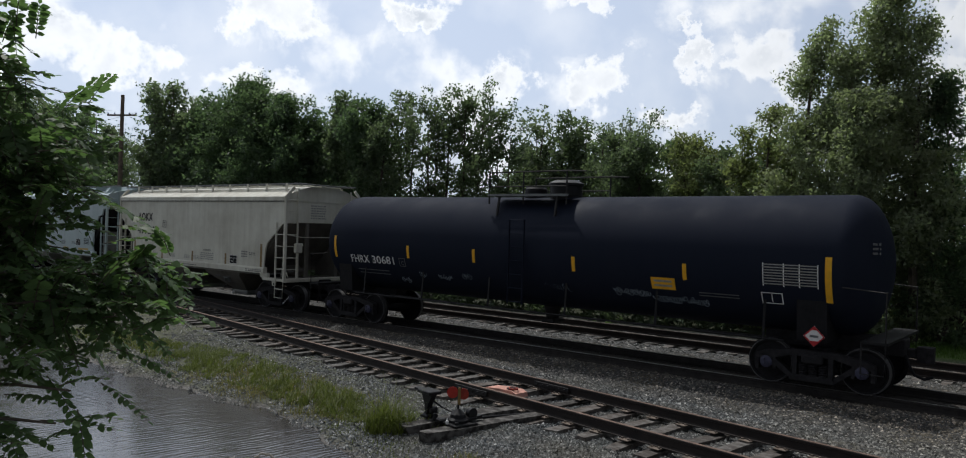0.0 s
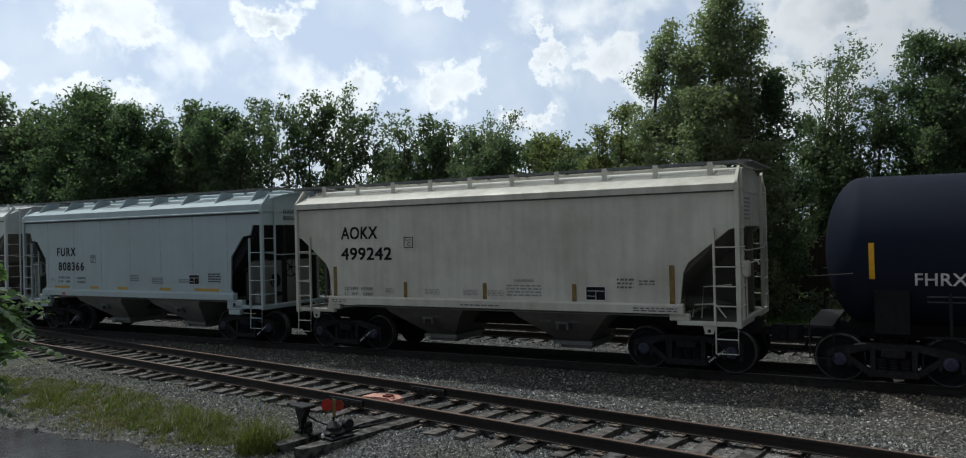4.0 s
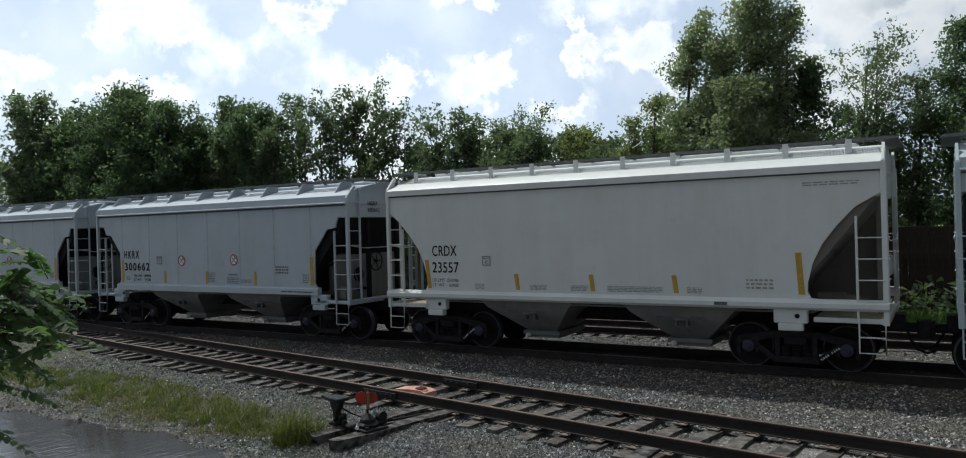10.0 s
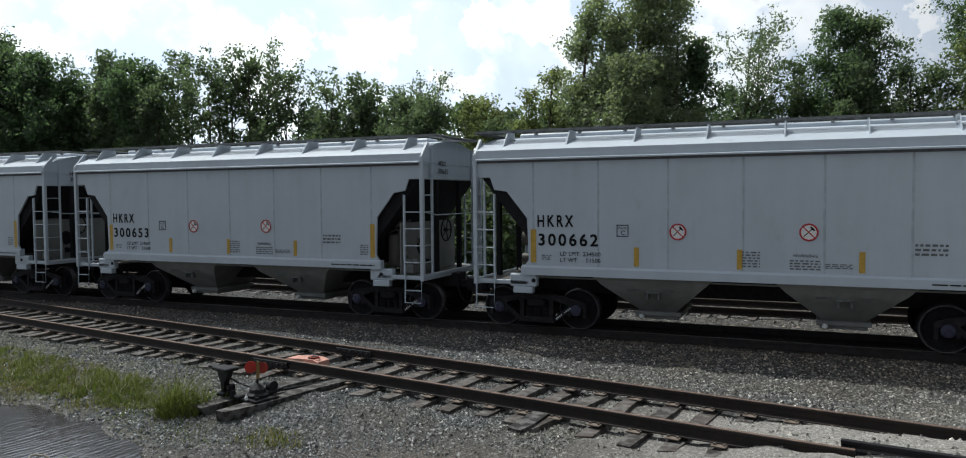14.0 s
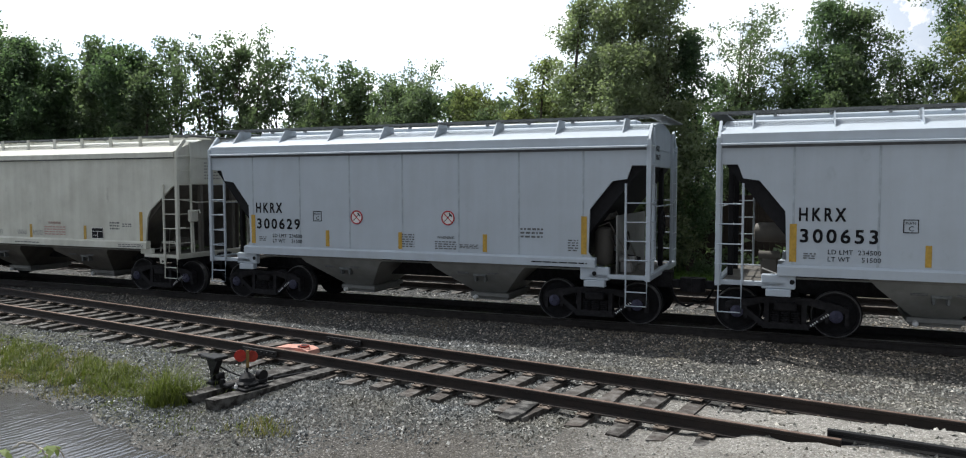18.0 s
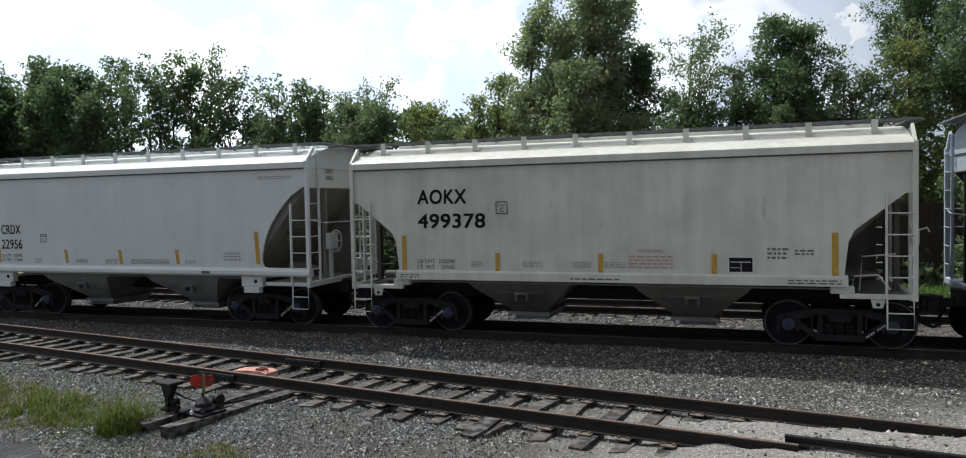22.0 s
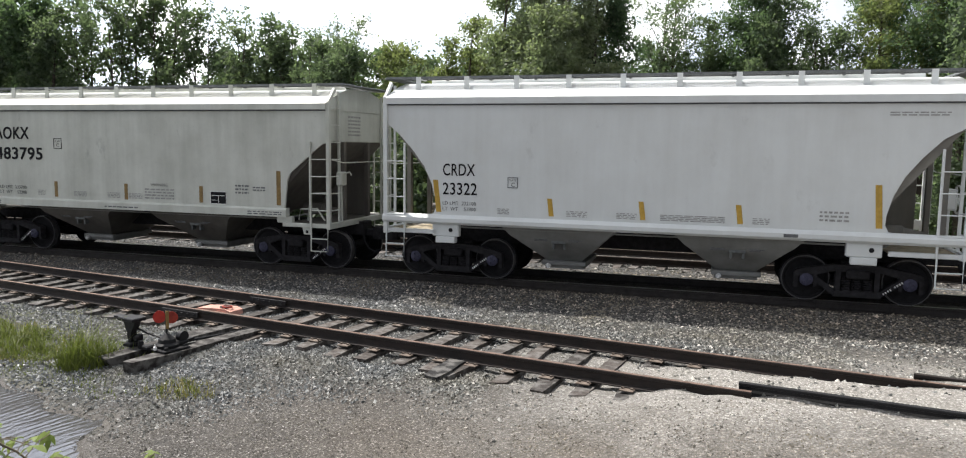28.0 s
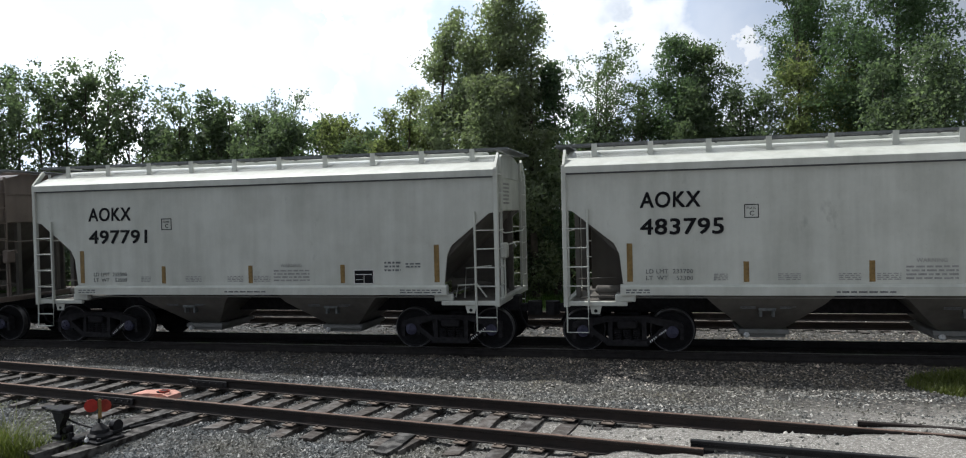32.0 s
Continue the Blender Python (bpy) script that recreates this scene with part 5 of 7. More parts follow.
def make_pole():
    x, y = polar(-64.62, 25.5)
    dist = math.hypot(x, y)
    h = 2.93 + math.tan(radians(8.3)) * dist + 0.45
    t = empty("utility_pole", pose(x, y, -0.45))
    tagged(t, "weathered wooden utility pole with crossarm and wires", "utility pole")
    part("pole", B().tube([(0, 0, -0.2), (0, 0, h * 0.5), (0.03, 0, h)], 0.19, 12, 0.12), "pole_wood", t)
    part("crossarm", B().beam((-1.0, -0.55, h - 1.42), (1.0, 0.55, h - 1.42), 0.11, 0.12), "pole_wood", t)
    for s in (-0.95, -0.5, 0.5, 0.95):
        part("insulator", B().lathe([(0, 0.02), (0.03, 0.05), (0.09, 0.055), (0.12, 0.02)], "z", 8, (s, s * 0.55, h - 1.35)), "iron_black", t)
    for s in (-0.95, 0.95):
        p = Vector((s, s * 0.55, h - 1.23))
        q = Vector((s - 26, s * 0.55 - 3, h - 0.6))
        part("wire", B().tube([p.lerp(q, k / 8) + Vector((0, 0, -1.1 * math.sin(math.pi * k / 8))) for k in range(9)], 0.012, 5), "iron_black", t)


make_ground()
make_puddle()
make_trees()
make_fence()
make_pole()

# ---- the train ----
SPEED = 4.41
WHEEL_R = 0.44
MOVING, AXLES = [], []


def wheel_part():
    prof = [(0.0, 0.10), (0.0, 0.36), (-0.02, 0.38), (-0.03, 0.435), (0.0, 0.44), (0.09, 0.445), (0.10, 0.475), (0.13, 0.475), (0.135, 0.40), (0.085, 0.36), (0.09, 0.13), (0.14, 0.11), (0.14, 0.08)]
    return B().lathe(prof, "y", 30)


def tread_part():
    return B().lathe([(-0.0335, 0.418), (-0.0335, 0.437), (0.0, 0.443), (0.085, 0.448)], "y", 30, caps=False)


def add_truck(car, x, key):
    """A three-piece truck: two side frames with springs, a bolster, two keyed wheelsets."""
    def frame_piece():
        top = [(-1.10, 0.50), (-1.10, 0.60), (-0.95, 0.66), (-0.42, 0.75), (0.42, 0.75), (0.95, 0.66), (1.10, 0.60), (1.10, 0.50), (0.78, 0.53), (0.40, 0.63), (-0.40, 0.63), (-0.78, 0.53)]
        b = B().prism(top, "y", -0.09, 0.09)
        b.prism([(-0.42, 0.16), (0.42, 0.16), (0.37, 0.27), (-0.37, 0.27)], "y", -0.13, 0.13)
        for s in (-1, 1):
            b.prism([(s * 0.36, 0.25), (s * 0.40, 0.16), (s * 0.82, 0.47), (s * 0.74, 0.54)], "y", -0.085, 0.085)
            b.prism([(s * 0.29, 0.24), (s * 0.38, 0.24), (s * 0.38, 0.68), (s * 0.29, 0.68)], "y", -0.10, 0.10)
            b.prism([(s * 1.04, 0.28), (s * 1.11, 0.28), (s * 1.11, 0.56), (s * 1.04, 0.56)], "y", -0.08, 0.08)
            b.prism([(s * 0.70, 0.32), (s * 0.76, 0.30), (s * 0.78, 0.54), (s * 0.70, 0.54)], "y", -0.08, 0.08)
        return b

    for s in (-1, 1):
        part("side_frame", cached(("side_frame", key), frame_piece, "truck_iron"), "truck_iron", car, m=pose(x, s * 1.0, 0))
        # added dark plate that stands for the shade behind the coils
        part("spring_seat", cached("spring_seat", lambda: B().box(-0.29, 0.29, -0.03, 0.03, 0.22, 0.66, 0.005), "wheel_steel"), "wheel_steel", car, m=pose(x, s * 0.93, 0))
        for dx in (-0.19, 0.0, 0.19):
            part("spring", cached("spring", lambda: spring_piece(), "truck_iron"), "truck_iron", car, m=pose(x + dx, s * 1.03, 0.24))
        for dx in (-0.889, 0.889):
            part("bearing_adapter", cached("adapter", lambda: B().box(-0.13, 0.13, -0.1, 0.1, 0.47, 0.56, 0.02), "truck_iron"), "truck_iron", car, m=pose(x + dx, s * 1.0, 0))
    if key == "h":
        part("frame_stencil", cached("frame_stencil", lambda: stencil_piece(), "letter_white"), "letter_white", car, "worn white stencil", pose(x, -1.0, 0))["kind"] = "stuff"
    part("bolster", cached("bolster", lambda: B().box(-0.2, 0.2, -1.16, 1.16, 0.5, 0.68, 0.03).box(-0.24, 0.24, -0.5, 0.5, 0.6, 0.76, 0.03), "truck_iron"), "truck_iron", car, m=pose(x, 0, 0))
    part("brake_beam", cached("brake_beam", lambda: B().beam((-0.38, -0.8, 0.36), (-0.38, 0.8, 0.36), 0.09, 0.12).beam((0.38, -0.8, 0.36), (0.38, 0.8, 0.36), 0.09, 0.12), "truck_iron"), "truck_iron", car, m=pose(x, 0, 0))
    for dx in (-0.889, 0.889):
        ws = part("wheelset", cached("axle", lambda: B().lathe([(-1.05, 0.075), (-0.9, 0.085), (-0.8, 0.10), (0.8, 0.10), (0.9, 0.085), (1.05, 0.075)], "y", 14), "wheel_steel"), "wheel_steel", car, m=pose(x + dx, 0, WHEEL_R))
        for s in (-1, 1):
            turn = pose(0, 0, 0) if s < 0 else pose(0, 0, 0, 0, 0, 180)
            part("wheel", cached("wheel", wheel_part, "wheel_steel"), "wheel_steel", ws, m=pose(0, s * 0.815, 0) @ turn)
            part("tread", cached("tread", tread_part, "wheel_tread"), "wheel_tread", ws, m=pose(0, s * 0.815, 0) @ turn)
            part("bearing_cap", cached("cap", bearing_cap, "bearing_blue"), "bearing_blue", ws, m=pose(0, s * 1.05, 0) @ turn)
        AXLES.append((ws, x + dx))


def stencil_piece():
    """Small white characters, too worn to read, up the slanting brace of a side frame."""
    b, rnd = B(), random.Random(4)
    for i in range(9):
        if i == 4:
            continue
        u = 0.12 + 0.76 * i / 8
        x, z = 0.41 + (0.80 - 0.41) * u, 0.21 + (0.51 - 0.21) * u
        b.beam((x - 0.012, -0.089, z + 0.016), (x + 0.012 * rnd.uniform(0.6, 1.2), -0.089, z - 0.016), 0.004, 0.018, (1, 0, 1))
    return b


def bearing_cap():
    b = B().lathe([(0.06, 0.115), (0.0, 0.125), (-0.05, 0.12), (-0.07, 0.09), (-0.075, 0.03)], "y", 18)
    for k in range(3):
        a = math.tau * k / 3
        b.lathe([(-0.07, 0.022), (-0.095, 0.02)], "y", 6, (0.06 * math.cos(a), 0, 0.06 * math.sin(a)))
    return b


def spring_piece():
    b = B()
    pts = [(0.075 * math.cos(k * 0.8), 0.075 * math.sin(k * 0.8), 0.26 * k / 44) for k in range(45)]
    return b.tube(pts, 0.017, 5)


def coupler_piece():
    b = B().box(-0.55, 0.0, -0.08, 0.08, 0.70, 0.88, 0.02)
    b.prism([(0.0, -0.1), (0.16, -0.16), (0.30, -0.14), (0.31, -0.04), (0.20, -0.03), (0.20, 0.06), (0.29, 0.10), (0.27, 0.17), (0.10, 0.17), (0.0, 0.1)], "z", 0.64, 0.93)
    return b


def hose_piece():
    return B().tube([(0, 0, 0.78), (0.05, -0.02, 0.60), (0.16, -0.03, 0.42), (0.32, -0.02, 0.36), (0.46, 0.0, 0.42)], 0.028, 8)


def grating_piece(x0, x1, y0, y1):
    b = B()
    n = int((x1 - x0) / 0.055)
    for i in range(n):
        x = x0 + (x1 - x0) * i / n
        b.box(x, x + 0.022, y0, y1, 0, 0.03)
    for y in (y0, (y0 + y1) / 2, y1):
        b.box(x0, x1, y - 0.008, y + 0.008, -0.012, 0.038)
    return b


# side outlines at one end: (x from the middle, z), from the eave down to the sill
STEPPED = [(5.50, 3.66), (5.50, 3.31), (5.19, 3.31), (5.09, 3.04), (4.80, 3.00), (4.34, 2.43), (4.31, 1.55), (4.40, 1.42)]
SLOPED = [(5.55, 3.66), (5.55, 2.93), (5.42, 2.90), (4.62, 2.26), (4.52, 2.05), (4.45, 1.42)]
CURVED = [(5.50, 3.77), (5.50, 3.37), (5.20, 3.12), (4.90, 2.80), (4.64, 2.46), (4.47, 2.10), (4.38, 1.75), (4.37, 1.58), (4.43, 1.46), (4.70, 1.42)]


def make_hopper(name_label, x0, kind, paint, slope, decals, rust=False, dark_mid=False):
    """A two-bay covered hopper car. Local x runs along the car, -y is the side that is seen."""
    car = empty("hopper_car", pose(x0, TRAIN_Y, 0))
    tagged(car, name_label, "freight car", "cars of the train")
    out = {"stepped": STEPPED, "sloped": SLOPED, "curved": CURVED}[kind]
    L = out[0][0]
    eave = out[0][1]
    W = 1.60
    # hull with its slope sheets and end sheets
    zt = 2.95 if kind == "sloped" else 3.30
    # the dark slope colour holds grime and the recess's shade
    part("slope_sheet", cached(("slope_sheet", kind), lambda: B().prism([(-L + 0.07, zt + 0.02), (-3.75, 1.26), (3.75, 1.26), (L - 0.07, zt + 0.02)], "y", -1.5, 1.5), slope), slope, car, "grimy slope sheet, darkened as if in shade")
    part("end_sheet", cached(("end_sheet", kind), lambda: B().box(-L + 0.03, L - 0.03, -1.53, 1.53, zt, eave + 0.15, 0.02), paint), paint, car)

    def side(sgn):
        left = [(-x, z) for x, z in out]
        right = [(x - (0.13 if kind == "curved" and i > 1 else 0.0), z) for i, (x, z) in enumerate(out)]
        poly = left + right[::-1]
        b = B().prism(poly, "y", sgn * W, sgn * (W - 0.05))
        return b

    # added plates whose dark colour replaces the shade in the end openings
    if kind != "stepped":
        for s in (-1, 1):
            part("end_bulkhead", cached(("end_bulkhead", kind, s), lambda: B().box(min(s * 3.9, s * (L - 0.25)), max(s * 3.9, s * (L - 0.25)), 1.0, 1.06, 1.1, zt, 0.01), slope), slope, car, "added dark plate for the shade inside the end opening")
    for sgn in (-1, 1):
        part("side_sheet", cached(("side_sheet", kind, sgn), lambda: side(sgn), paint), paint, car)
    if kind == "stepped":
        for i in range(7):
            part("weld_seam", cached("weld_seam", lambda: B().prism([(-0.026, -W + 0.002), (-0.014, -W - 0.004), (0.014, -W - 0.004), (0.026, -W + 0.002)], "z", 1.45, eave - 0.05), "seam_grey"), "seam_grey", car, "dusty weld seam", m=pose(-4.2 + 1.4 * i, 0, 0))
    # roof with its overhanging eave band
    prof = [(-1.58, eave), (-1.69, eave), (-1.69, eave + 0.03), (-1.63, eave + 0.05), (-1.62, eave + 0.22), (-1.44, eave + 0.30), (-1.15, eave + 0.40), (-0.75, eave + 0.50), (-0.4, eave + 0.55), (0, eave + 0.57)]
    prof = prof + [(-y, z) for y, z in prof[::-1][1:]]
    if kind != "stepped":
        prof = [(-1.58, eave), (-1.67, eave), (-1.67, eave + 0.13), (-1.63, eave + 0.16), (-1.38, eave + 0.26), (-1.0, eave + 0.40), (-0.6, eave + 0.50), (0, eave + 0.53)]
        prof = prof + [(-y, z) for y, z in prof[::-1][1:]]
    part("roof", cached(("roof", kind), lambda: B().prism(prof, "x", -L, L), paint), paint, car)
    top = prof[len(prof) // 2][1]
    # dark strip draws the eave's shadow on the side sheet
    part("roof_seam", cached(("roof_seam", kind), lambda: B().box(-L + 0.02, L - 0.02, -W - 0.02, -W + 0.01, eave - (0.05 if kind == "stepped" else 0.03), eave + 0.004), "roof_seam"), "roof_seam", car, "dark strip for the shadow below the eave")
    part("hatch", cached(("hatch", kind), lambda: B().box(-L + 0.5, L - 0.5, -0.28, 0.28, top - 0.04, top + 0.09, 0.03), paint), paint, car, "long trough hatch cover")
    for i in range(10):
        x = -L + 0.9 + (2 * L - 1.8) * i / 9
        part("hatch_clamp", cached(("hatch_clamp", kind), lambda: B().box(-0.03, 0.03, -0.34, 0.34, top + 0.05, top + 0.12, 0.01), "grating"), "grating", car, m=pose(x, 0, 0))
    # running boards on brackets
    zr = top + (0.07 if kind == "stepped" else 0.04)
    for sgn in (-1, 1):
        part("running_board", cached(("running_board", kind, sgn), lambda: grating_piece(-L - 0.22, L + 0.22, sgn * 0.95 - 0.21, sgn * 0.95 + 0.21), "grating"), "grating", car, m=pose(0, 0, zr))
        n = 8 if kind == "stepped" else 10
        for i in range(n):
            x = -L + 0.55 + (2 * L - 1.1) * i / (n - 1)
            if kind == "stepped":
                me = cached(("bracket", kind, sgn), lambda: B().prism([(sgn * 1.44, eave + 0.29), (sgn * 1.15, zr), (sgn * 0.74, zr), (sgn * 0.74, eave + 0.48)], "x", -0.012, 0.012), paint)
            else:
                me = cached(("bracket", kind, sgn), lambda: B().box(-0.055, 0.055, sgn * 1.17 - 0.012, sgn * 1.17 + 0.012, eave + 0.3, zr + 0.03).box(-0.02, 0.02, min(sgn * 1.17, sgn * 0.75), max(sgn * 1.17, sgn * 0.75), zr - 0.03, zr), paint)
            part("bracket", me, paint, car, m=pose(x, 0, 0))
    for s in (-1, 1):
        part("running_board", cached(("cross_board", kind), lambda: B().box(-0.16, 0.16, -1.15, 1.15, 0, 0.035, 0.008), "grating"), "grating", car, m=pose(s * (L + 0.10), 0, zr - 0.02))
    # side sills
    zl, zh = (1.24, 1.44)
    xs = 5.58 if kind == "curved" else out[-1][0] + 0.06
    for sgn in (-1, 1):
        if kind == "curved":
            me = cached(("side_sill", kind, sgn), lambda: B().prism([(sgn * 1.50, zl), (sgn * 1.64, zl), (sgn * 1.69, zl + 0.05), (sgn * 1.69, zl + 0.13), (sgn * 1.62, zh), (sgn * 1.50, zh)], "x", -xs, xs), paint)
        else:
            me = cached(("side_sill", kind, sgn), lambda: B().prism([(sgn * 1.50, zl), (sgn * 1.66, zl), (sgn * 1.66, zl + 0.16), (sgn * 1.60, zh), (sgn * 1.50, zh)], "x", -xs, xs), paint)
        part("side_sill", me, paint, car)
    # bolster ends with jacking pads, platforms, end sills
    floor_mat = "platform_tan" if kind == "curved" else "slope_dirty_shaded"
    tc = {"stepped": 4.32, "sloped": 4.42, "curved": 4.15}[kind]
    for s in (-1, 1):
        part("platform_floor", cached(("platform_floor", kind), lambda: B().box(-0.62, 0.5, -1.45, 1.45, 1.06, 1.10, 0.01), floor_mat), floor_mat, car, m=pose(s * (L - 0.55), 0, 0) @ pose(0, 0, 0, 0, 0, 0 if s > 0 else 180))
        part("end_sill", cached(("end_sill", kind), lambda: B().box(0.5, 0.62, -1.6, 1.6, 1.0, 1.13, 0.015).box(-0.62, 0.62, -1.6, -1.5, 1.02, 1.11, 0.01).box(-0.62, 0.62, 1.5, 1.6, 1.02, 1.11, 0.01), paint), paint, car, m=pose(s * (L - 0.55), 0, 0) @ pose(0, 0, 0, 0, 0, 0 if s > 0 else 180))
        for sgn in (-1, 1):
            me = cached(("pad", kind), lambda: B().box(-0.2, 0.2, -0.06, 0.07, 1.10, 1.25, 0.02) if kind == "sloped" else B().box(-0.3, 0.3, -0.08, 0.08, 0.98, 1.25, 0.02).box(-0.22, 0.22, -0.1, 0.06, 0.84, 0.98, 0.015), paint)
            part("jacking_pad", me, paint, car, m=pose(s * (tc + (0.12 if kind == "stepped" else 0.0)) - (0.22 if kind == "curved" and s > 0 else 0.0), sgn * 1.52, 0))
        # black discs stand in for the shade inside ring and pad holes
        for sgn in (-1, 1):
            if kind == "sloped":
                part("towing_ring", cached("towing_ring", lambda: B().prism([(-0.13, 1.06), (0.13, 1.06), (0.08, 0.86), (-0.08, 0.86)], "y", -0.012, 0.012), paint), paint, car, m=pose(s * (L - 0.55), sgn * 1.56, 0))
                part("ring_hole", cached("ring_hole", lambda: B().lathe([(-0.016, 0.035), (0.016, 0.035)], "y", 12, (0, 0, 0.92)), "black"), "black", car, m=pose(s * (L - 0.55), sgn * 1.56, 0))
            else:
                part("ring_hole", cached("pad_disc", lambda: B().lathe([(-0.006, 0.045), (0.006, 0.045)], "y", 14, (0.12, 0, 1.12)), "black"), "black", car, m=pose(s * tc - (0.22 if kind == "curved" and s > 0 else 0.0), sgn * 1.605, 0))
    part("centre_sill", cached(("centre_sill", kind), lambda: B().box(-5.75, 5.75, -0.22, 0.22, 0.72, 1.06, 0.02), "truck_iron"), "truck_iron", car)
    for s in (-1, 1):
        turn = pose(0, 0, 0, 0, 0, 0 if s > 0 else 180)
        part("coupler", cached("coupler", coupler_piece, "truck_iron"), "truck_iron", car, m=pose(s * 5.93, 0, 0) @ turn)
        part("air_hose", cached("air_hose", hose_piece, "black"), "black", car, m=pose(s * 5.78, -0.3 * s, 0) @ turn)
        # uprights and ladders at both corners of this end
        for sgn in (-1, 1):
            c = s * (L + 0.03)
            post = cached(("corner_post", kind, sgn), lambda: B().box(-0.045, 0.045, sgn * 1.60 - 0.045, sgn * 1.60 + 0.045, 1.0, eave + 0.16, 0.008).beam((0, sgn * 1.60, eave + 0.14), (0, sgn * 1.30, eave + 0.46), 0.09, 0.05, (1, 0, 0)), paint)
            part("corner_post", post, paint, car, m=pose(c, 0, 0))
            lad = part("side_ladder", cached(("side_ladder", kind, sgn), lambda: B().box(-0.02, 0.02, sgn * 1.62 - 0.03, sgn * 1.62 + 0.03, 1.04, 2.95, 0.006), paint), paint, car, m=pose(s * (L - 0.42), 0, 0))
            for z in (1.42, 1.80, 2.18, 2.56):
                part("rung", cached("rung", lambda: B().tube([(-0.24, 0, 0), (-0.22, -0.03, 0), (0.22, -0.03, 0), (0.24, 0, 0)], 0.013, 6), paint), paint, lad, m=pose(s * 0.225, sgn * 1.62, z))
            st = cached(("stirrup", sgn), lambda: B().tube([(-0.21, sgn * 1.62, 1.05), (-0.21, sgn * 1.64, 0.50), (0.21, sgn * 1.64, 0.50), (0.21, sgn * 1.62, 1.05)], 0.017, 6).tube([(-0.21, sgn * 1.64, 0.78), (0.21, sgn * 1.64, 0.78)], 0.014, 6), paint)
            part("stirrup", st, paint, car, m=pose(s * (L - 0.2), 0, 0))
            lad = part("end_ladder", cached(("end_ladder", kind, sgn), lambda: B().box(-0.03, 0.03, sgn * 1.12 - 0.02, sgn * 1.12 + 0.02, 1.04, eave + 0.42, 0.006), paint), paint, car, m=pose(c, 0, 0))
            for k in range(7):
                part("rung", cached("end_rung", lambda: B().tube([(0, -0.23, 0), (0.05, -0.21, 0), (0.05, 0.21, 0), (0, 0.23, 0)], 0.013, 6), paint), paint, lad, m=pose(0, sgn * 1.36, 1.42 + 0.38 * k) @ pose(0, 0, 0, 0, 0, 0 if s > 0 else 180))
        for sgn in (-1, 1):
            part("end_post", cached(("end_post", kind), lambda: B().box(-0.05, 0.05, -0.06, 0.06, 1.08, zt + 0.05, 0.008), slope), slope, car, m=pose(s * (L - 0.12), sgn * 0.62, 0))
        part("grab_rail", cached(("grab_rail", kind), lambda: B().tube([(0, -1.55, 2.56), (0.03, -1.0, 2.48), (0.03, 1.0, 2.48), (0, 1.55, 2.56)], 0.014, 6), paint), paint, car, m=pose(s * (L + 0.06), 0, 0) @ turn)
    # bays with their outlet gates
    for xb in (-1.76, 1.76):
        def bay():
            t = [(-1.22, -1.50, 1.27), (1.22, -1.50, 1.27), (1.22, 1.50, 1.27), (-1.22, 1.50, 1.27)]
            m = [(-1.02, -1.42, 1.06), (1.02, -1.42, 1.06), (1.02, 1.42, 1.06), (-1.02, 1.42, 1.06)]
            l = [(-0.36, -0.62, 0.45), (0.36, -0.62, 0.45), (0.36, 0.62, 0.45), (-0.36, 0.62, 0.45)]
            f = []
            for o in (0, 4):
                f += [(o + i, o + (i + 1) % 4, o + 4 + (i + 1) % 4, o + 4 + i) for i in range(4)]
            return B().add(t + m + l, f + [(3, 2, 1, 0), (8, 9, 10, 11)])
        # sloped cars' bays: the underframe's shade is put into a darker colour
        bay_mat = "slope_dirty_shaded" if kind == "sloped" else "hopper_grey"
        bay_ob = part("hopper_bay", cached(("hopper_bay", bay_mat), bay, bay_mat), bay_mat, car, m=pose(xb, 0, 0))
        part("bay_print", cached("bay_print", lambda: B().box(-0.5, -0.22, -1.395, -1.385, 0.985, 1.0).box(-0.5, -0.22, -1.365, -1.355, 0.955, 0.97).box(0.22, 0.5, -1.395, -1.385, 0.985, 1.0).box(0.22, 0.42, -1.365, -1.355, 0.955, 0.97), "letter_grey"), "letter_grey", bay_ob)["kind"] = "stuff"
        part("outlet_gate", cached("gate", lambda: B().box(-0.48, 0.48, -0.72, 0.72, 0.36, 0.46, 0.015).box(-0.42, 0.42, -0.64, 0.64, 0.29, 0.37, 0.01), "hopper_grey"), "hopper_grey", bay_ob)
        part("gate_capstan", cached("capstan", lambda: B().lathe([(-0.80, 0.035), (-0.76, 0.06), (-0.68, 0.05)], "y", 10, (-0.33, 0, 0.35)), "sign_white"), "sign_white", bay_ob)
        part("vibrator_bracket", cached("vib", lambda: B().box(-0.16, 0.16, -1.30, -1.16, 0.90, 0.96, 0.01).box(-0.14, -0.09, -1.27, -1.14, 0.78, 0.92, 0.008).box(0.09, 0.14, -1.27, -1.14, 0.78, 0.92, 0.008), "grating"), "grating", bay_ob)
    # brake gear on the platforms, mostly in colours darkened for the shaded openings
    if kind != "sloped":
        part("air_reservoir", cached("reservoir", lambda: B().lathe([(-0.45, 0.05), (-0.42, 0.17), (-0.34, 0.2), (0.34, 0.2), (0.42, 0.17), (0.45, 0.05)], "x", 16), "slope_dirty_shaded"), "slope_dirty_shaded", car, m=pose(-L + 0.98, -0.15, 1.95))
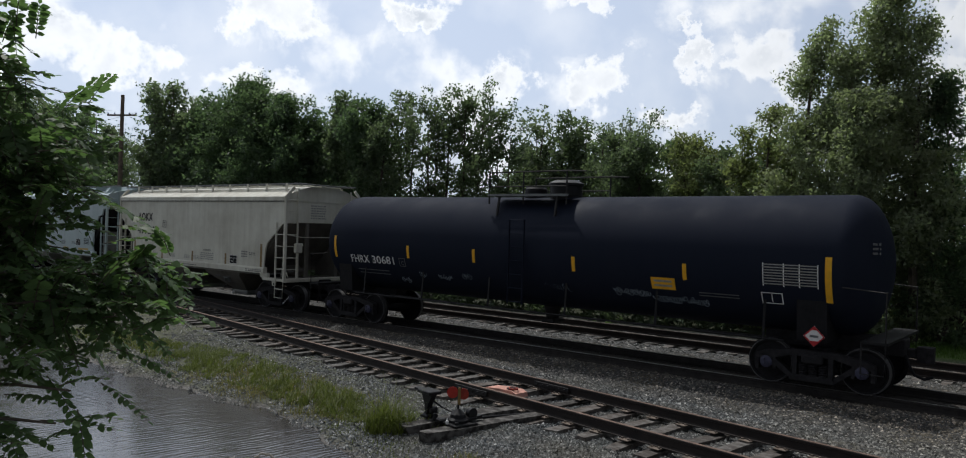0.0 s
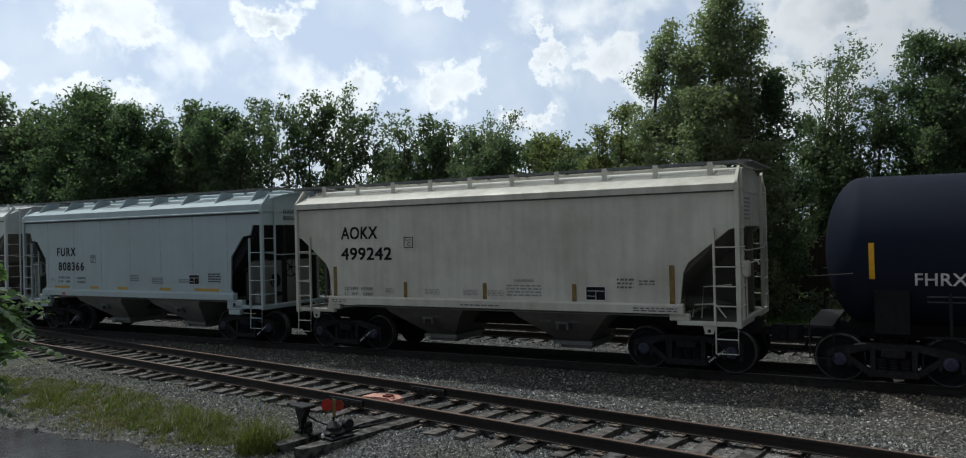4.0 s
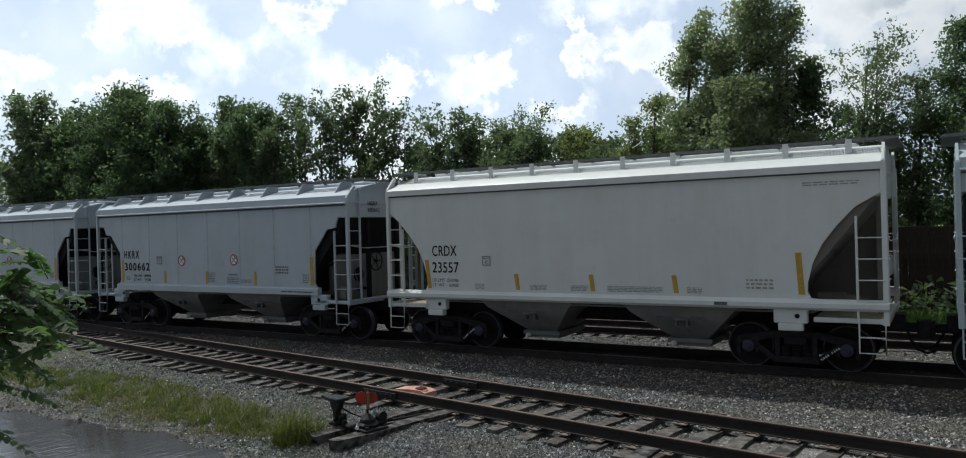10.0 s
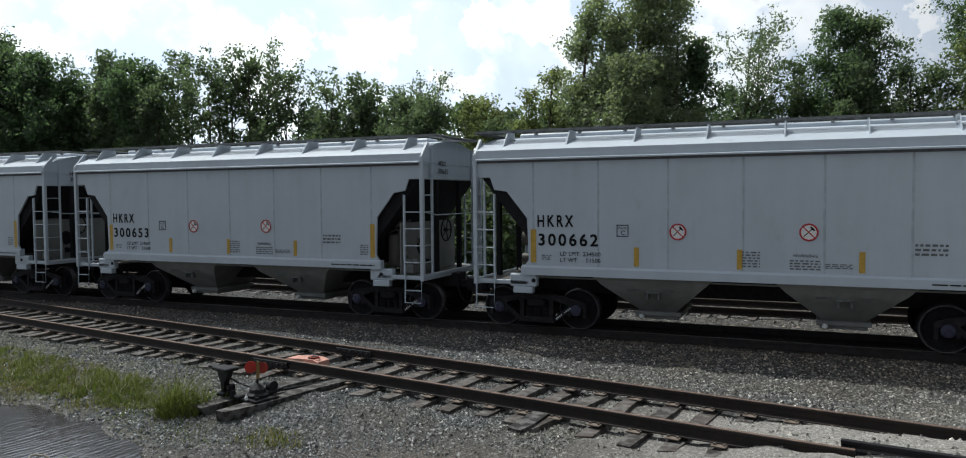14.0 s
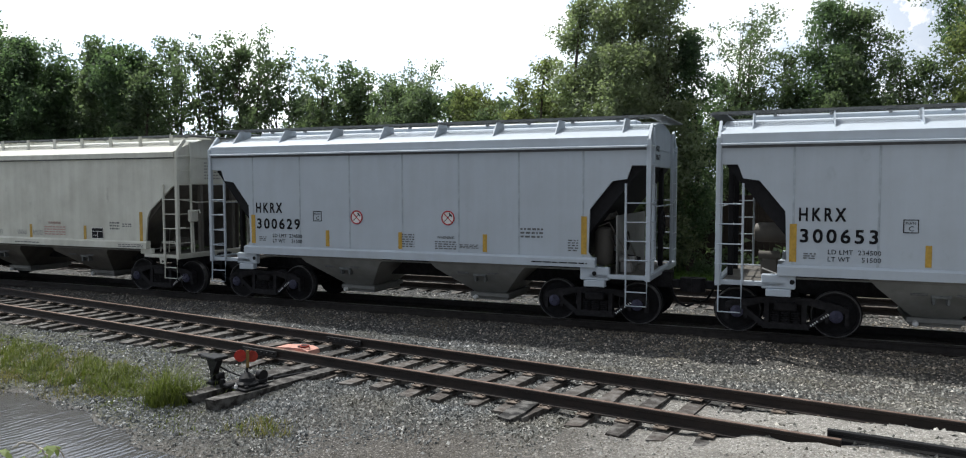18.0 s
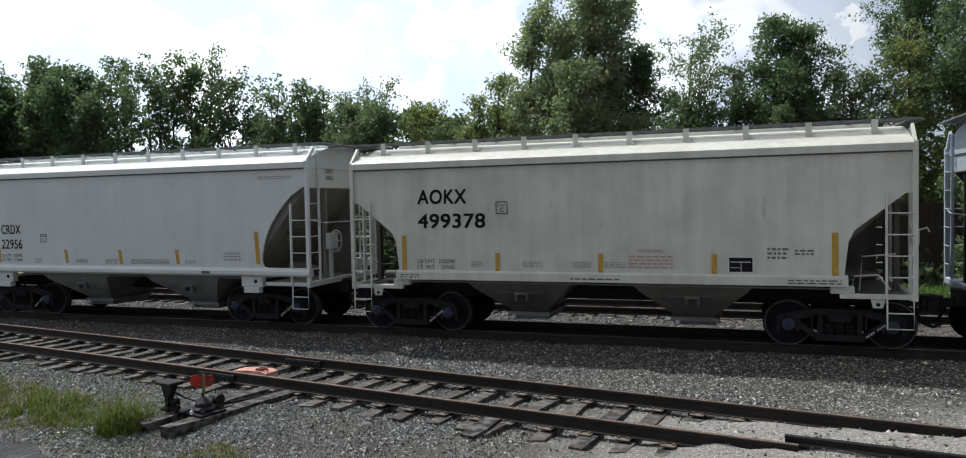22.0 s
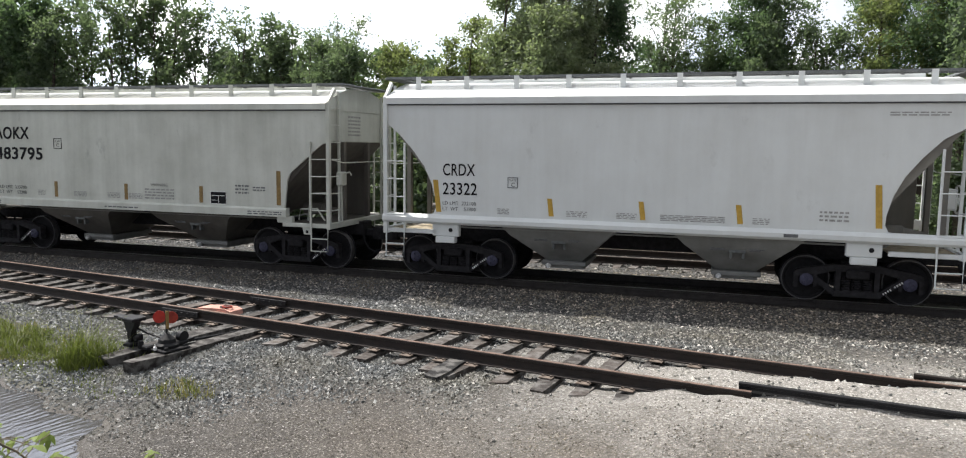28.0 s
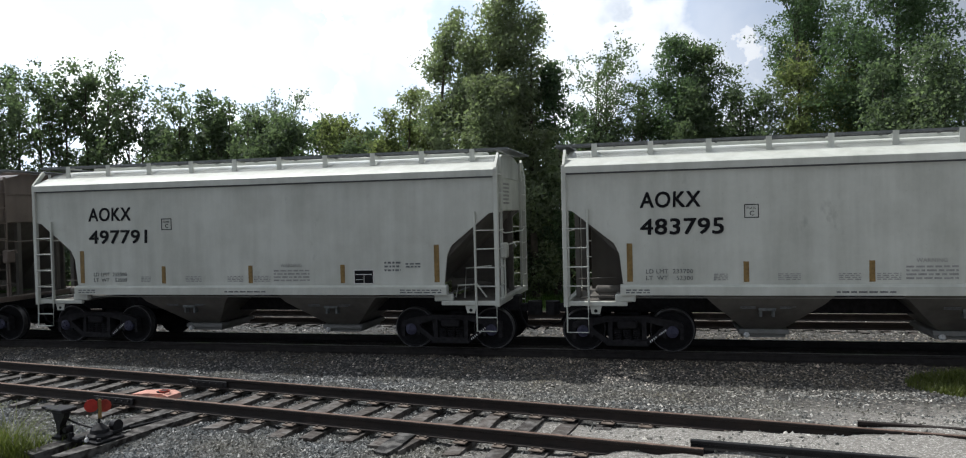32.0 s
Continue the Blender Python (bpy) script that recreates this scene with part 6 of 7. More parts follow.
        part("control_valve", cached("valve", lambda: B().box(-0.16, 0.16, -0.14, 0.14, 0, 0.34, 0.03).lathe([(-0.2, 0.09), (0.2, 0.09)], "x", 12, (0, -0.05, 0.40)), "slope_dirty_shaded"), "slope_dirty_shaded", car, m=pose(-L + 0.85, -0.45, 1.11))
    else:
        part("control_valve", cached("valve_low", lambda: B().box(-0.2, 0.2, -0.12, 0.12, 0, 0.16, 0.03).lathe([(-0.26, 0.05), (-0.22, 0.09), (0.22, 0.09), (0.26, 0.05)], "x", 12, (0, -0.05, 0.2)), slope), slope, car, m=pose(-L + 0.78, -1.1, 1.10))
        part("air_pipe", cached("floor_pipes", lambda: B().tube([(-L + 0.2, -1.3, 1.14), (-L + 0.7, -1.32, 1.2), (-L + 1.1, -1.3, 1.16)], 0.018, 6).tube([(-L + 0.15, -0.9, 1.5), (-L + 0.9, -0.9, 1.52)], 0.014, 6), slope), slope, car)
    part("brake_cylinder", cached("cylinder", lambda: B().lathe([(-0.4, 0.05), (-0.38, 0.14), (0.1, 0.14), (0.12, 0.10), (0.5, 0.03)], "x", 14), slope), slope, car, m=pose(L - 0.85, -0.45, 1.35))
    part("air_reservoir", cached("reservoir_round", lambda: B().lathe([(-0.3, 0.06), (-0.28, 0.13), (0.28, 0.13), (0.3, 0.06)], "y", 16), "slope_dirty_shaded"), "slope_dirty_shaded", car, m=pose(L - 1.0, -0.75, 2.30))
    if kind == "stepped":
        part("brake_reservoir", cached("brake_reservoir", lambda: B().lathe([(0.0, 0.06), (0.03, 0.17), (0.10, 0.21), (0.72, 0.21), (0.79, 0.17), (0.82, 0.06)], "z", 18), "slope_dirty_shaded"), "slope_dirty_shaded", car, "air reservoir darkened for the shaded opening", pose(L - 1.02, -0.92, 1.22))
        part("valve_block", cached("valve_block", lambda: B().box(-0.13, 0.13, -0.10, 0.10, 0, 0.22, 0.03).lathe([(-0.18, 0.07), (0.18, 0.07)], "x", 12, (0, 0, 0.27)), "hopper_grey"), "hopper_grey", car, m=pose(L - 0.48, -1.2, 1.12))
        for k, (dy, top) in enumerate(((-1.30, 2.15), (-1.18, 1.85), (-0.70, 2.35))):
            part("air_pipe", cached(("air_pipe", k), lambda: B().tube([(L - 0.35, dy, 1.12), (L - 0.38, dy, 1.35), (L - 0.70, dy + 0.06, top - 0.25), (L - 0.85, dy + 0.1, top), (L - 1.1, dy + 0.15, top - 0.1)], 0.016, 6), "slope_dirty_shaded"), "slope_dirty_shaded", car)
        part("brake_wheel", cached("brake_wheel", lambda: brake_wheel(), "black"), "black", car, "dark spoked hand brake wheel", pose(L + 0.14, -0.62, 2.12))
        part("end_plate", cached("end_plate", lambda: B().box(L - 0.66, L - 0.63, -1.42, 1.42, 1.09, 2.30, 0.008), "hopper_grey"), "hopper_grey", car)
        # no opening: a black disc paints the hole's dark inside
        part("hand_hole", cached("hand_hole", lambda: B().lathe([(L - 0.63, 0.21), (L - 0.626, 0.21)], "x", 20, (0, -0.45, 1.72)), "black"), "black", car, "black disc for the dark hole in the end plate")
    if kind == "sloped":
        part("brake_housing", cached("brake_box", lambda: B().box(-0.02, 0.12, -0.14, 0.14, -0.02, 0.30, 0.03).tube([(0.10, 0.0, 0.25), (0.26, 0.0, 0.30), (0.30, 0.0, 0.22)], 0.016, 6).tube([(0.05, 0.0, 0.0), (0.05, 0.02, -0.85)], 0.018, 6), paint), paint, car, "hand brake box with lever", pose(L + 0.04, -1.12, 1.98))
        part("air_pipe", cached("end_pipes", lambda: B().tube([(L - 0.95, -1.25, 1.15), (L - 0.9, -1.25, 1.4), (L - 0.5, -1.2, 1.42), (L - 0.3, -1.2, 1.15)], 0.02, 6).tube([(L - 0.8, -1.1, 1.12), (L - 0.75, -1.1, 1.75), (L - 0.2, -1.1, 1.80)], 0.018, 6), paint), paint, car)
    if kind == "curved":
        part("brake_wheel", cached("brake_wheel", lambda: brake_wheel(), paint), paint, car, "spoked hand brake wheel", pose(L + 0.12, -0.52, 2.02))
    if kind == "curved":
        part("brake_housing", cached("brake_housing", lambda: B().box(-0.1, 0.08, -0.16, 0.16, -0.2, 0.2, 0.03).box(-0.08, 0.0, -0.05, 0.05, -0.9, -0.2), paint), paint, car, m=pose(L + 0.0, -0.52, 2.02))
    part("brake_pipe", cached(("brake_pipe", kind), lambda: B().tube([(-L + 0.75, -1.05, 1.3), (-4.3, -1.45, 1.18), (4.3, -1.45, 1.18), (L - 0.8, -0.5, 1.3)], 0.02, 6), "hopper_grey"), "hopper_grey", car)
    for s in (-1, 1):
        add_truck(car, s * tc - (0.22 if kind == "curved" and s > 0 else 0.0), "h")
    if decals:
        decals(car, -W - 0.006)
    MOVING.append((car, x0))
    return car


def brake_wheel():
    b = B()
    pts = [(0, 0.26 * math.cos(math.tau * k / 20), 0.26 * math.sin(math.tau * k / 20)) for k in range(21)]
    b.tube(pts, 0.018, 6)
    for k in range(5):
        a = math.tau * k / 5
        b.tube([(0, 0, 0), (0, 0.26 * math.cos(a), 0.26 * math.sin(a))], 0.012, 5)
    b.lathe([(-0.06, 0.04), (0.03, 0.04)], "x", 10)
    return b


# ---- lettering and marks ----
def strip(car, x, z0, z1, y, mat="reflector", w=0.10, lean=0.0):
    b = B().prism([(-w / 2 - lean / 2, z0), (w / 2 - lean / 2, z0), (w / 2 + lean / 2, z1), (-w / 2 + lean / 2, z1)], "y", y, y + 0.004)
    part("reflector_strip", b, mat, car, "yellow reflector strip", pose(x, 0, 0))


def plate_c(car, x, z, y, s=0.24, mat="letter_black"):
    b = B()
    t = 0.016
    for a, c, d, e in ((-s / 2, s / 2, -s / 2, -s / 2 + t), (-s / 2, s / 2, s / 2 - t, s / 2), (-s / 2, -s / 2 + t, -s / 2, s / 2), (s / 2 - t, s / 2, -s / 2, s / 2)):
        b.box(a, c, y, y + 0.003, z + d, z + e)
    ob = part("plate_mark", b, mat, car, m=pose(x, 0, 0))
    lettering(ob, "C", -0.04, z - 0.085, 0.09, y, mat)
    lettering(ob, "PLATE", -0.085, z + 0.035, 0.04, y, mat)


def data_box(car, x, z, y, s=0.3):
    ob = part("data_panel", B().box(x - s / 2, x + s / 2, y, y + 0.003, z - s * 0.34, z + s * 0.34), "letter_black", car, "black stencilled data panel")
    b = B()
    for a, c, d, e in ((-0.5, 0.5, 0.31, 0.34), (-0.5, 0.5, -0.34, -0.31), (-0.5, -0.475, -0.34, 0.34), (0.475, 0.5, -0.34, 0.34), (0.0, 0.025, -0.30, 0.12), (-0.42, 0.40, 0.10, 0.13), (-0.42, -0.05, -0.14, -0.12)):
        b.box(x + a * s, x + c * s, y - 0.003, y, z + d * s, z + e * s)
    tagged(part("white_print", b, "sign_white", ob), kind="stuff")


def no_sign(car, x, z, y, r=0.16):
    disc = part("warning_disc", B().lathe([(y, r), (y + 0.003, r)], "y", 28, (x, 0, z)), "sign_white", car, "white disc with red ring and cross")
    pts = [(x + (r - 0.012) * math.cos(math.tau * k / 28), y - 0.002, z + (r - 0.012) * math.sin(math.tau * k / 28)) for k in range(29)]
    part("red_ring", B().tube(pts, 0.016, 4), "sign_red", disc)
    part("red_bar", B().beam((x - r * 0.66, y - 0.001, z + r * 0.66), (x + r * 0.66, y - 0.001, z - r * 0.66), 0.004, 0.022, (1, 0, 1)), "sign_red", disc)
    part("black_symbol", B().beam((x - r * 0.55, y - 0.0005, z - r * 0.5), (x + r * 0.4, y - 0.0005, z + r * 0.45), 0.003, 0.018, (1, 0, -1)).beam((x + r * 0.18, y - 0.0005, z + r * 0.62), (x + r * 0.62, y - 0.0005, z + r * 0.18), 0.003, 0.032, (1, 0, 1)), "letter_black", disc)


def decals_hkrx(number):
    def put(car, y):
        lettering(car, "HKRX", -4.12, 2.26, 0.24, y, "letter_black", 0.78, spacing=1.4, bold=0.020)
        lettering(car, number, -4.10, 1.87, 0.24, y, "letter_black", 1.28, spacing=1.3, bold=0.020)
        lettering(car, "LD LMT  234500", -3.62, 1.66, 0.085, y, "letter_black", 0.86)
        lettering(car, "LT WT     51500", -3.62, 1.53, 0.085, y, "letter_black", 0.86)
        plate_c(car, -2.30, 2.19, y)
        no_sign(car, -1.21, 2.18, y)
        no_sign(car, 1.14, 2.20, y)
        for x in (-2.02, -0.06, 2.02):
            strip(car, x, 1.48, 1.86, y)
        strip(car, -4.20, 1.50, 2.20, y, w=0.12)
        strip(car, 4.22, 1.50, 2.28, y, w=0.12)
        lettering(car, "WARNING", 0.87, 1.74, 0.06, y, "letter_grey", 0.42)
        bar_lines(car, 0.82, 1.50, 0.52, 0.2, 4, y, "letter_grey")
        bar_lines(car, -0.02, 1.52, 0.32, 0.32, 6, y, "letter_grey")
        bar_lines(car, -4.02, 1.56, 0.22, 0.12, 3, y, "letter_grey")
        bar_lines(car, 1.42, 1.54, 0.45, 0.1, 3, y, "letter_grey")
        bar_lines(car, 2.84, 1.80, 0.5, 0.24, 3, y, "letter_grey")
        bar_lines(car, 3.88, 1.55, 0.22, 0.26, 5, y, "letter_grey")
        bar_lines(car, 3.1, 1.30, 1.2, 0.05, 1, y - 0.06, "letter_black")
        end_lettering(car, "HKRX", 5.505, -0.75, 3.62, 0.12, "letter_black", 0.42)
        end_lettering(car, number, 5.505, -0.75, 3.44, 0.12, "letter_black", 0.5)
    return put


def decals_furx(car, y):
    lettering(car, "FURX", -3.70, 2.52, 0.26, y, "letter_black", 0.98, spacing=1.3, bold=0.018)
    lettering(car, "808366", -3.62, 2.05, 0.26, y, "letter_black", 1.34, spacing=1.2, bold=0.018)
    lettering(car, "LD LMT 233500", -3.64, 1.78, 0.07, y, "letter_grey", 0.62)
    lettering(car, "LT WT     52500", -3.64, 1.65, 0.07, y, "letter_grey", 0.62)
    lettering(car, "106200 KG", -2.66, 1.77, 0.07, y, "letter_grey", 0.45)
    lettering(car, "23800 KG", -2.64, 1.64, 0.07, y, "letter_grey", 0.45)
    plate_c(car, -1.80, 2.42, y)
    for x, w in ((-3.45, 0.8), (-1.76, 0.42), (-0.36, 0.5), (1.58, 0.5), (3.35, 1.0)):
        part("reflector_strip", B().box(x - w / 2, x + w / 2, y, y + 0.004, 1.47, 1.55), "reflector", car, "orange reflector strip")
    data_box(car, 2.84, 1.80, y, 0.42)
    bar_lines(car, 0.0, 1.72, 0.4, 0.22, 4, y, "letter_grey")
    bar_lines(car, 1.0, 1.66, 0.5, 0.2, 4, y, "letter_grey")
    bar_lines(car, 2.2, 1.7, 0.5, 0.12, 3, y, "letter_grey")
    bar_lines(car, 3.42, 1.72, 0.5, 0.28, 4, y, "letter_black")
    bar_lines(car, -4.05, 1.68, 0.24, 0.12, 4, y, "letter_faint")
    part("red_mark", B().box(-3.35, -3.20, y - 0.062, y - 0.058, 1.27, 1.33), "sign_red", car)
    end_lettering(car, "FURX", 5.505, -0.75, 3.62, 0.12, "letter_black", 0.42)
    end_lettering(car, "808366", 5.505, -0.75, 3.44, 0.12, "letter_black", 0.5)


def decals_crdx(number, ld, lt):
    def put(car, y):
        lettering(car, "CRDX", -4.22, 2.28, 0.25, y, "letter_black", 0.71, bold=0.006)
        lettering(car, number, -4.22, 1.88, 0.25, y, "letter_black", 0.76, bold=0.006)
        lettering(car, "LD LMT  " + ld, -4.22, 1.66, 0.075, y, "letter_grey", 0.74)
        lettering(car, "LT  WT    " + lt, -4.22, 1.54, 0.075, y, "letter_grey", 0.74)
        plate_c(car, -2.68, 2.16, y, 0.22, "letter_grey")
        for x in (-1.88, -0.05, 1.76):
            strip(car, x, 1.50, 1.86, y, lean=-0.045)
        strip(car, -4.34, 1.50, 2.18, y, w=0.11, lean=-0.08)
        strip(car, 4.12, 1.52, 2.30, y, w=0.11, lean=-0.05)
        for x, w in ((-3.0, 0.25), (-1.55, 0.42), (-0.55, 0.4), (0.3, 1.2), (2.0, 0.3)):
            bar_lines(car, x, 1.50, w, 0.13, 4, y, "letter_faint")
        bar_lines(car, 3.15, 1.60, 0.5, 0.22, 3, y, "letter_faint")
        bar_lines(car, 4.2, 3.52, 0.95, 0.09, 2, y, "letter_faint")
        end_lettering(car, "CRDX", 5.505, -0.75, 3.66, 0.10, "letter_grey", 0.36)
        end_lettering(car, number, 5.505, -0.75, 3.50, 0.10, "letter_grey", 0.36)
        part("number_plate", B().box(2.55, 2.8, -1.70, -1.692, 1.30, 1.36), "letter_grey", car)
    return put


def decals_aokx(number, ld, lt, mark="reflector_old", warn="letter_faint", dz=0.0, dx=0.0):
    def put(car, y):
        lettering(car, "AOKX", -4.10 + dx, 2.94 + dz, 0.30, y, "letter_black", 1.14, slant=0.05, spacing=1.08, bold=0.018)
        lettering(car, number, -4.11 + dx, 2.42 + dz, 0.30, y, "letter_black", 1.56, slant=0.03, bold=0.018)
        lettering(car, "LD LMT  " + ld, -4.02, 1.66 + dz, 0.085, y, "letter_grey", 0.88)
        lettering(car, "LT  WT    " + lt, -4.02, 1.53 + dz, 0.085, y, "letter_grey", 0.88)
        plate_c(car, -2.05, 2.83 + dz, y, 0.26)
        for x in (-2.16, 0.02, 2.20):
            strip(car, x, 1.49 + dz, 1.88 + dz, y, mat=mark)
        strip(car, -4.32, 1.50 + dz, 2.25 + dz, y, mat=mark, w=0.11)
        strip(car, 4.30, 1.50 + dz, 2.28 + dz, y, mat=mark, w=0.11)
        data_box(car, 2.68, 1.62, y, 0.44)
        lettering(car, "WARNING", 0.75, 1.84, 0.075, y, warn, 0.5)
        bar_lines(car, 0.58, 1.52, 0.85, 0.28, 4, y, warn)
        for x, w in ((-1.6, 0.4), (-0.55, 0.38), (0.1, 0.4), (-2.75, 0.25)):
            bar_lines(car, x, 1.52, w, 0.14, 4, y, "letter_faint")
        bar_lines(car, 3.15, 1.72, 0.36, 0.24, 3, y, "letter_grey")
        bar_lines(car, 3.62, 1.80, 0.34, 0.12, 2, y, "letter_grey")
        bar_lines(car, -0.6, 1.28, 1.0, 0.06, 1, y - 0.056, "letter_grey")
        bar_lines(car, -4.4, 1.27, 0.45, 0.10, 2, y - 0.056, "letter_grey")
        bar_lines(car, 3.5, 1.27, 0.9, 0.10, 2, y - 0.056, "letter_grey")
        ob = bar_lines(car, 0, 0, 0.62, 0.5, 6, 0, "letter_faint")
        ob.matrix_basis = pose(5.528, -0.55, 3.08, 0, 0, 90)
    return put


# ---- tank car ----
def make_tank(x0):
    car = empty("tank_car", pose(x0, TRAIN_Y, 0))
    tagged(car, "matt black tank car with chalk scrawls and yellow strips", "freight car", "cars of the train")
    R, Z, H = 1.42, 2.42, 7.26
    prof = []
    for k in range(13):
        a = math.pi / 2 * k / 12
        prof.append((-H - 0.70 * math.cos(a), max(0.02, R * math.sin(a))))
    mid = [(-H + 2 * H * k / 10, R) for k in range(1, 10)]
    prof = prof + mid + [(-s, r) for s, r in prof[::-1]]

    def shell():
        b = B().lathe(prof, "x", 72)
        # the two halves of the barrel fall slightly towards the middle
        b.v = [(x, y, z + Z + 0.035 * abs(x) / H - 0.02) for x, y, z in b.v]
        return b

    part("tank_shell", shell(), "tank_black", car)

    def on(z, lift=0.006):
        return -math.sqrt(max(0.0, (R + lift) ** 2 - (z - Z) ** 2))

    def curved_patch(x, w, z0, z1, lift=0.006, n=8):
        b = B()
        zs = [z0 + (z1 - z0) * i / n for i in range(n + 1)]
        v = [(xx, on(z, lift), z + 0.0) for z in zs for xx in (x - w / 2, x + w / 2)]
        v += [(xx, on(z, lift) + 0.03, z) for z in zs for xx in (x - w / 2, x + w / 2)]
        k = 2 * (n + 1)
        f = [(2 * i, 2 * i + 1, 2 * i + 3, 2 * i + 2) for i in range(n)]
        f += [(k + 2 * i + 2, k + 2 * i + 3, k + 2 * i + 1, k + 2 * i) for i in range(n)]
        f += [(0, k, k + 1, 1), (2 * n, 2 * n + 1, k + 2 * n + 1, k + 2 * n)]
        f += [(2 * i, 2 * i + 2, k + 2 * i + 2, k + 2 * i) for i in range(n)] + [(2 * i + 1, k + 2 * i + 1, k + 2 * i + 3, 2 * i + 3) for i in range(n)]
        return b.add(v, f)

    for x, z0, z1, w in ((-7.10, 1.95, 2.60, 0.09), (-4.0, 2.05, 2.40, 0.09), (-1.6, 2.05, 2.40, 0.09), (1.46, 2.00, 2.35, 0.09), (4.24, 1.98, 2.33, 0.09), (7.13, 1.72, 2.60, 0.12)):
        part("reflector_strip", curved_patch(x, w, z0, z1), "reflector_bright", car, "yellow reflector strip")
    part("warning_panel", curved_patch(3.72, 0.56, 1.74, 2.0), "reflector_bright", car, "yellow warning panel")
    for z in (1.90, 1.80):
        part("small_print", curved_patch(3.72, 0.42, z, z + 0.045, 0.010, 2), "letter_faint", car)
    # white stencilled lettering, laid on the curve row by row
    def curved_text(body, x, z, h, w, mat="letter_white"):
        me = text_mesh(body, h / 0.7, mat, 1.05).copy()
        xs = [v.co.x for v in me.vertices]
        k = w / (max(xs) - min(xs))
        for v in me.vertices:
            zz = z + v.co.y
            lift = 0.006 + (0.002 if v.co.z > 0 else 0)
            v.co = (x + v.co.x * k, on(zz, lift), zz)
        part("lettering", me, mat, car)["kind"] = "stuff"
    curved_text("FHRX", -6.45, 1.84, 0.22, 0.79)
    curved_text("30681", -5.53, 1.84, 0.22, 0.90)
    for a, b_, c, d in ((-0.12, 0.12, 1.80, 1.815), (-0.12, 0.12, 2.025, 2.04), (-0.12, -0.105, 1.80, 2.04), (0.105, 0.12, 1.80, 2.04)):
        part("plate_mark", curved_patch(-4.28 + (a + b_) / 2, b_ - a, c, d, 0.007, 2), "letter_grey", car)
    curved_text("C", -4.33, 1.85, 0.1, 0.1, "letter_grey")
    for z in (1.62, 1.52):
        part("small_print", curved_patch(-5.6, 1.3, z, z + 0.025, 0.007, 1), "letter_grey", car)
    # chalk scrawls
    rnd = random.Random(9)
    for x, z, w in ((-4.55, 1.42, 0.35), (-3.7, 1.62, 0.2), (-3.0, 1.58, 0.5), (-2.1, 1.68, 0.28), (0.55, 1.58, 0.7), (2.45, 1.62, 0.9), (3.4, 1.52, 0.8), (4.2, 1.52, 0.5)):
        # looped handwriting
        n, pts, zz, rad = int(w * 110), [], z, 0.05
        for i in range(n):
            if i % 7 == 0:
                rad, zz = rnd.uniform(0.025, 0.085), z + rnd.uniform(-0.03, 0.03)
            a = i * 0.9
            q = zz + rad * math.sin(a)
            pts.append((x + w * i / n + 0.7 * rad * math.cos(a), on(q, 0.004), q))
        part("chalk_scrawl", B().tube(pts, 0.006, 4), "chalk", car, "pale chalk scrawl")
    # white data block of bars
    for i in range(8):
        z = 2.40 - i * 0.055
        part("small_print", curved_patch(6.42, 1.05, z, z + 0.022, 0.007, 1), "letter_faint", car)
    for x in (5.9, 6.3, 6.6, 6.94):
        part("white_frame", curved_patch(x, 0.018, 1.98, 2.44, 0.008, 3), "letter_white", car)
    for x, w, z0, z1 in ((6.05, 0.42, 1.83, 1.845), (6.05, 0.42, 1.62, 1.635), (5.85, 0.016, 1.62, 1.845), (6.25, 0.016, 1.62, 1.845), (6.05, 0.012, 1.64, 1.82)):
        part("white_frame", curved_patch(x, w, z0, z1, 0.007, 2), "letter_white", car)
    for z in (1.72, 1.66):
        part("small_print", curved_patch(4.95, 0.85, z, z + 0.02, 0.007, 1), "letter_grey", car)
    # diamond placard on its holder
    ob = part("placard", B().prism([(0, -0.2), (0.2, 0), (0, 0.2), (-0.2, 0)], "y", -1.24, -1.23), "sign_white", car, "white and red hazard diamond placard", pose(6.86, 0, 1.06))
    part("red_field", B().prism([(-0.07, 0.12), (0.07, 0.12), (0, 0.18)], "y", -1.246, -1.241).prism([(-0.1, -0.09), (0, -0.18), (0.1, -0.09)], "y", -1.246, -1.241), "sign_red", ob)
    for k in range(4):
        a, b_ = math.tau * k / 4, math.tau * (k + 1) / 4
        part("red_border", B().beam((0.185 * math.cos(a), -1.243, 0.185 * math.sin(a)), (0.185 * math.cos(b_), -1.243, 0.185 * math.sin(b_)), 0.004, 0.025), "sign_red", ob)
    part("placard_bars", B().box(-0.08, 0.08, -1.245, -1.241, -0.022, 0.022), "letter_grey", ob)
    # platform with rails round the fittings on top
    px = -0.2
    part("top_platform", B().box(px - 1.2, px + 1.2, -1.05, -0.45, -0.02, 0.02), "stand_black", car, m=pose(0, 0, 3.84))
    part("top_platform", B().box(px - 1.2, px + 1.2, 0.45, 1.05, -0.02, 0.02), "stand_black", car, m=pose(0, 0, 3.84))
    part("platform_edge", B().box(px - 1.25, px + 1.25, -1.08, -1.05, 3.80, 3.86), "grating", car)
    for s in (-1, 1):
        for x in (px - 1.2, px - 0.1, px + 1.2):
            part("railing_post", B().tube([(x, s * 1.06, 3.60), (x, s * 1.06, 4.42)], 0.022, 6), "iron_black", car)
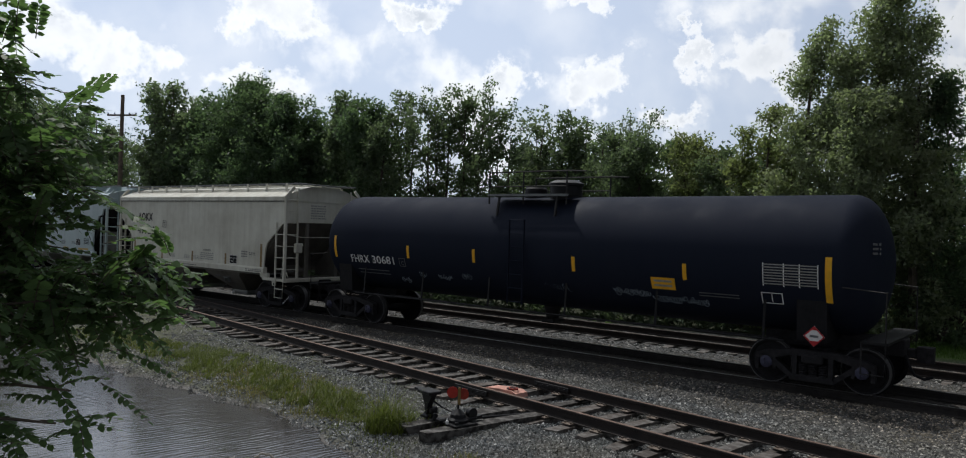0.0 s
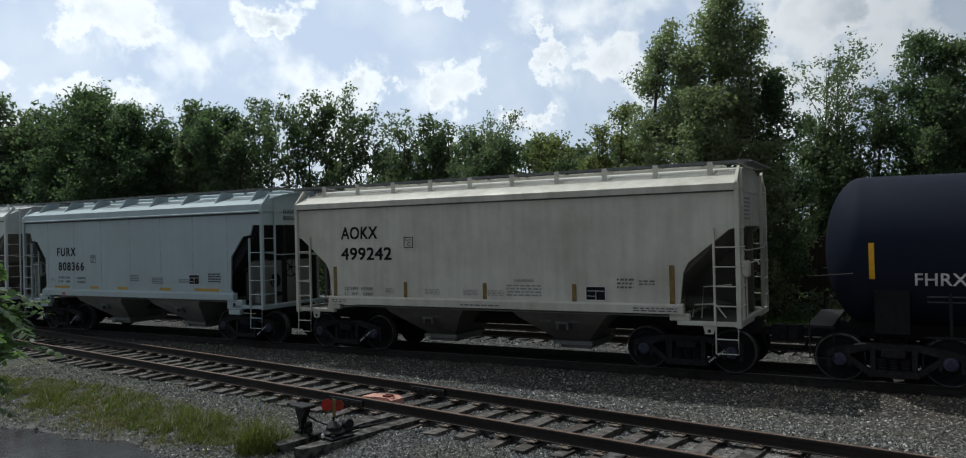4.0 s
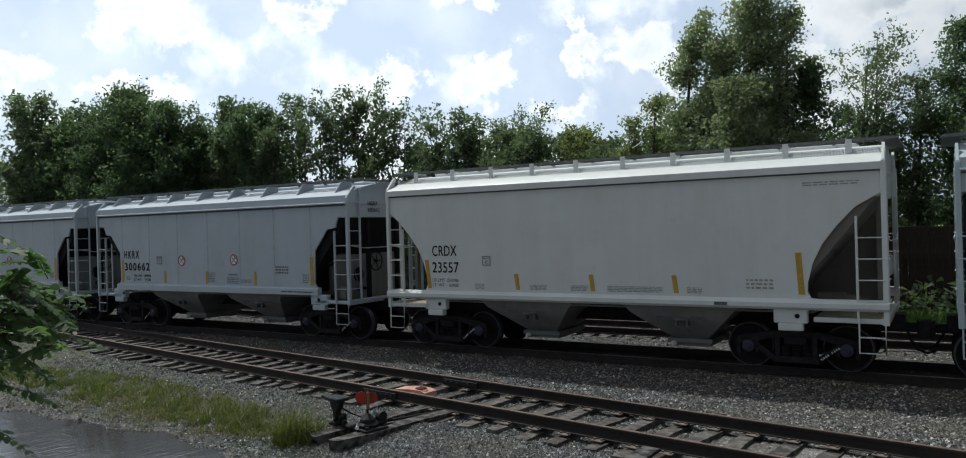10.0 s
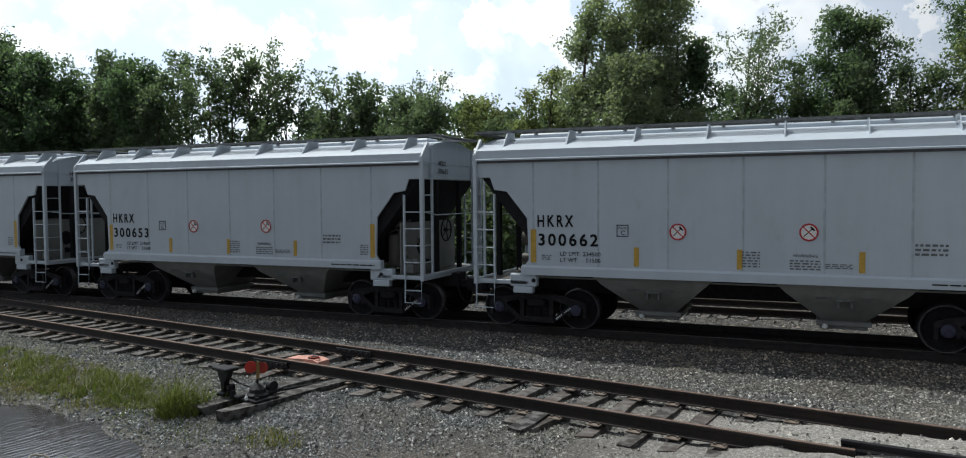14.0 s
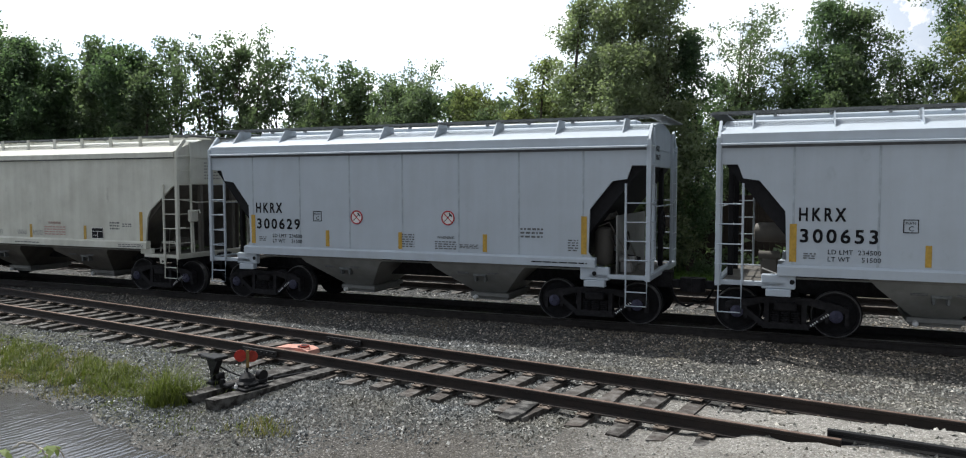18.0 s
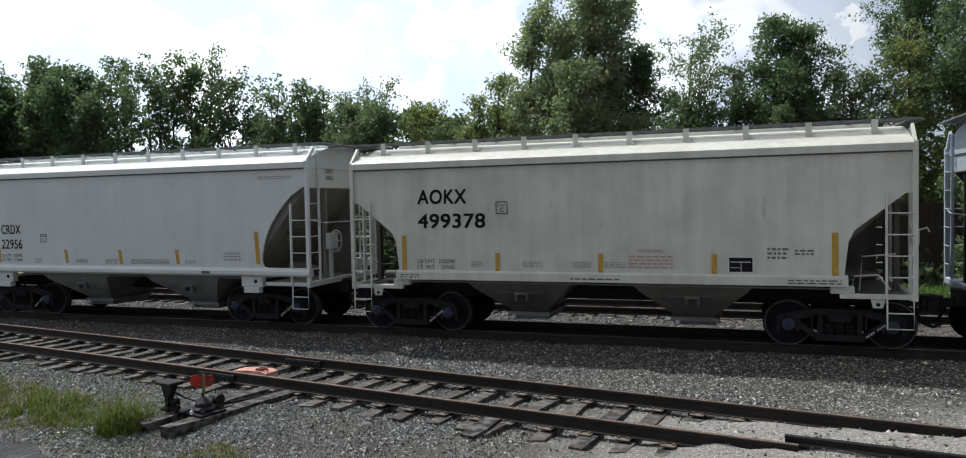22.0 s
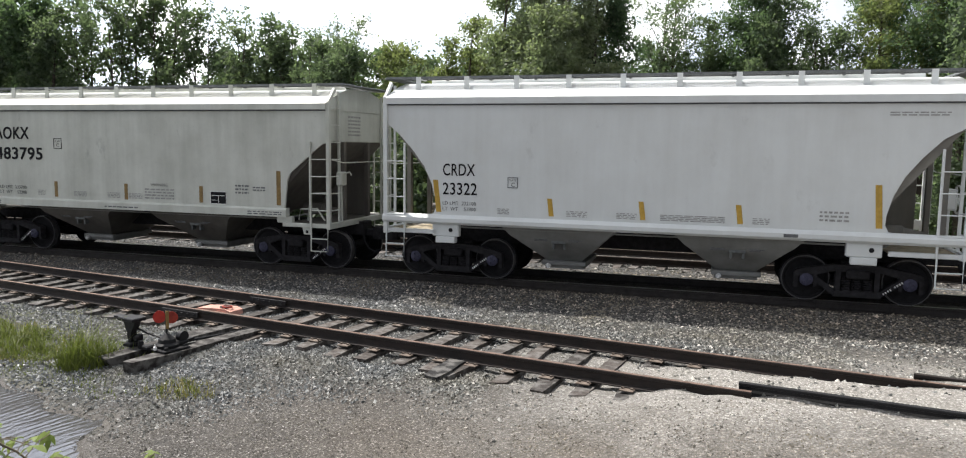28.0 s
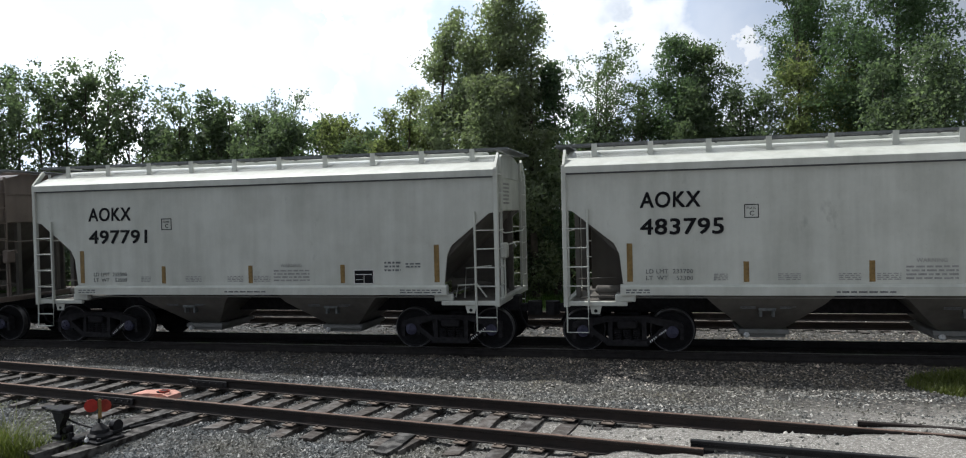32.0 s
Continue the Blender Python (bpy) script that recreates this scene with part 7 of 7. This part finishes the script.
        part("railing", B().tube([(px - 1.2, s * 1.06, 4.42), (px + 1.2, s * 1.06, 4.42), (px + 1.75, s * 1.06, 4.40)], 0.02, 6), "iron_black", car)
        part("railing", B().tube([(px - 1.2, s * 1.06, 4.05), (px + 1.2, s * 1.06, 4.05)], 0.018, 6), "iron_black", car)
        part("platform_leg", B().beam((px - 0.9, s * 1.0, 3.84), (px - 0.9, s * 1.1, 3.3), 0.05, 0.05).beam((px + 0.9, s * 1.0, 3.84), (px + 0.9, s * 1.1, 3.3), 0.05, 0.05), "iron_black", car)
    part("manway", B().lathe([(0, 0.42), (0.34, 0.42), (0.36, 0.46), (0.42, 0.46), (0.50, 0.3)], "z", 24, (px + 0.5, 0, 3.76)), "stand_black", car)
    part("valve_housing", B().lathe([(0, 0.30), (0.28, 0.30), (0.33, 0.26)], "z", 20, (px - 0.45, 0, 3.76)), "stand_black", car)
    # side ladder below the platform
    lad = part("side_ladder", B().beam((px - 0.2, -1.47, 3.2), (px - 0.2, -1.47, 1.1), 0.02, 0.05, (0, 1, 0)).beam((px + 0.25, -1.47, 3.2), (px + 0.25, -1.47, 1.1), 0.02, 0.05, (0, 1, 0)), "tank_black", car)
    for k in range(7):
        part("rung", B().tube([(px - 0.2, -1.48, 1.15 + 0.34 * k), (px + 0.25, -1.48, 1.15 + 0.34 * k)], 0.013, 6), "tank_black", lad)
    # bottom fittings, cradles, end stubs
    part("outlet", B().lathe([(-0.2, 0.16), (0.05, 0.2), (0.3, 0.3)], "z", 16, (0, 0, 0.82)).box(-0.2, 0.2, -0.25, 0.25, 0.55, 0.68, 0.03), "iron_black", car)
    for s in (-1, 1):
        part("saddle", B().prism([(-1.25, 1.75), (-1.18, 0.95), (1.18, 0.95), (1.25, 1.75), (1.0, 1.40), (0.5, 1.10), (0, 1.02), (-0.5, 1.10), (-1.0, 1.40)], "x", s * 6.8 - 0.28, s * 6.8 + 0.28), "black", car)
        part("stub_sill", B().box(min(s * 5.6, s * 8.25), max(s * 5.6, s * 8.25), -0.24, 0.24, 0.72, 1.06, 0.02), "truck_iron", car)
        part("end_platform", B().box(min(s * 7.75, s * 8.2), max(s * 7.75, s * 8.2), -1.5, 1.5, 1.05, 1.10), "stand_black", car)
        turn = pose(0, 0, 0, 0, 0, 0 if s > 0 else 180)
        part("coupler", cached("coupler", coupler_piece, "truck_iron"), "truck_iron", car, m=pose(s * 8.42, 0, 0) @ turn)
        part("air_hose", cached("air_hose", hose_piece, "black"), "black", car, m=pose(s * 8.28, -0.3 * s, 0) @ turn)
        for sgn in (-1, 1):
            part("stirrup", B().tube([(s * 8.15, sgn * 1.48, 1.08), (s * 8.15, sgn * 1.5, 0.5), (s * 7.75, sgn * 1.5, 0.5), (s * 7.75, sgn * 1.48, 1.08)], 0.017, 6), "iron_black", car)
            part("handrail", B().tube([(s * 8.15, sgn * 1.48, 1.08), (s * 8.15, sgn * 1.48, 2.0), (s * 7.4, sgn * 1.46, 2.05)], 0.017, 6), "iron_black", car)
        add_truck(car, s * 6.8, "t")
    # a long rail below the barrel on hangers
    for sgn in (-1, 1):
        part("side_rail", B().tube([(-6.3, sgn * 1.28, 0.92), (6.3, sgn * 1.28, 0.92)], 0.022, 6), "stand_black", car)
        for k in range(6):
            x = -5.9 + 2.36 * k
            part("rail_hanger", B().beam((x, sgn * 1.28, 0.90), (x, sgn * 1.22, 1.70), 0.05, 0.02, (0, 1, 0)), "stand_black", car)
    part("pipe", B().tube([(-5.6, -0.5, 0.86), (-2, -0.5, 0.82), (2, -0.5, 0.82), (5.6, -0.5, 0.86)], 0.025, 6), "iron_black", car)
    bar_lines(car, 7.78, 2.66, 0.14, 0.26, 3, -0.92, "letter_grey")
    MOVING.append((car, x0))


def make_train():
    make_tank(-11.10)
    make_hopper("dirty beige covered hopper with big black lettering", -26.05, "sloped", "paint_beige", "slope_dirty_shaded", decals_aokx("499242", "233500", "53400", "reflector_old", dz=-0.07))
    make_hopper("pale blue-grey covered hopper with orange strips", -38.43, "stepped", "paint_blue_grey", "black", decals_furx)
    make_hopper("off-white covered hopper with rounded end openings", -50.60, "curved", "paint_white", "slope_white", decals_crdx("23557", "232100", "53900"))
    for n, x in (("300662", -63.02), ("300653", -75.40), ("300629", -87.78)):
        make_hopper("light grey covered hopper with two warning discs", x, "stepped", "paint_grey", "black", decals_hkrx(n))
    make_hopper("smudged off-white covered hopper with black lettering", -100.02, "sloped", "paint_cream", "slope_dirty_shaded", decals_aokx("499378", "233500", "52500", "reflector", "sign_faded", -0.06, 0.13))
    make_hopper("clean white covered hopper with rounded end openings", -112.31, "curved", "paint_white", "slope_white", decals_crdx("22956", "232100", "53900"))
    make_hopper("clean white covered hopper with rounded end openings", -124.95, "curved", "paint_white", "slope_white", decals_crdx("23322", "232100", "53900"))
    make_hopper("off-white covered hopper with grimy ends", -137.45, "sloped", "paint_beige_new", "slope_dirty_shaded", decals_aokx("483795", "233700", "52300", "reflector_old"))
    make_hopper("off-white covered hopper with rain streaks", -150.0, "sloped", "paint_beige_new", "slope_dirty_shaded", decals_aokx("497791", "232500", "53500", "reflector_old"))
    make_hopper("brown grimy covered hopper at the train's tail", -162.5, "sloped", "paint_brown", "slope_dirty_shaded", None)


make_train()


# ---- beside the near track ----
def near(s, d, z=0.0):
    """A place by its distance along and across the near track."""
    p = NEAR_O + U * s + V * d
    return (p.x, p.y, z)


def make_switch_stand():
    ang = math.degrees(math.atan2(V.y, V.x))
    base = pose(-7.98, 9.12, -0.2, 0, 0, ang - 4)
    # two long head blocks carry the stand; local x points to the rails
    for d, l, nm in ((-0.28, 2.8, "switch_timber"), (0.28, 2.8, "switch_timber")):
        ob = new(nm, tie_piece(31 if d < 0 else 32, l, 0.25, 0.2).mesh(nm, "timber_dark"))
        ob.matrix_basis = base @ pose(0.78, d, -0.055, 0, 0, -90)
        tagged(ob, "weathered long timber that carries the switch stand", "timber", "switch timbers")
    t = empty("switch_stand", base @ pose(0.08, -0.14, 0.048))
    tagged(t, "black hand-thrown switch stand with red target", "switch stand")
    K = "stand_black"
    part("base_plate", B().box(-0.22, 0.22, -0.24, 0.20, 0, 0.03, 0.008), K, t)
    part("housing", B().lathe([(0.03, 0.17), (0.07, 0.17), (0.10, 0.13), (0.15, 0.12), (0.19, 0.075), (0.23, 0.035)], "z", 18), K, t)
    part("gear_case", B().lathe([(-0.05, 0.03), (-0.045, 0.085), (0.045, 0.085), (0.05, 0.03)], "y", 16, (0.22, -0.06, 0.15)).box(0.08, 0.30, -0.12, 0.02, 0.03, 0.10, 0.02), K, t)
    part("spindle", B().tube([(0, 0, 0.2), (0, 0, 0.58)], 0.017, 8), K, t)
    part("spindle_flag", B().box(-0.022, 0.022, -0.010, 0.010, 0.30, 0.57, 0.004), "reflector_old", t, "faded yellow upright of the target", pose(0, -0.02, 0, 0, 0, -20))
    tg = part("target", B().lathe([(-0.004, 0.092), (0.004, 0.092)], "y", 18, (-0.095, 0, 0.485)), "target_red", t, "red sheet metal switch target", pose(0, 0, 0, 0, 0, -40))
    part("target_blade", B().lathe([(-0.004, 0.088), (0.004, 0.088)], "y", 18, (0.075, 0.01, 0.465)), "target_red_dull", tg)
    part("lever", B().tube([(0.02, 0.05, 0.13), (-0.08, 0.34, 0.20), (-0.15, 0.60, 0.30)], 0.016, 8, 0.014), K, t, "throw lever")
    # the rest that the lever drops into: a flat head on a narrowing stem
    rest = part("lever_rest", B().prism([(0.59, 0.05), (0.65, 0.05), (0.67, 0.20), (0.72, 0.30), (0.76, 0.38), (0.46, 0.38), (0.50, 0.30), (0.57, 0.20)], "x", -0.20, -0.10), K, t)
    part("rest_head", B().box(-0.27, -0.03, 0.42, 0.80, 0.38, 0.435, 0.012), K, rest)
    part("rest_hook", B().prism([(0.78, 0.37), (0.98, 0.395), (0.98, 0.42), (0.78, 0.42)], "x", -0.20, -0.08), K, rest)
    part("rest_foot", B().box(-0.26, -0.06, 0.50, 0.70, -0.01, 0.05, 0.012), K, t)
    part("rest_latch", B().box(-0.12, -0.02, 0.52, 0.60, 0.04, 0.16, 0.015).lathe([(-0.03, 0.04), (0.03, 0.04)], "x", 10, (-0.16, 0.50, 0.12)), K, t)
    part("crank", B().beam((0.1, -0.05, 0.06), (0.46, 0.02, 0.06), 0.09, 0.04), K, t)
    part("lever_latch", B().box(-0.26, -0.12, 0.10, 0.26, 0.0, 0.07, 0.02).lathe([(0.0, 0.05), (0.11, 0.035)], "z", 10, (-0.2, 0.34, 0.0)), K, t)
    part("connecting_rod", B().tube([(0.38, 0.03, 0.03), (1.3, 0.0, -0.02), (2.2, 0.0, -0.02)], 0.022, 8), K, t)
    part("padlock", B().box(-0.245, -0.205, -0.05, 0.0, 0.02, 0.08, 0.01).tube([(-0.225, -0.04, 0.08), (-0.225, -0.025, 0.115), (-0.225, -0.01, 0.08)], 0.007, 6), "sign_white", t, "pale padlock")
    part("pivot_bolt", B().lathe([(0.03, 0.035), (0.07, 0.03)], "z", 8, (-0.15, -0.18, 0)), K, t)


def make_orange_thing():
    """A faded orange derail wedge lying between the rails."""
    t = empty("derail_block", pose(*near(-8.83, -0.16, -0.185), 0, 0, math.degrees(math.atan2(U.y, U.x)) + 2))
    tagged(t, "faded orange derail block lying between the rails", "derail block")
    prof = [(-0.46, 0.0), (-0.46, 0.03), (-0.36, 0.08), (0.0, 0.11), (0.30, 0.12), (0.42, 0.08), (0.44, 0.0)]
    part("body", B().prism(prof, "y", -0.16, 0.16), "orange_faded", t)
    for x in (-0.42, 0.11):
        part("hinge", B().box(x, x + 0.22, -0.24, -0.16, 0.0, 0.06, 0.01), "orange_faded", t)
    part("lifting_ring", B().tube([(0.26 + 0.09 * math.cos(k * 0.5236), -0.05 + 0.07 * math.sin(k * 0.5236), 0.145) for k in range(13)], 0.014, 6), "target_red_dull", t)
    part("clamp", B().box(0.14, 0.30, -0.12, 0.04, 0.12, 0.15, 0.01), "iron_black", t)


def make_loose_rail():
    for p, q, mat, label in (((0.28, 9.68, 0.06), (4.4, 9.09, 0.06), "stand_black", "black rail length along the gravel crossing"),
                             ((2.47, 10.95, 0.03), (5.2, 10.52, 0.03), "rail_rust", "rusty rail length half buried in pale gravel")):
        p, q = Vector(p), Vector(q)
        d = q - p
        ob = new("loose_rail", rail_mesh("loose_rail", d.length).mesh("loose_rail", mat))
        ob.matrix_basis = pose(*p, 0, 0, math.degrees(math.atan2(d.y, d.x)))
        tagged(ob, label, "rail")
        # thin grey strip paints the light that falls on the web
        if mat == "stand_black":
            part("worn_web", B().box(0.02, d.length - 0.02, -0.0165, -0.0135, -0.115, -0.085), "rail_web", ob, "grey strip for the light on the rail's web")


# ---- foliage near the eye ----
def pinnate(rng, p, d, length, pairs, leaf_len, V_, F_, stems):
    """A compound leaf: leaflets in pairs along a drooping stalk."""
    p, d = np.array(p, float), np.array(d, float)
    d /= np.linalg.norm(d)
    side = np.cross(d, (0, 0, 1.0))
    side /= np.linalg.norm(side) + 1e-6
    stalk = []
    for i in range(pairs + 1):
        t = i / pairs
        c = p + d * length * t + np.array([0, 0, -0.28 * length * t * t])
        stalk.append(c)
        if i == 0:
            continue
        for sg in ((-1, 1) if i < pairs else (0,)):
            l = leaf_len * (0.75 + 0.4 * math.sin(math.pi * t)) * rng.uniform(0.85, 1.15)
            u = side * sg * 0.9 + d * (0.55 if sg else 1.0) + np.array([0, 0, rng.uniform(-0.55, 0.05)])
            u /= np.linalg.norm(u)
            n = np.cross(u, d if sg else side) + rng.normal(0, 0.25, 3)
            w = np.cross(n, u)
            w /= np.linalg.norm(w) + 1e-6
            w = w * l * 0.30
            o = len(V_)
            droop = np.array([0, 0, -0.12 * l])
            V_.extend([c, c + u * l * 0.35 + w, c + u * l * 0.35 - w, c + u * l * 0.7 + w * 0.8 + droop * 0.5, c + u * l * 0.7 - w * 0.8 + droop * 0.5, c + u * l + droop])
            F_.extend([(o, o + 1, o + 2, o + 2), (o + 1, o + 3, o + 4, o + 2), (o + 3, o + 5, o + 4, o + 4)])
    stems.append(stalk)


def tri_faces(F_):
    out = []
    for f in F_:
        if len(set(f)) == 4:
            out += [(f[0], f[1], f[2]), (f[0], f[2], f[3])]
        else:
            out.append(tuple(dict.fromkeys(f)))
    return out


def at(az, el, dist):
    """A place by bearing, elevation and distance from the eye."""
    a, e = radians(az), radians(el)
    return np.array([math.sin(a) * math.cos(e) * dist, math.cos(a) * math.cos(e) * dist, 2.93 + math.sin(e) * dist])


def make_near_tree():
    rng = np.random.default_rng(21)
    t = empty("tree", pose(-6.6, 0.9, -0.45))
    tagged(t, "leafy tree with drooping compound leaves beside the viewpoint", "tree")
    wood, V_, F_, stems = B(), [], [], []
    root = np.array([-6.6, 0.9, -0.4])
    top = np.array([-6.7, 1.0, 6.6])
    wood.tube([root, (root + top) / 2 + np.array([0.1, 0, 0]), top], 0.13, 10, 0.05)
    tips = [(-67.8, 5.4, 5.7), (-67.8, 2.4, 5.6), (-68.5, -0.3, 5.5), (-71, 8.0, 5.8), (-72.6, 11.5, 5.9), (-75.5, 15, 6.0), (-69.5, 4, 5.5), (-70.5, 0, 5.4),
            (-73, 5, 5.6), (-74, 10, 5.6), (-76, 2, 5.2), (-76, 14, 5.6), (-71.5, -1.5, 5.3),
            (-62.6, -3.7, 5.3), (-62.6, -5.4, 5.2), (-64, -3.6, 5.4), (-64.5, -6.6, 5.1), (-65.3, -5.3, 5.2), (-66.5, -6.0, 5.2), (-68.5, -5.5, 5.1), (-73, -6.5, 5.0),
            (-67.2, -11.4, 4.9), (-68, -13.4, 4.8), (-72, -15.0, 4.7)]
    for az, el, dist in tips:
        e = at(az, el, dist)
        s = root + (top - root) * np.clip((e[2] - 0.5 + 0.4) / 7.0, 0.15, 0.95)
        mid = (s + e) / 2 + np.array([0, 0, 0.22]) + rng.normal(0, 0.08, 3)
        path = [s * (1 - u) ** 2 + 2 * mid * u * (1 - u) + e * u * u for u in np.linspace(0, 1, 8)]
        wood.tube(path, 0.03, 6, 0.006)
        for j in range(5 if el < -9 else 3, 8):
            for _ in range(3 if el < -9 else 9 if el < -3 else 13):
                d = (path[j] - path[j - 1]) + rng.normal(0, 0.22, 3) + np.array([0, 0, -0.02])
                pinnate(rng, path[j] + rng.normal(0, 0.12, 3), d, rng.uniform(0.24, 0.38), 9, rng.uniform(0.050, 0.074), V_, F_, stems)
    for st in stems:
        wood.tube([st[0], st[len(st) // 2], st[-1]], 0.004, 4, 0.002)
    off = np.array([-6.6, 0.9, -0.45])
    wood.v = [tuple(np.array(p) - off) for p in wood.v]
    part("trunk", wood, "bark", t)
    part("crown", raw_mesh("crown", np.array(V_) - off, tri_faces(F_), "leaf_near"), "leaf_near", t)


def make_vine():
    """A creeper on a green post below the viewpoint."""
    rng = np.random.default_rng(33)
    D = 2.6
    p0, p1 = at(-56.5, -17.9, 2.6), at(-59.5, -20.9, 2.75)
    foot = p1 + np.array([-0.25, 0.05, 0])
    base = np.array([foot[0], foot[1], -0.45])
    post = empty("fence_post", pose(*base))
    tagged(post, "bent dark green steel post wrapped in creeper", "post")
    part("post", B().tube([tuple(q - base) for q in (base, p1 + np.array([-0.2, 0.04, -0.4]), p1, (p0 + p1) / 2, p0)], 0.023, 10), "post_green", post)
    part("post_cap", B().tube([tuple(p0 - base), tuple(p0 - base + (p0 - p1) * 0.06)], 0.026, 10), "post_green", post)
    t = empty("creeper", pose(foot[0], foot[1], -0.45))
    tagged(t, "bright green five-leaved creeper on brown stems", "creeper")
    wood, V_, F_ = B(), [], []
    lines = [[(-63, -26, 2.45), (-58, -24, 2.5), (-54, -21, 2.55), (-52.0, -19.6, 2.6), (-49, -20.2, 2.6), (-46.5, -22, 2.6), (-43, -24.2, 2.55), (-40.5, -24.3, 2.5), (-39.2, -24.0, 2.5)],
             [(-56, -30, 2.4), (-53.5, -25, 2.5), (-51, -22, 2.55), (-47.5, -22.5, 2.6), (-45, -26, 2.55), (-43, -30, 2.5)],
             [(-60, -25, 2.4), (-57, -24.5, 2.45), (-55, -27, 2.45), (-52, -31, 2.4)],
             [(-49, -30, 2.5), (-46, -27, 2.5), (-43.5, -25, 2.5), (-41, -27, 2.5), (-39, -30, 2.5)],
             [(-60, -29, 2.3), (-56.5, -26.5, 2.35), (-54, -25.5, 2.4)]]
    for ln in lines:
        p = [at(q[0] - 3.0, q[1] + 1.9, q[2]) for q in ln]
        fine = []
        for i in range(len(p) - 1):
            for u in np.linspace(0, 1, 6)[:-1]:
                fine.append(p[i] * (1 - u) + p[i + 1] * u + rng.normal(0, 0.004, 3))
        wood.tube(fine, 0.0042, 6, 0.0025)
        for q in fine[2:]:
            for _ in range(3):
                if rng.random() < 0.42:
                    continue
                c = q + rng.normal(0, 0.045, 3) * np.array([1, 1, 0.5]) + np.array([0, 0, 0.012])
                wood.tube([q, (q + c) / 2 + np.array([0, 0, 0.01]), c], 0.0018, 4)
                a0 = rng.uniform(0, math.tau)
                nn = np.array([rng.normal(0, 0.35), rng.normal(-0.2, 0.35), 1.0])
                nn /= np.linalg.norm(nn)
                e1 = np.cross(nn, (math.cos(a0), math.sin(a0), 0.2))
                e1 /= np.linalg.norm(e1)
                e2 = np.cross(nn, e1)
                for k in (-2, -1, 0, 1, 2):
                    an = k * 0.85
                    u = e1 * math.cos(an) + e2 * math.sin(an)
                    w = -e1 * math.sin(an) + e2 * math.cos(an)
                    l = rng.uniform(0.036, 0.068) * (1 - 0.15 * abs(k))
                    o = len(V_)
                    dr = np.array([0, 0, -0.62 * l])
                    V_.extend([c, c + u * l * 0.45 + w * l * 0.25 + dr * 0.2, c + u * l * 0.45 - w * l * 0.25 + dr * 0.2, c + u * l * 0.75 + w * l * 0.19 + dr * 0.6, c + u * l * 0.75 - w * l * 0.19 + dr * 0.6, c + u * l + dr])
                    F_.extend([(o, o + 1, o + 2, o + 2), (o + 1, o + 3, o + 4, o + 2), (o + 3, o + 5, o + 4, o + 4)])
    off = np.array([foot[0], foot[1], -0.45])
    wood.v = [tuple(np.array(p) - off) for p in wood.v]
    dead = B()
    for ln, r in (([(-59.2, -16.6, 2.3), (-58.9, -17.3, 2.3), (-58.3, -18.5, 2.3), (-57.4, -20.2, 2.3), (-57.2, -22.5, 2.3)], 0.006),
                  ([(-62.5, -16.3, 2.35), (-60.9, -16.5, 2.35), (-59.5, -17.0, 2.35), (-58.0, -16.9, 2.4), (-56.2, -16.2, 2.45)], 0.005),
                  ([(-55.3, -16.5, 2.45), (-54.4, -16.4, 2.45), (-53.6, -16.9, 2.45), (-53.2, -17.8, 2.45), (-53.1, -18.7, 2.45), (-53.6, -20.3, 2.45), (-53.5, -22.5, 2.45)], 0.0052),
                  ([(-51, -23.4, 2.5), (-49.9, -22.0, 2.5), (-48.9, -21.2, 2.5), (-48.0, -20.8, 2.5), (-46.5, -20.9, 2.5)], 0.0045),
                  ([(-60.5, -18.8, 2.25), (-59.4, -19.6, 2.25), (-59.2, -21.0, 2.25), (-60, -23, 2.25)], 0.0045),
                  ([(-45.5, -21.9, 2.5), (-43.6, -22.0, 2.5), (-41.5, -21.6, 2.5)], 0.0035),
                  ([(-55.4, -22.6, 2.4), (-54.3, -20.6, 2.4), (-52.6, -20.2, 2.4), (-51.4, -19.4, 2.4)], 0.004)):
        p = [at(*q) for q in ln]
        p = [2 * p[0] - p[1]] + p + [2 * p[-1] - p[-2]]
        pts = []
        for a, b, c, d in zip(p, p[1:], p[2:], p[3:]):
            for u in (0, 0.25, 0.5, 0.75):
                pts.append(0.5 * (2 * b + (c - a) * u + (2 * a - 5 * b + 4 * c - d) * u * u + (3 * b - a - 3 * c + d) * u ** 3) + rng.normal(0, 0.0025, 3))
        dead.tube([tuple(q - off) for q in pts], r * 0.62, 6, r * 0.4)
    part("dead_stem", dead, "dead_twig", t, "bleached dead stems")
    part("stem", wood, "twig", t)
    part("leaves", raw_mesh("leaves", np.array(V_) - off, tri_faces(F_), "leaf_vine"), "leaf_vine", t)


make_switch_stand()
make_orange_thing()
make_loose_rail()
make_near_tree()
make_vine()
make_grass()
scatter_stones()
make_tracks()


# ---- what moves ----
def motions():
    ends = [0, 1 / 30, 2 / 30] + list(range(1, 32)) + [SECONDS - 2 / 30, SECONDS - 1 / 30, SECONDS]
    for car, x0 in MOVING:
        walk(car, [(t, pose(x0 + SPEED * t, TRAIN_Y, 0)) for t in ends])
    step = 4 / 30
    n = int(SECONDS / step)
    times = [step * i for i in range(n + 1)]
    for ws, x in AXLES:
        walk(ws, [(t, pose(x, 0, WHEEL_R, 0, math.degrees(SPEED * t / WHEEL_R), 0)) for t in times])


motions()
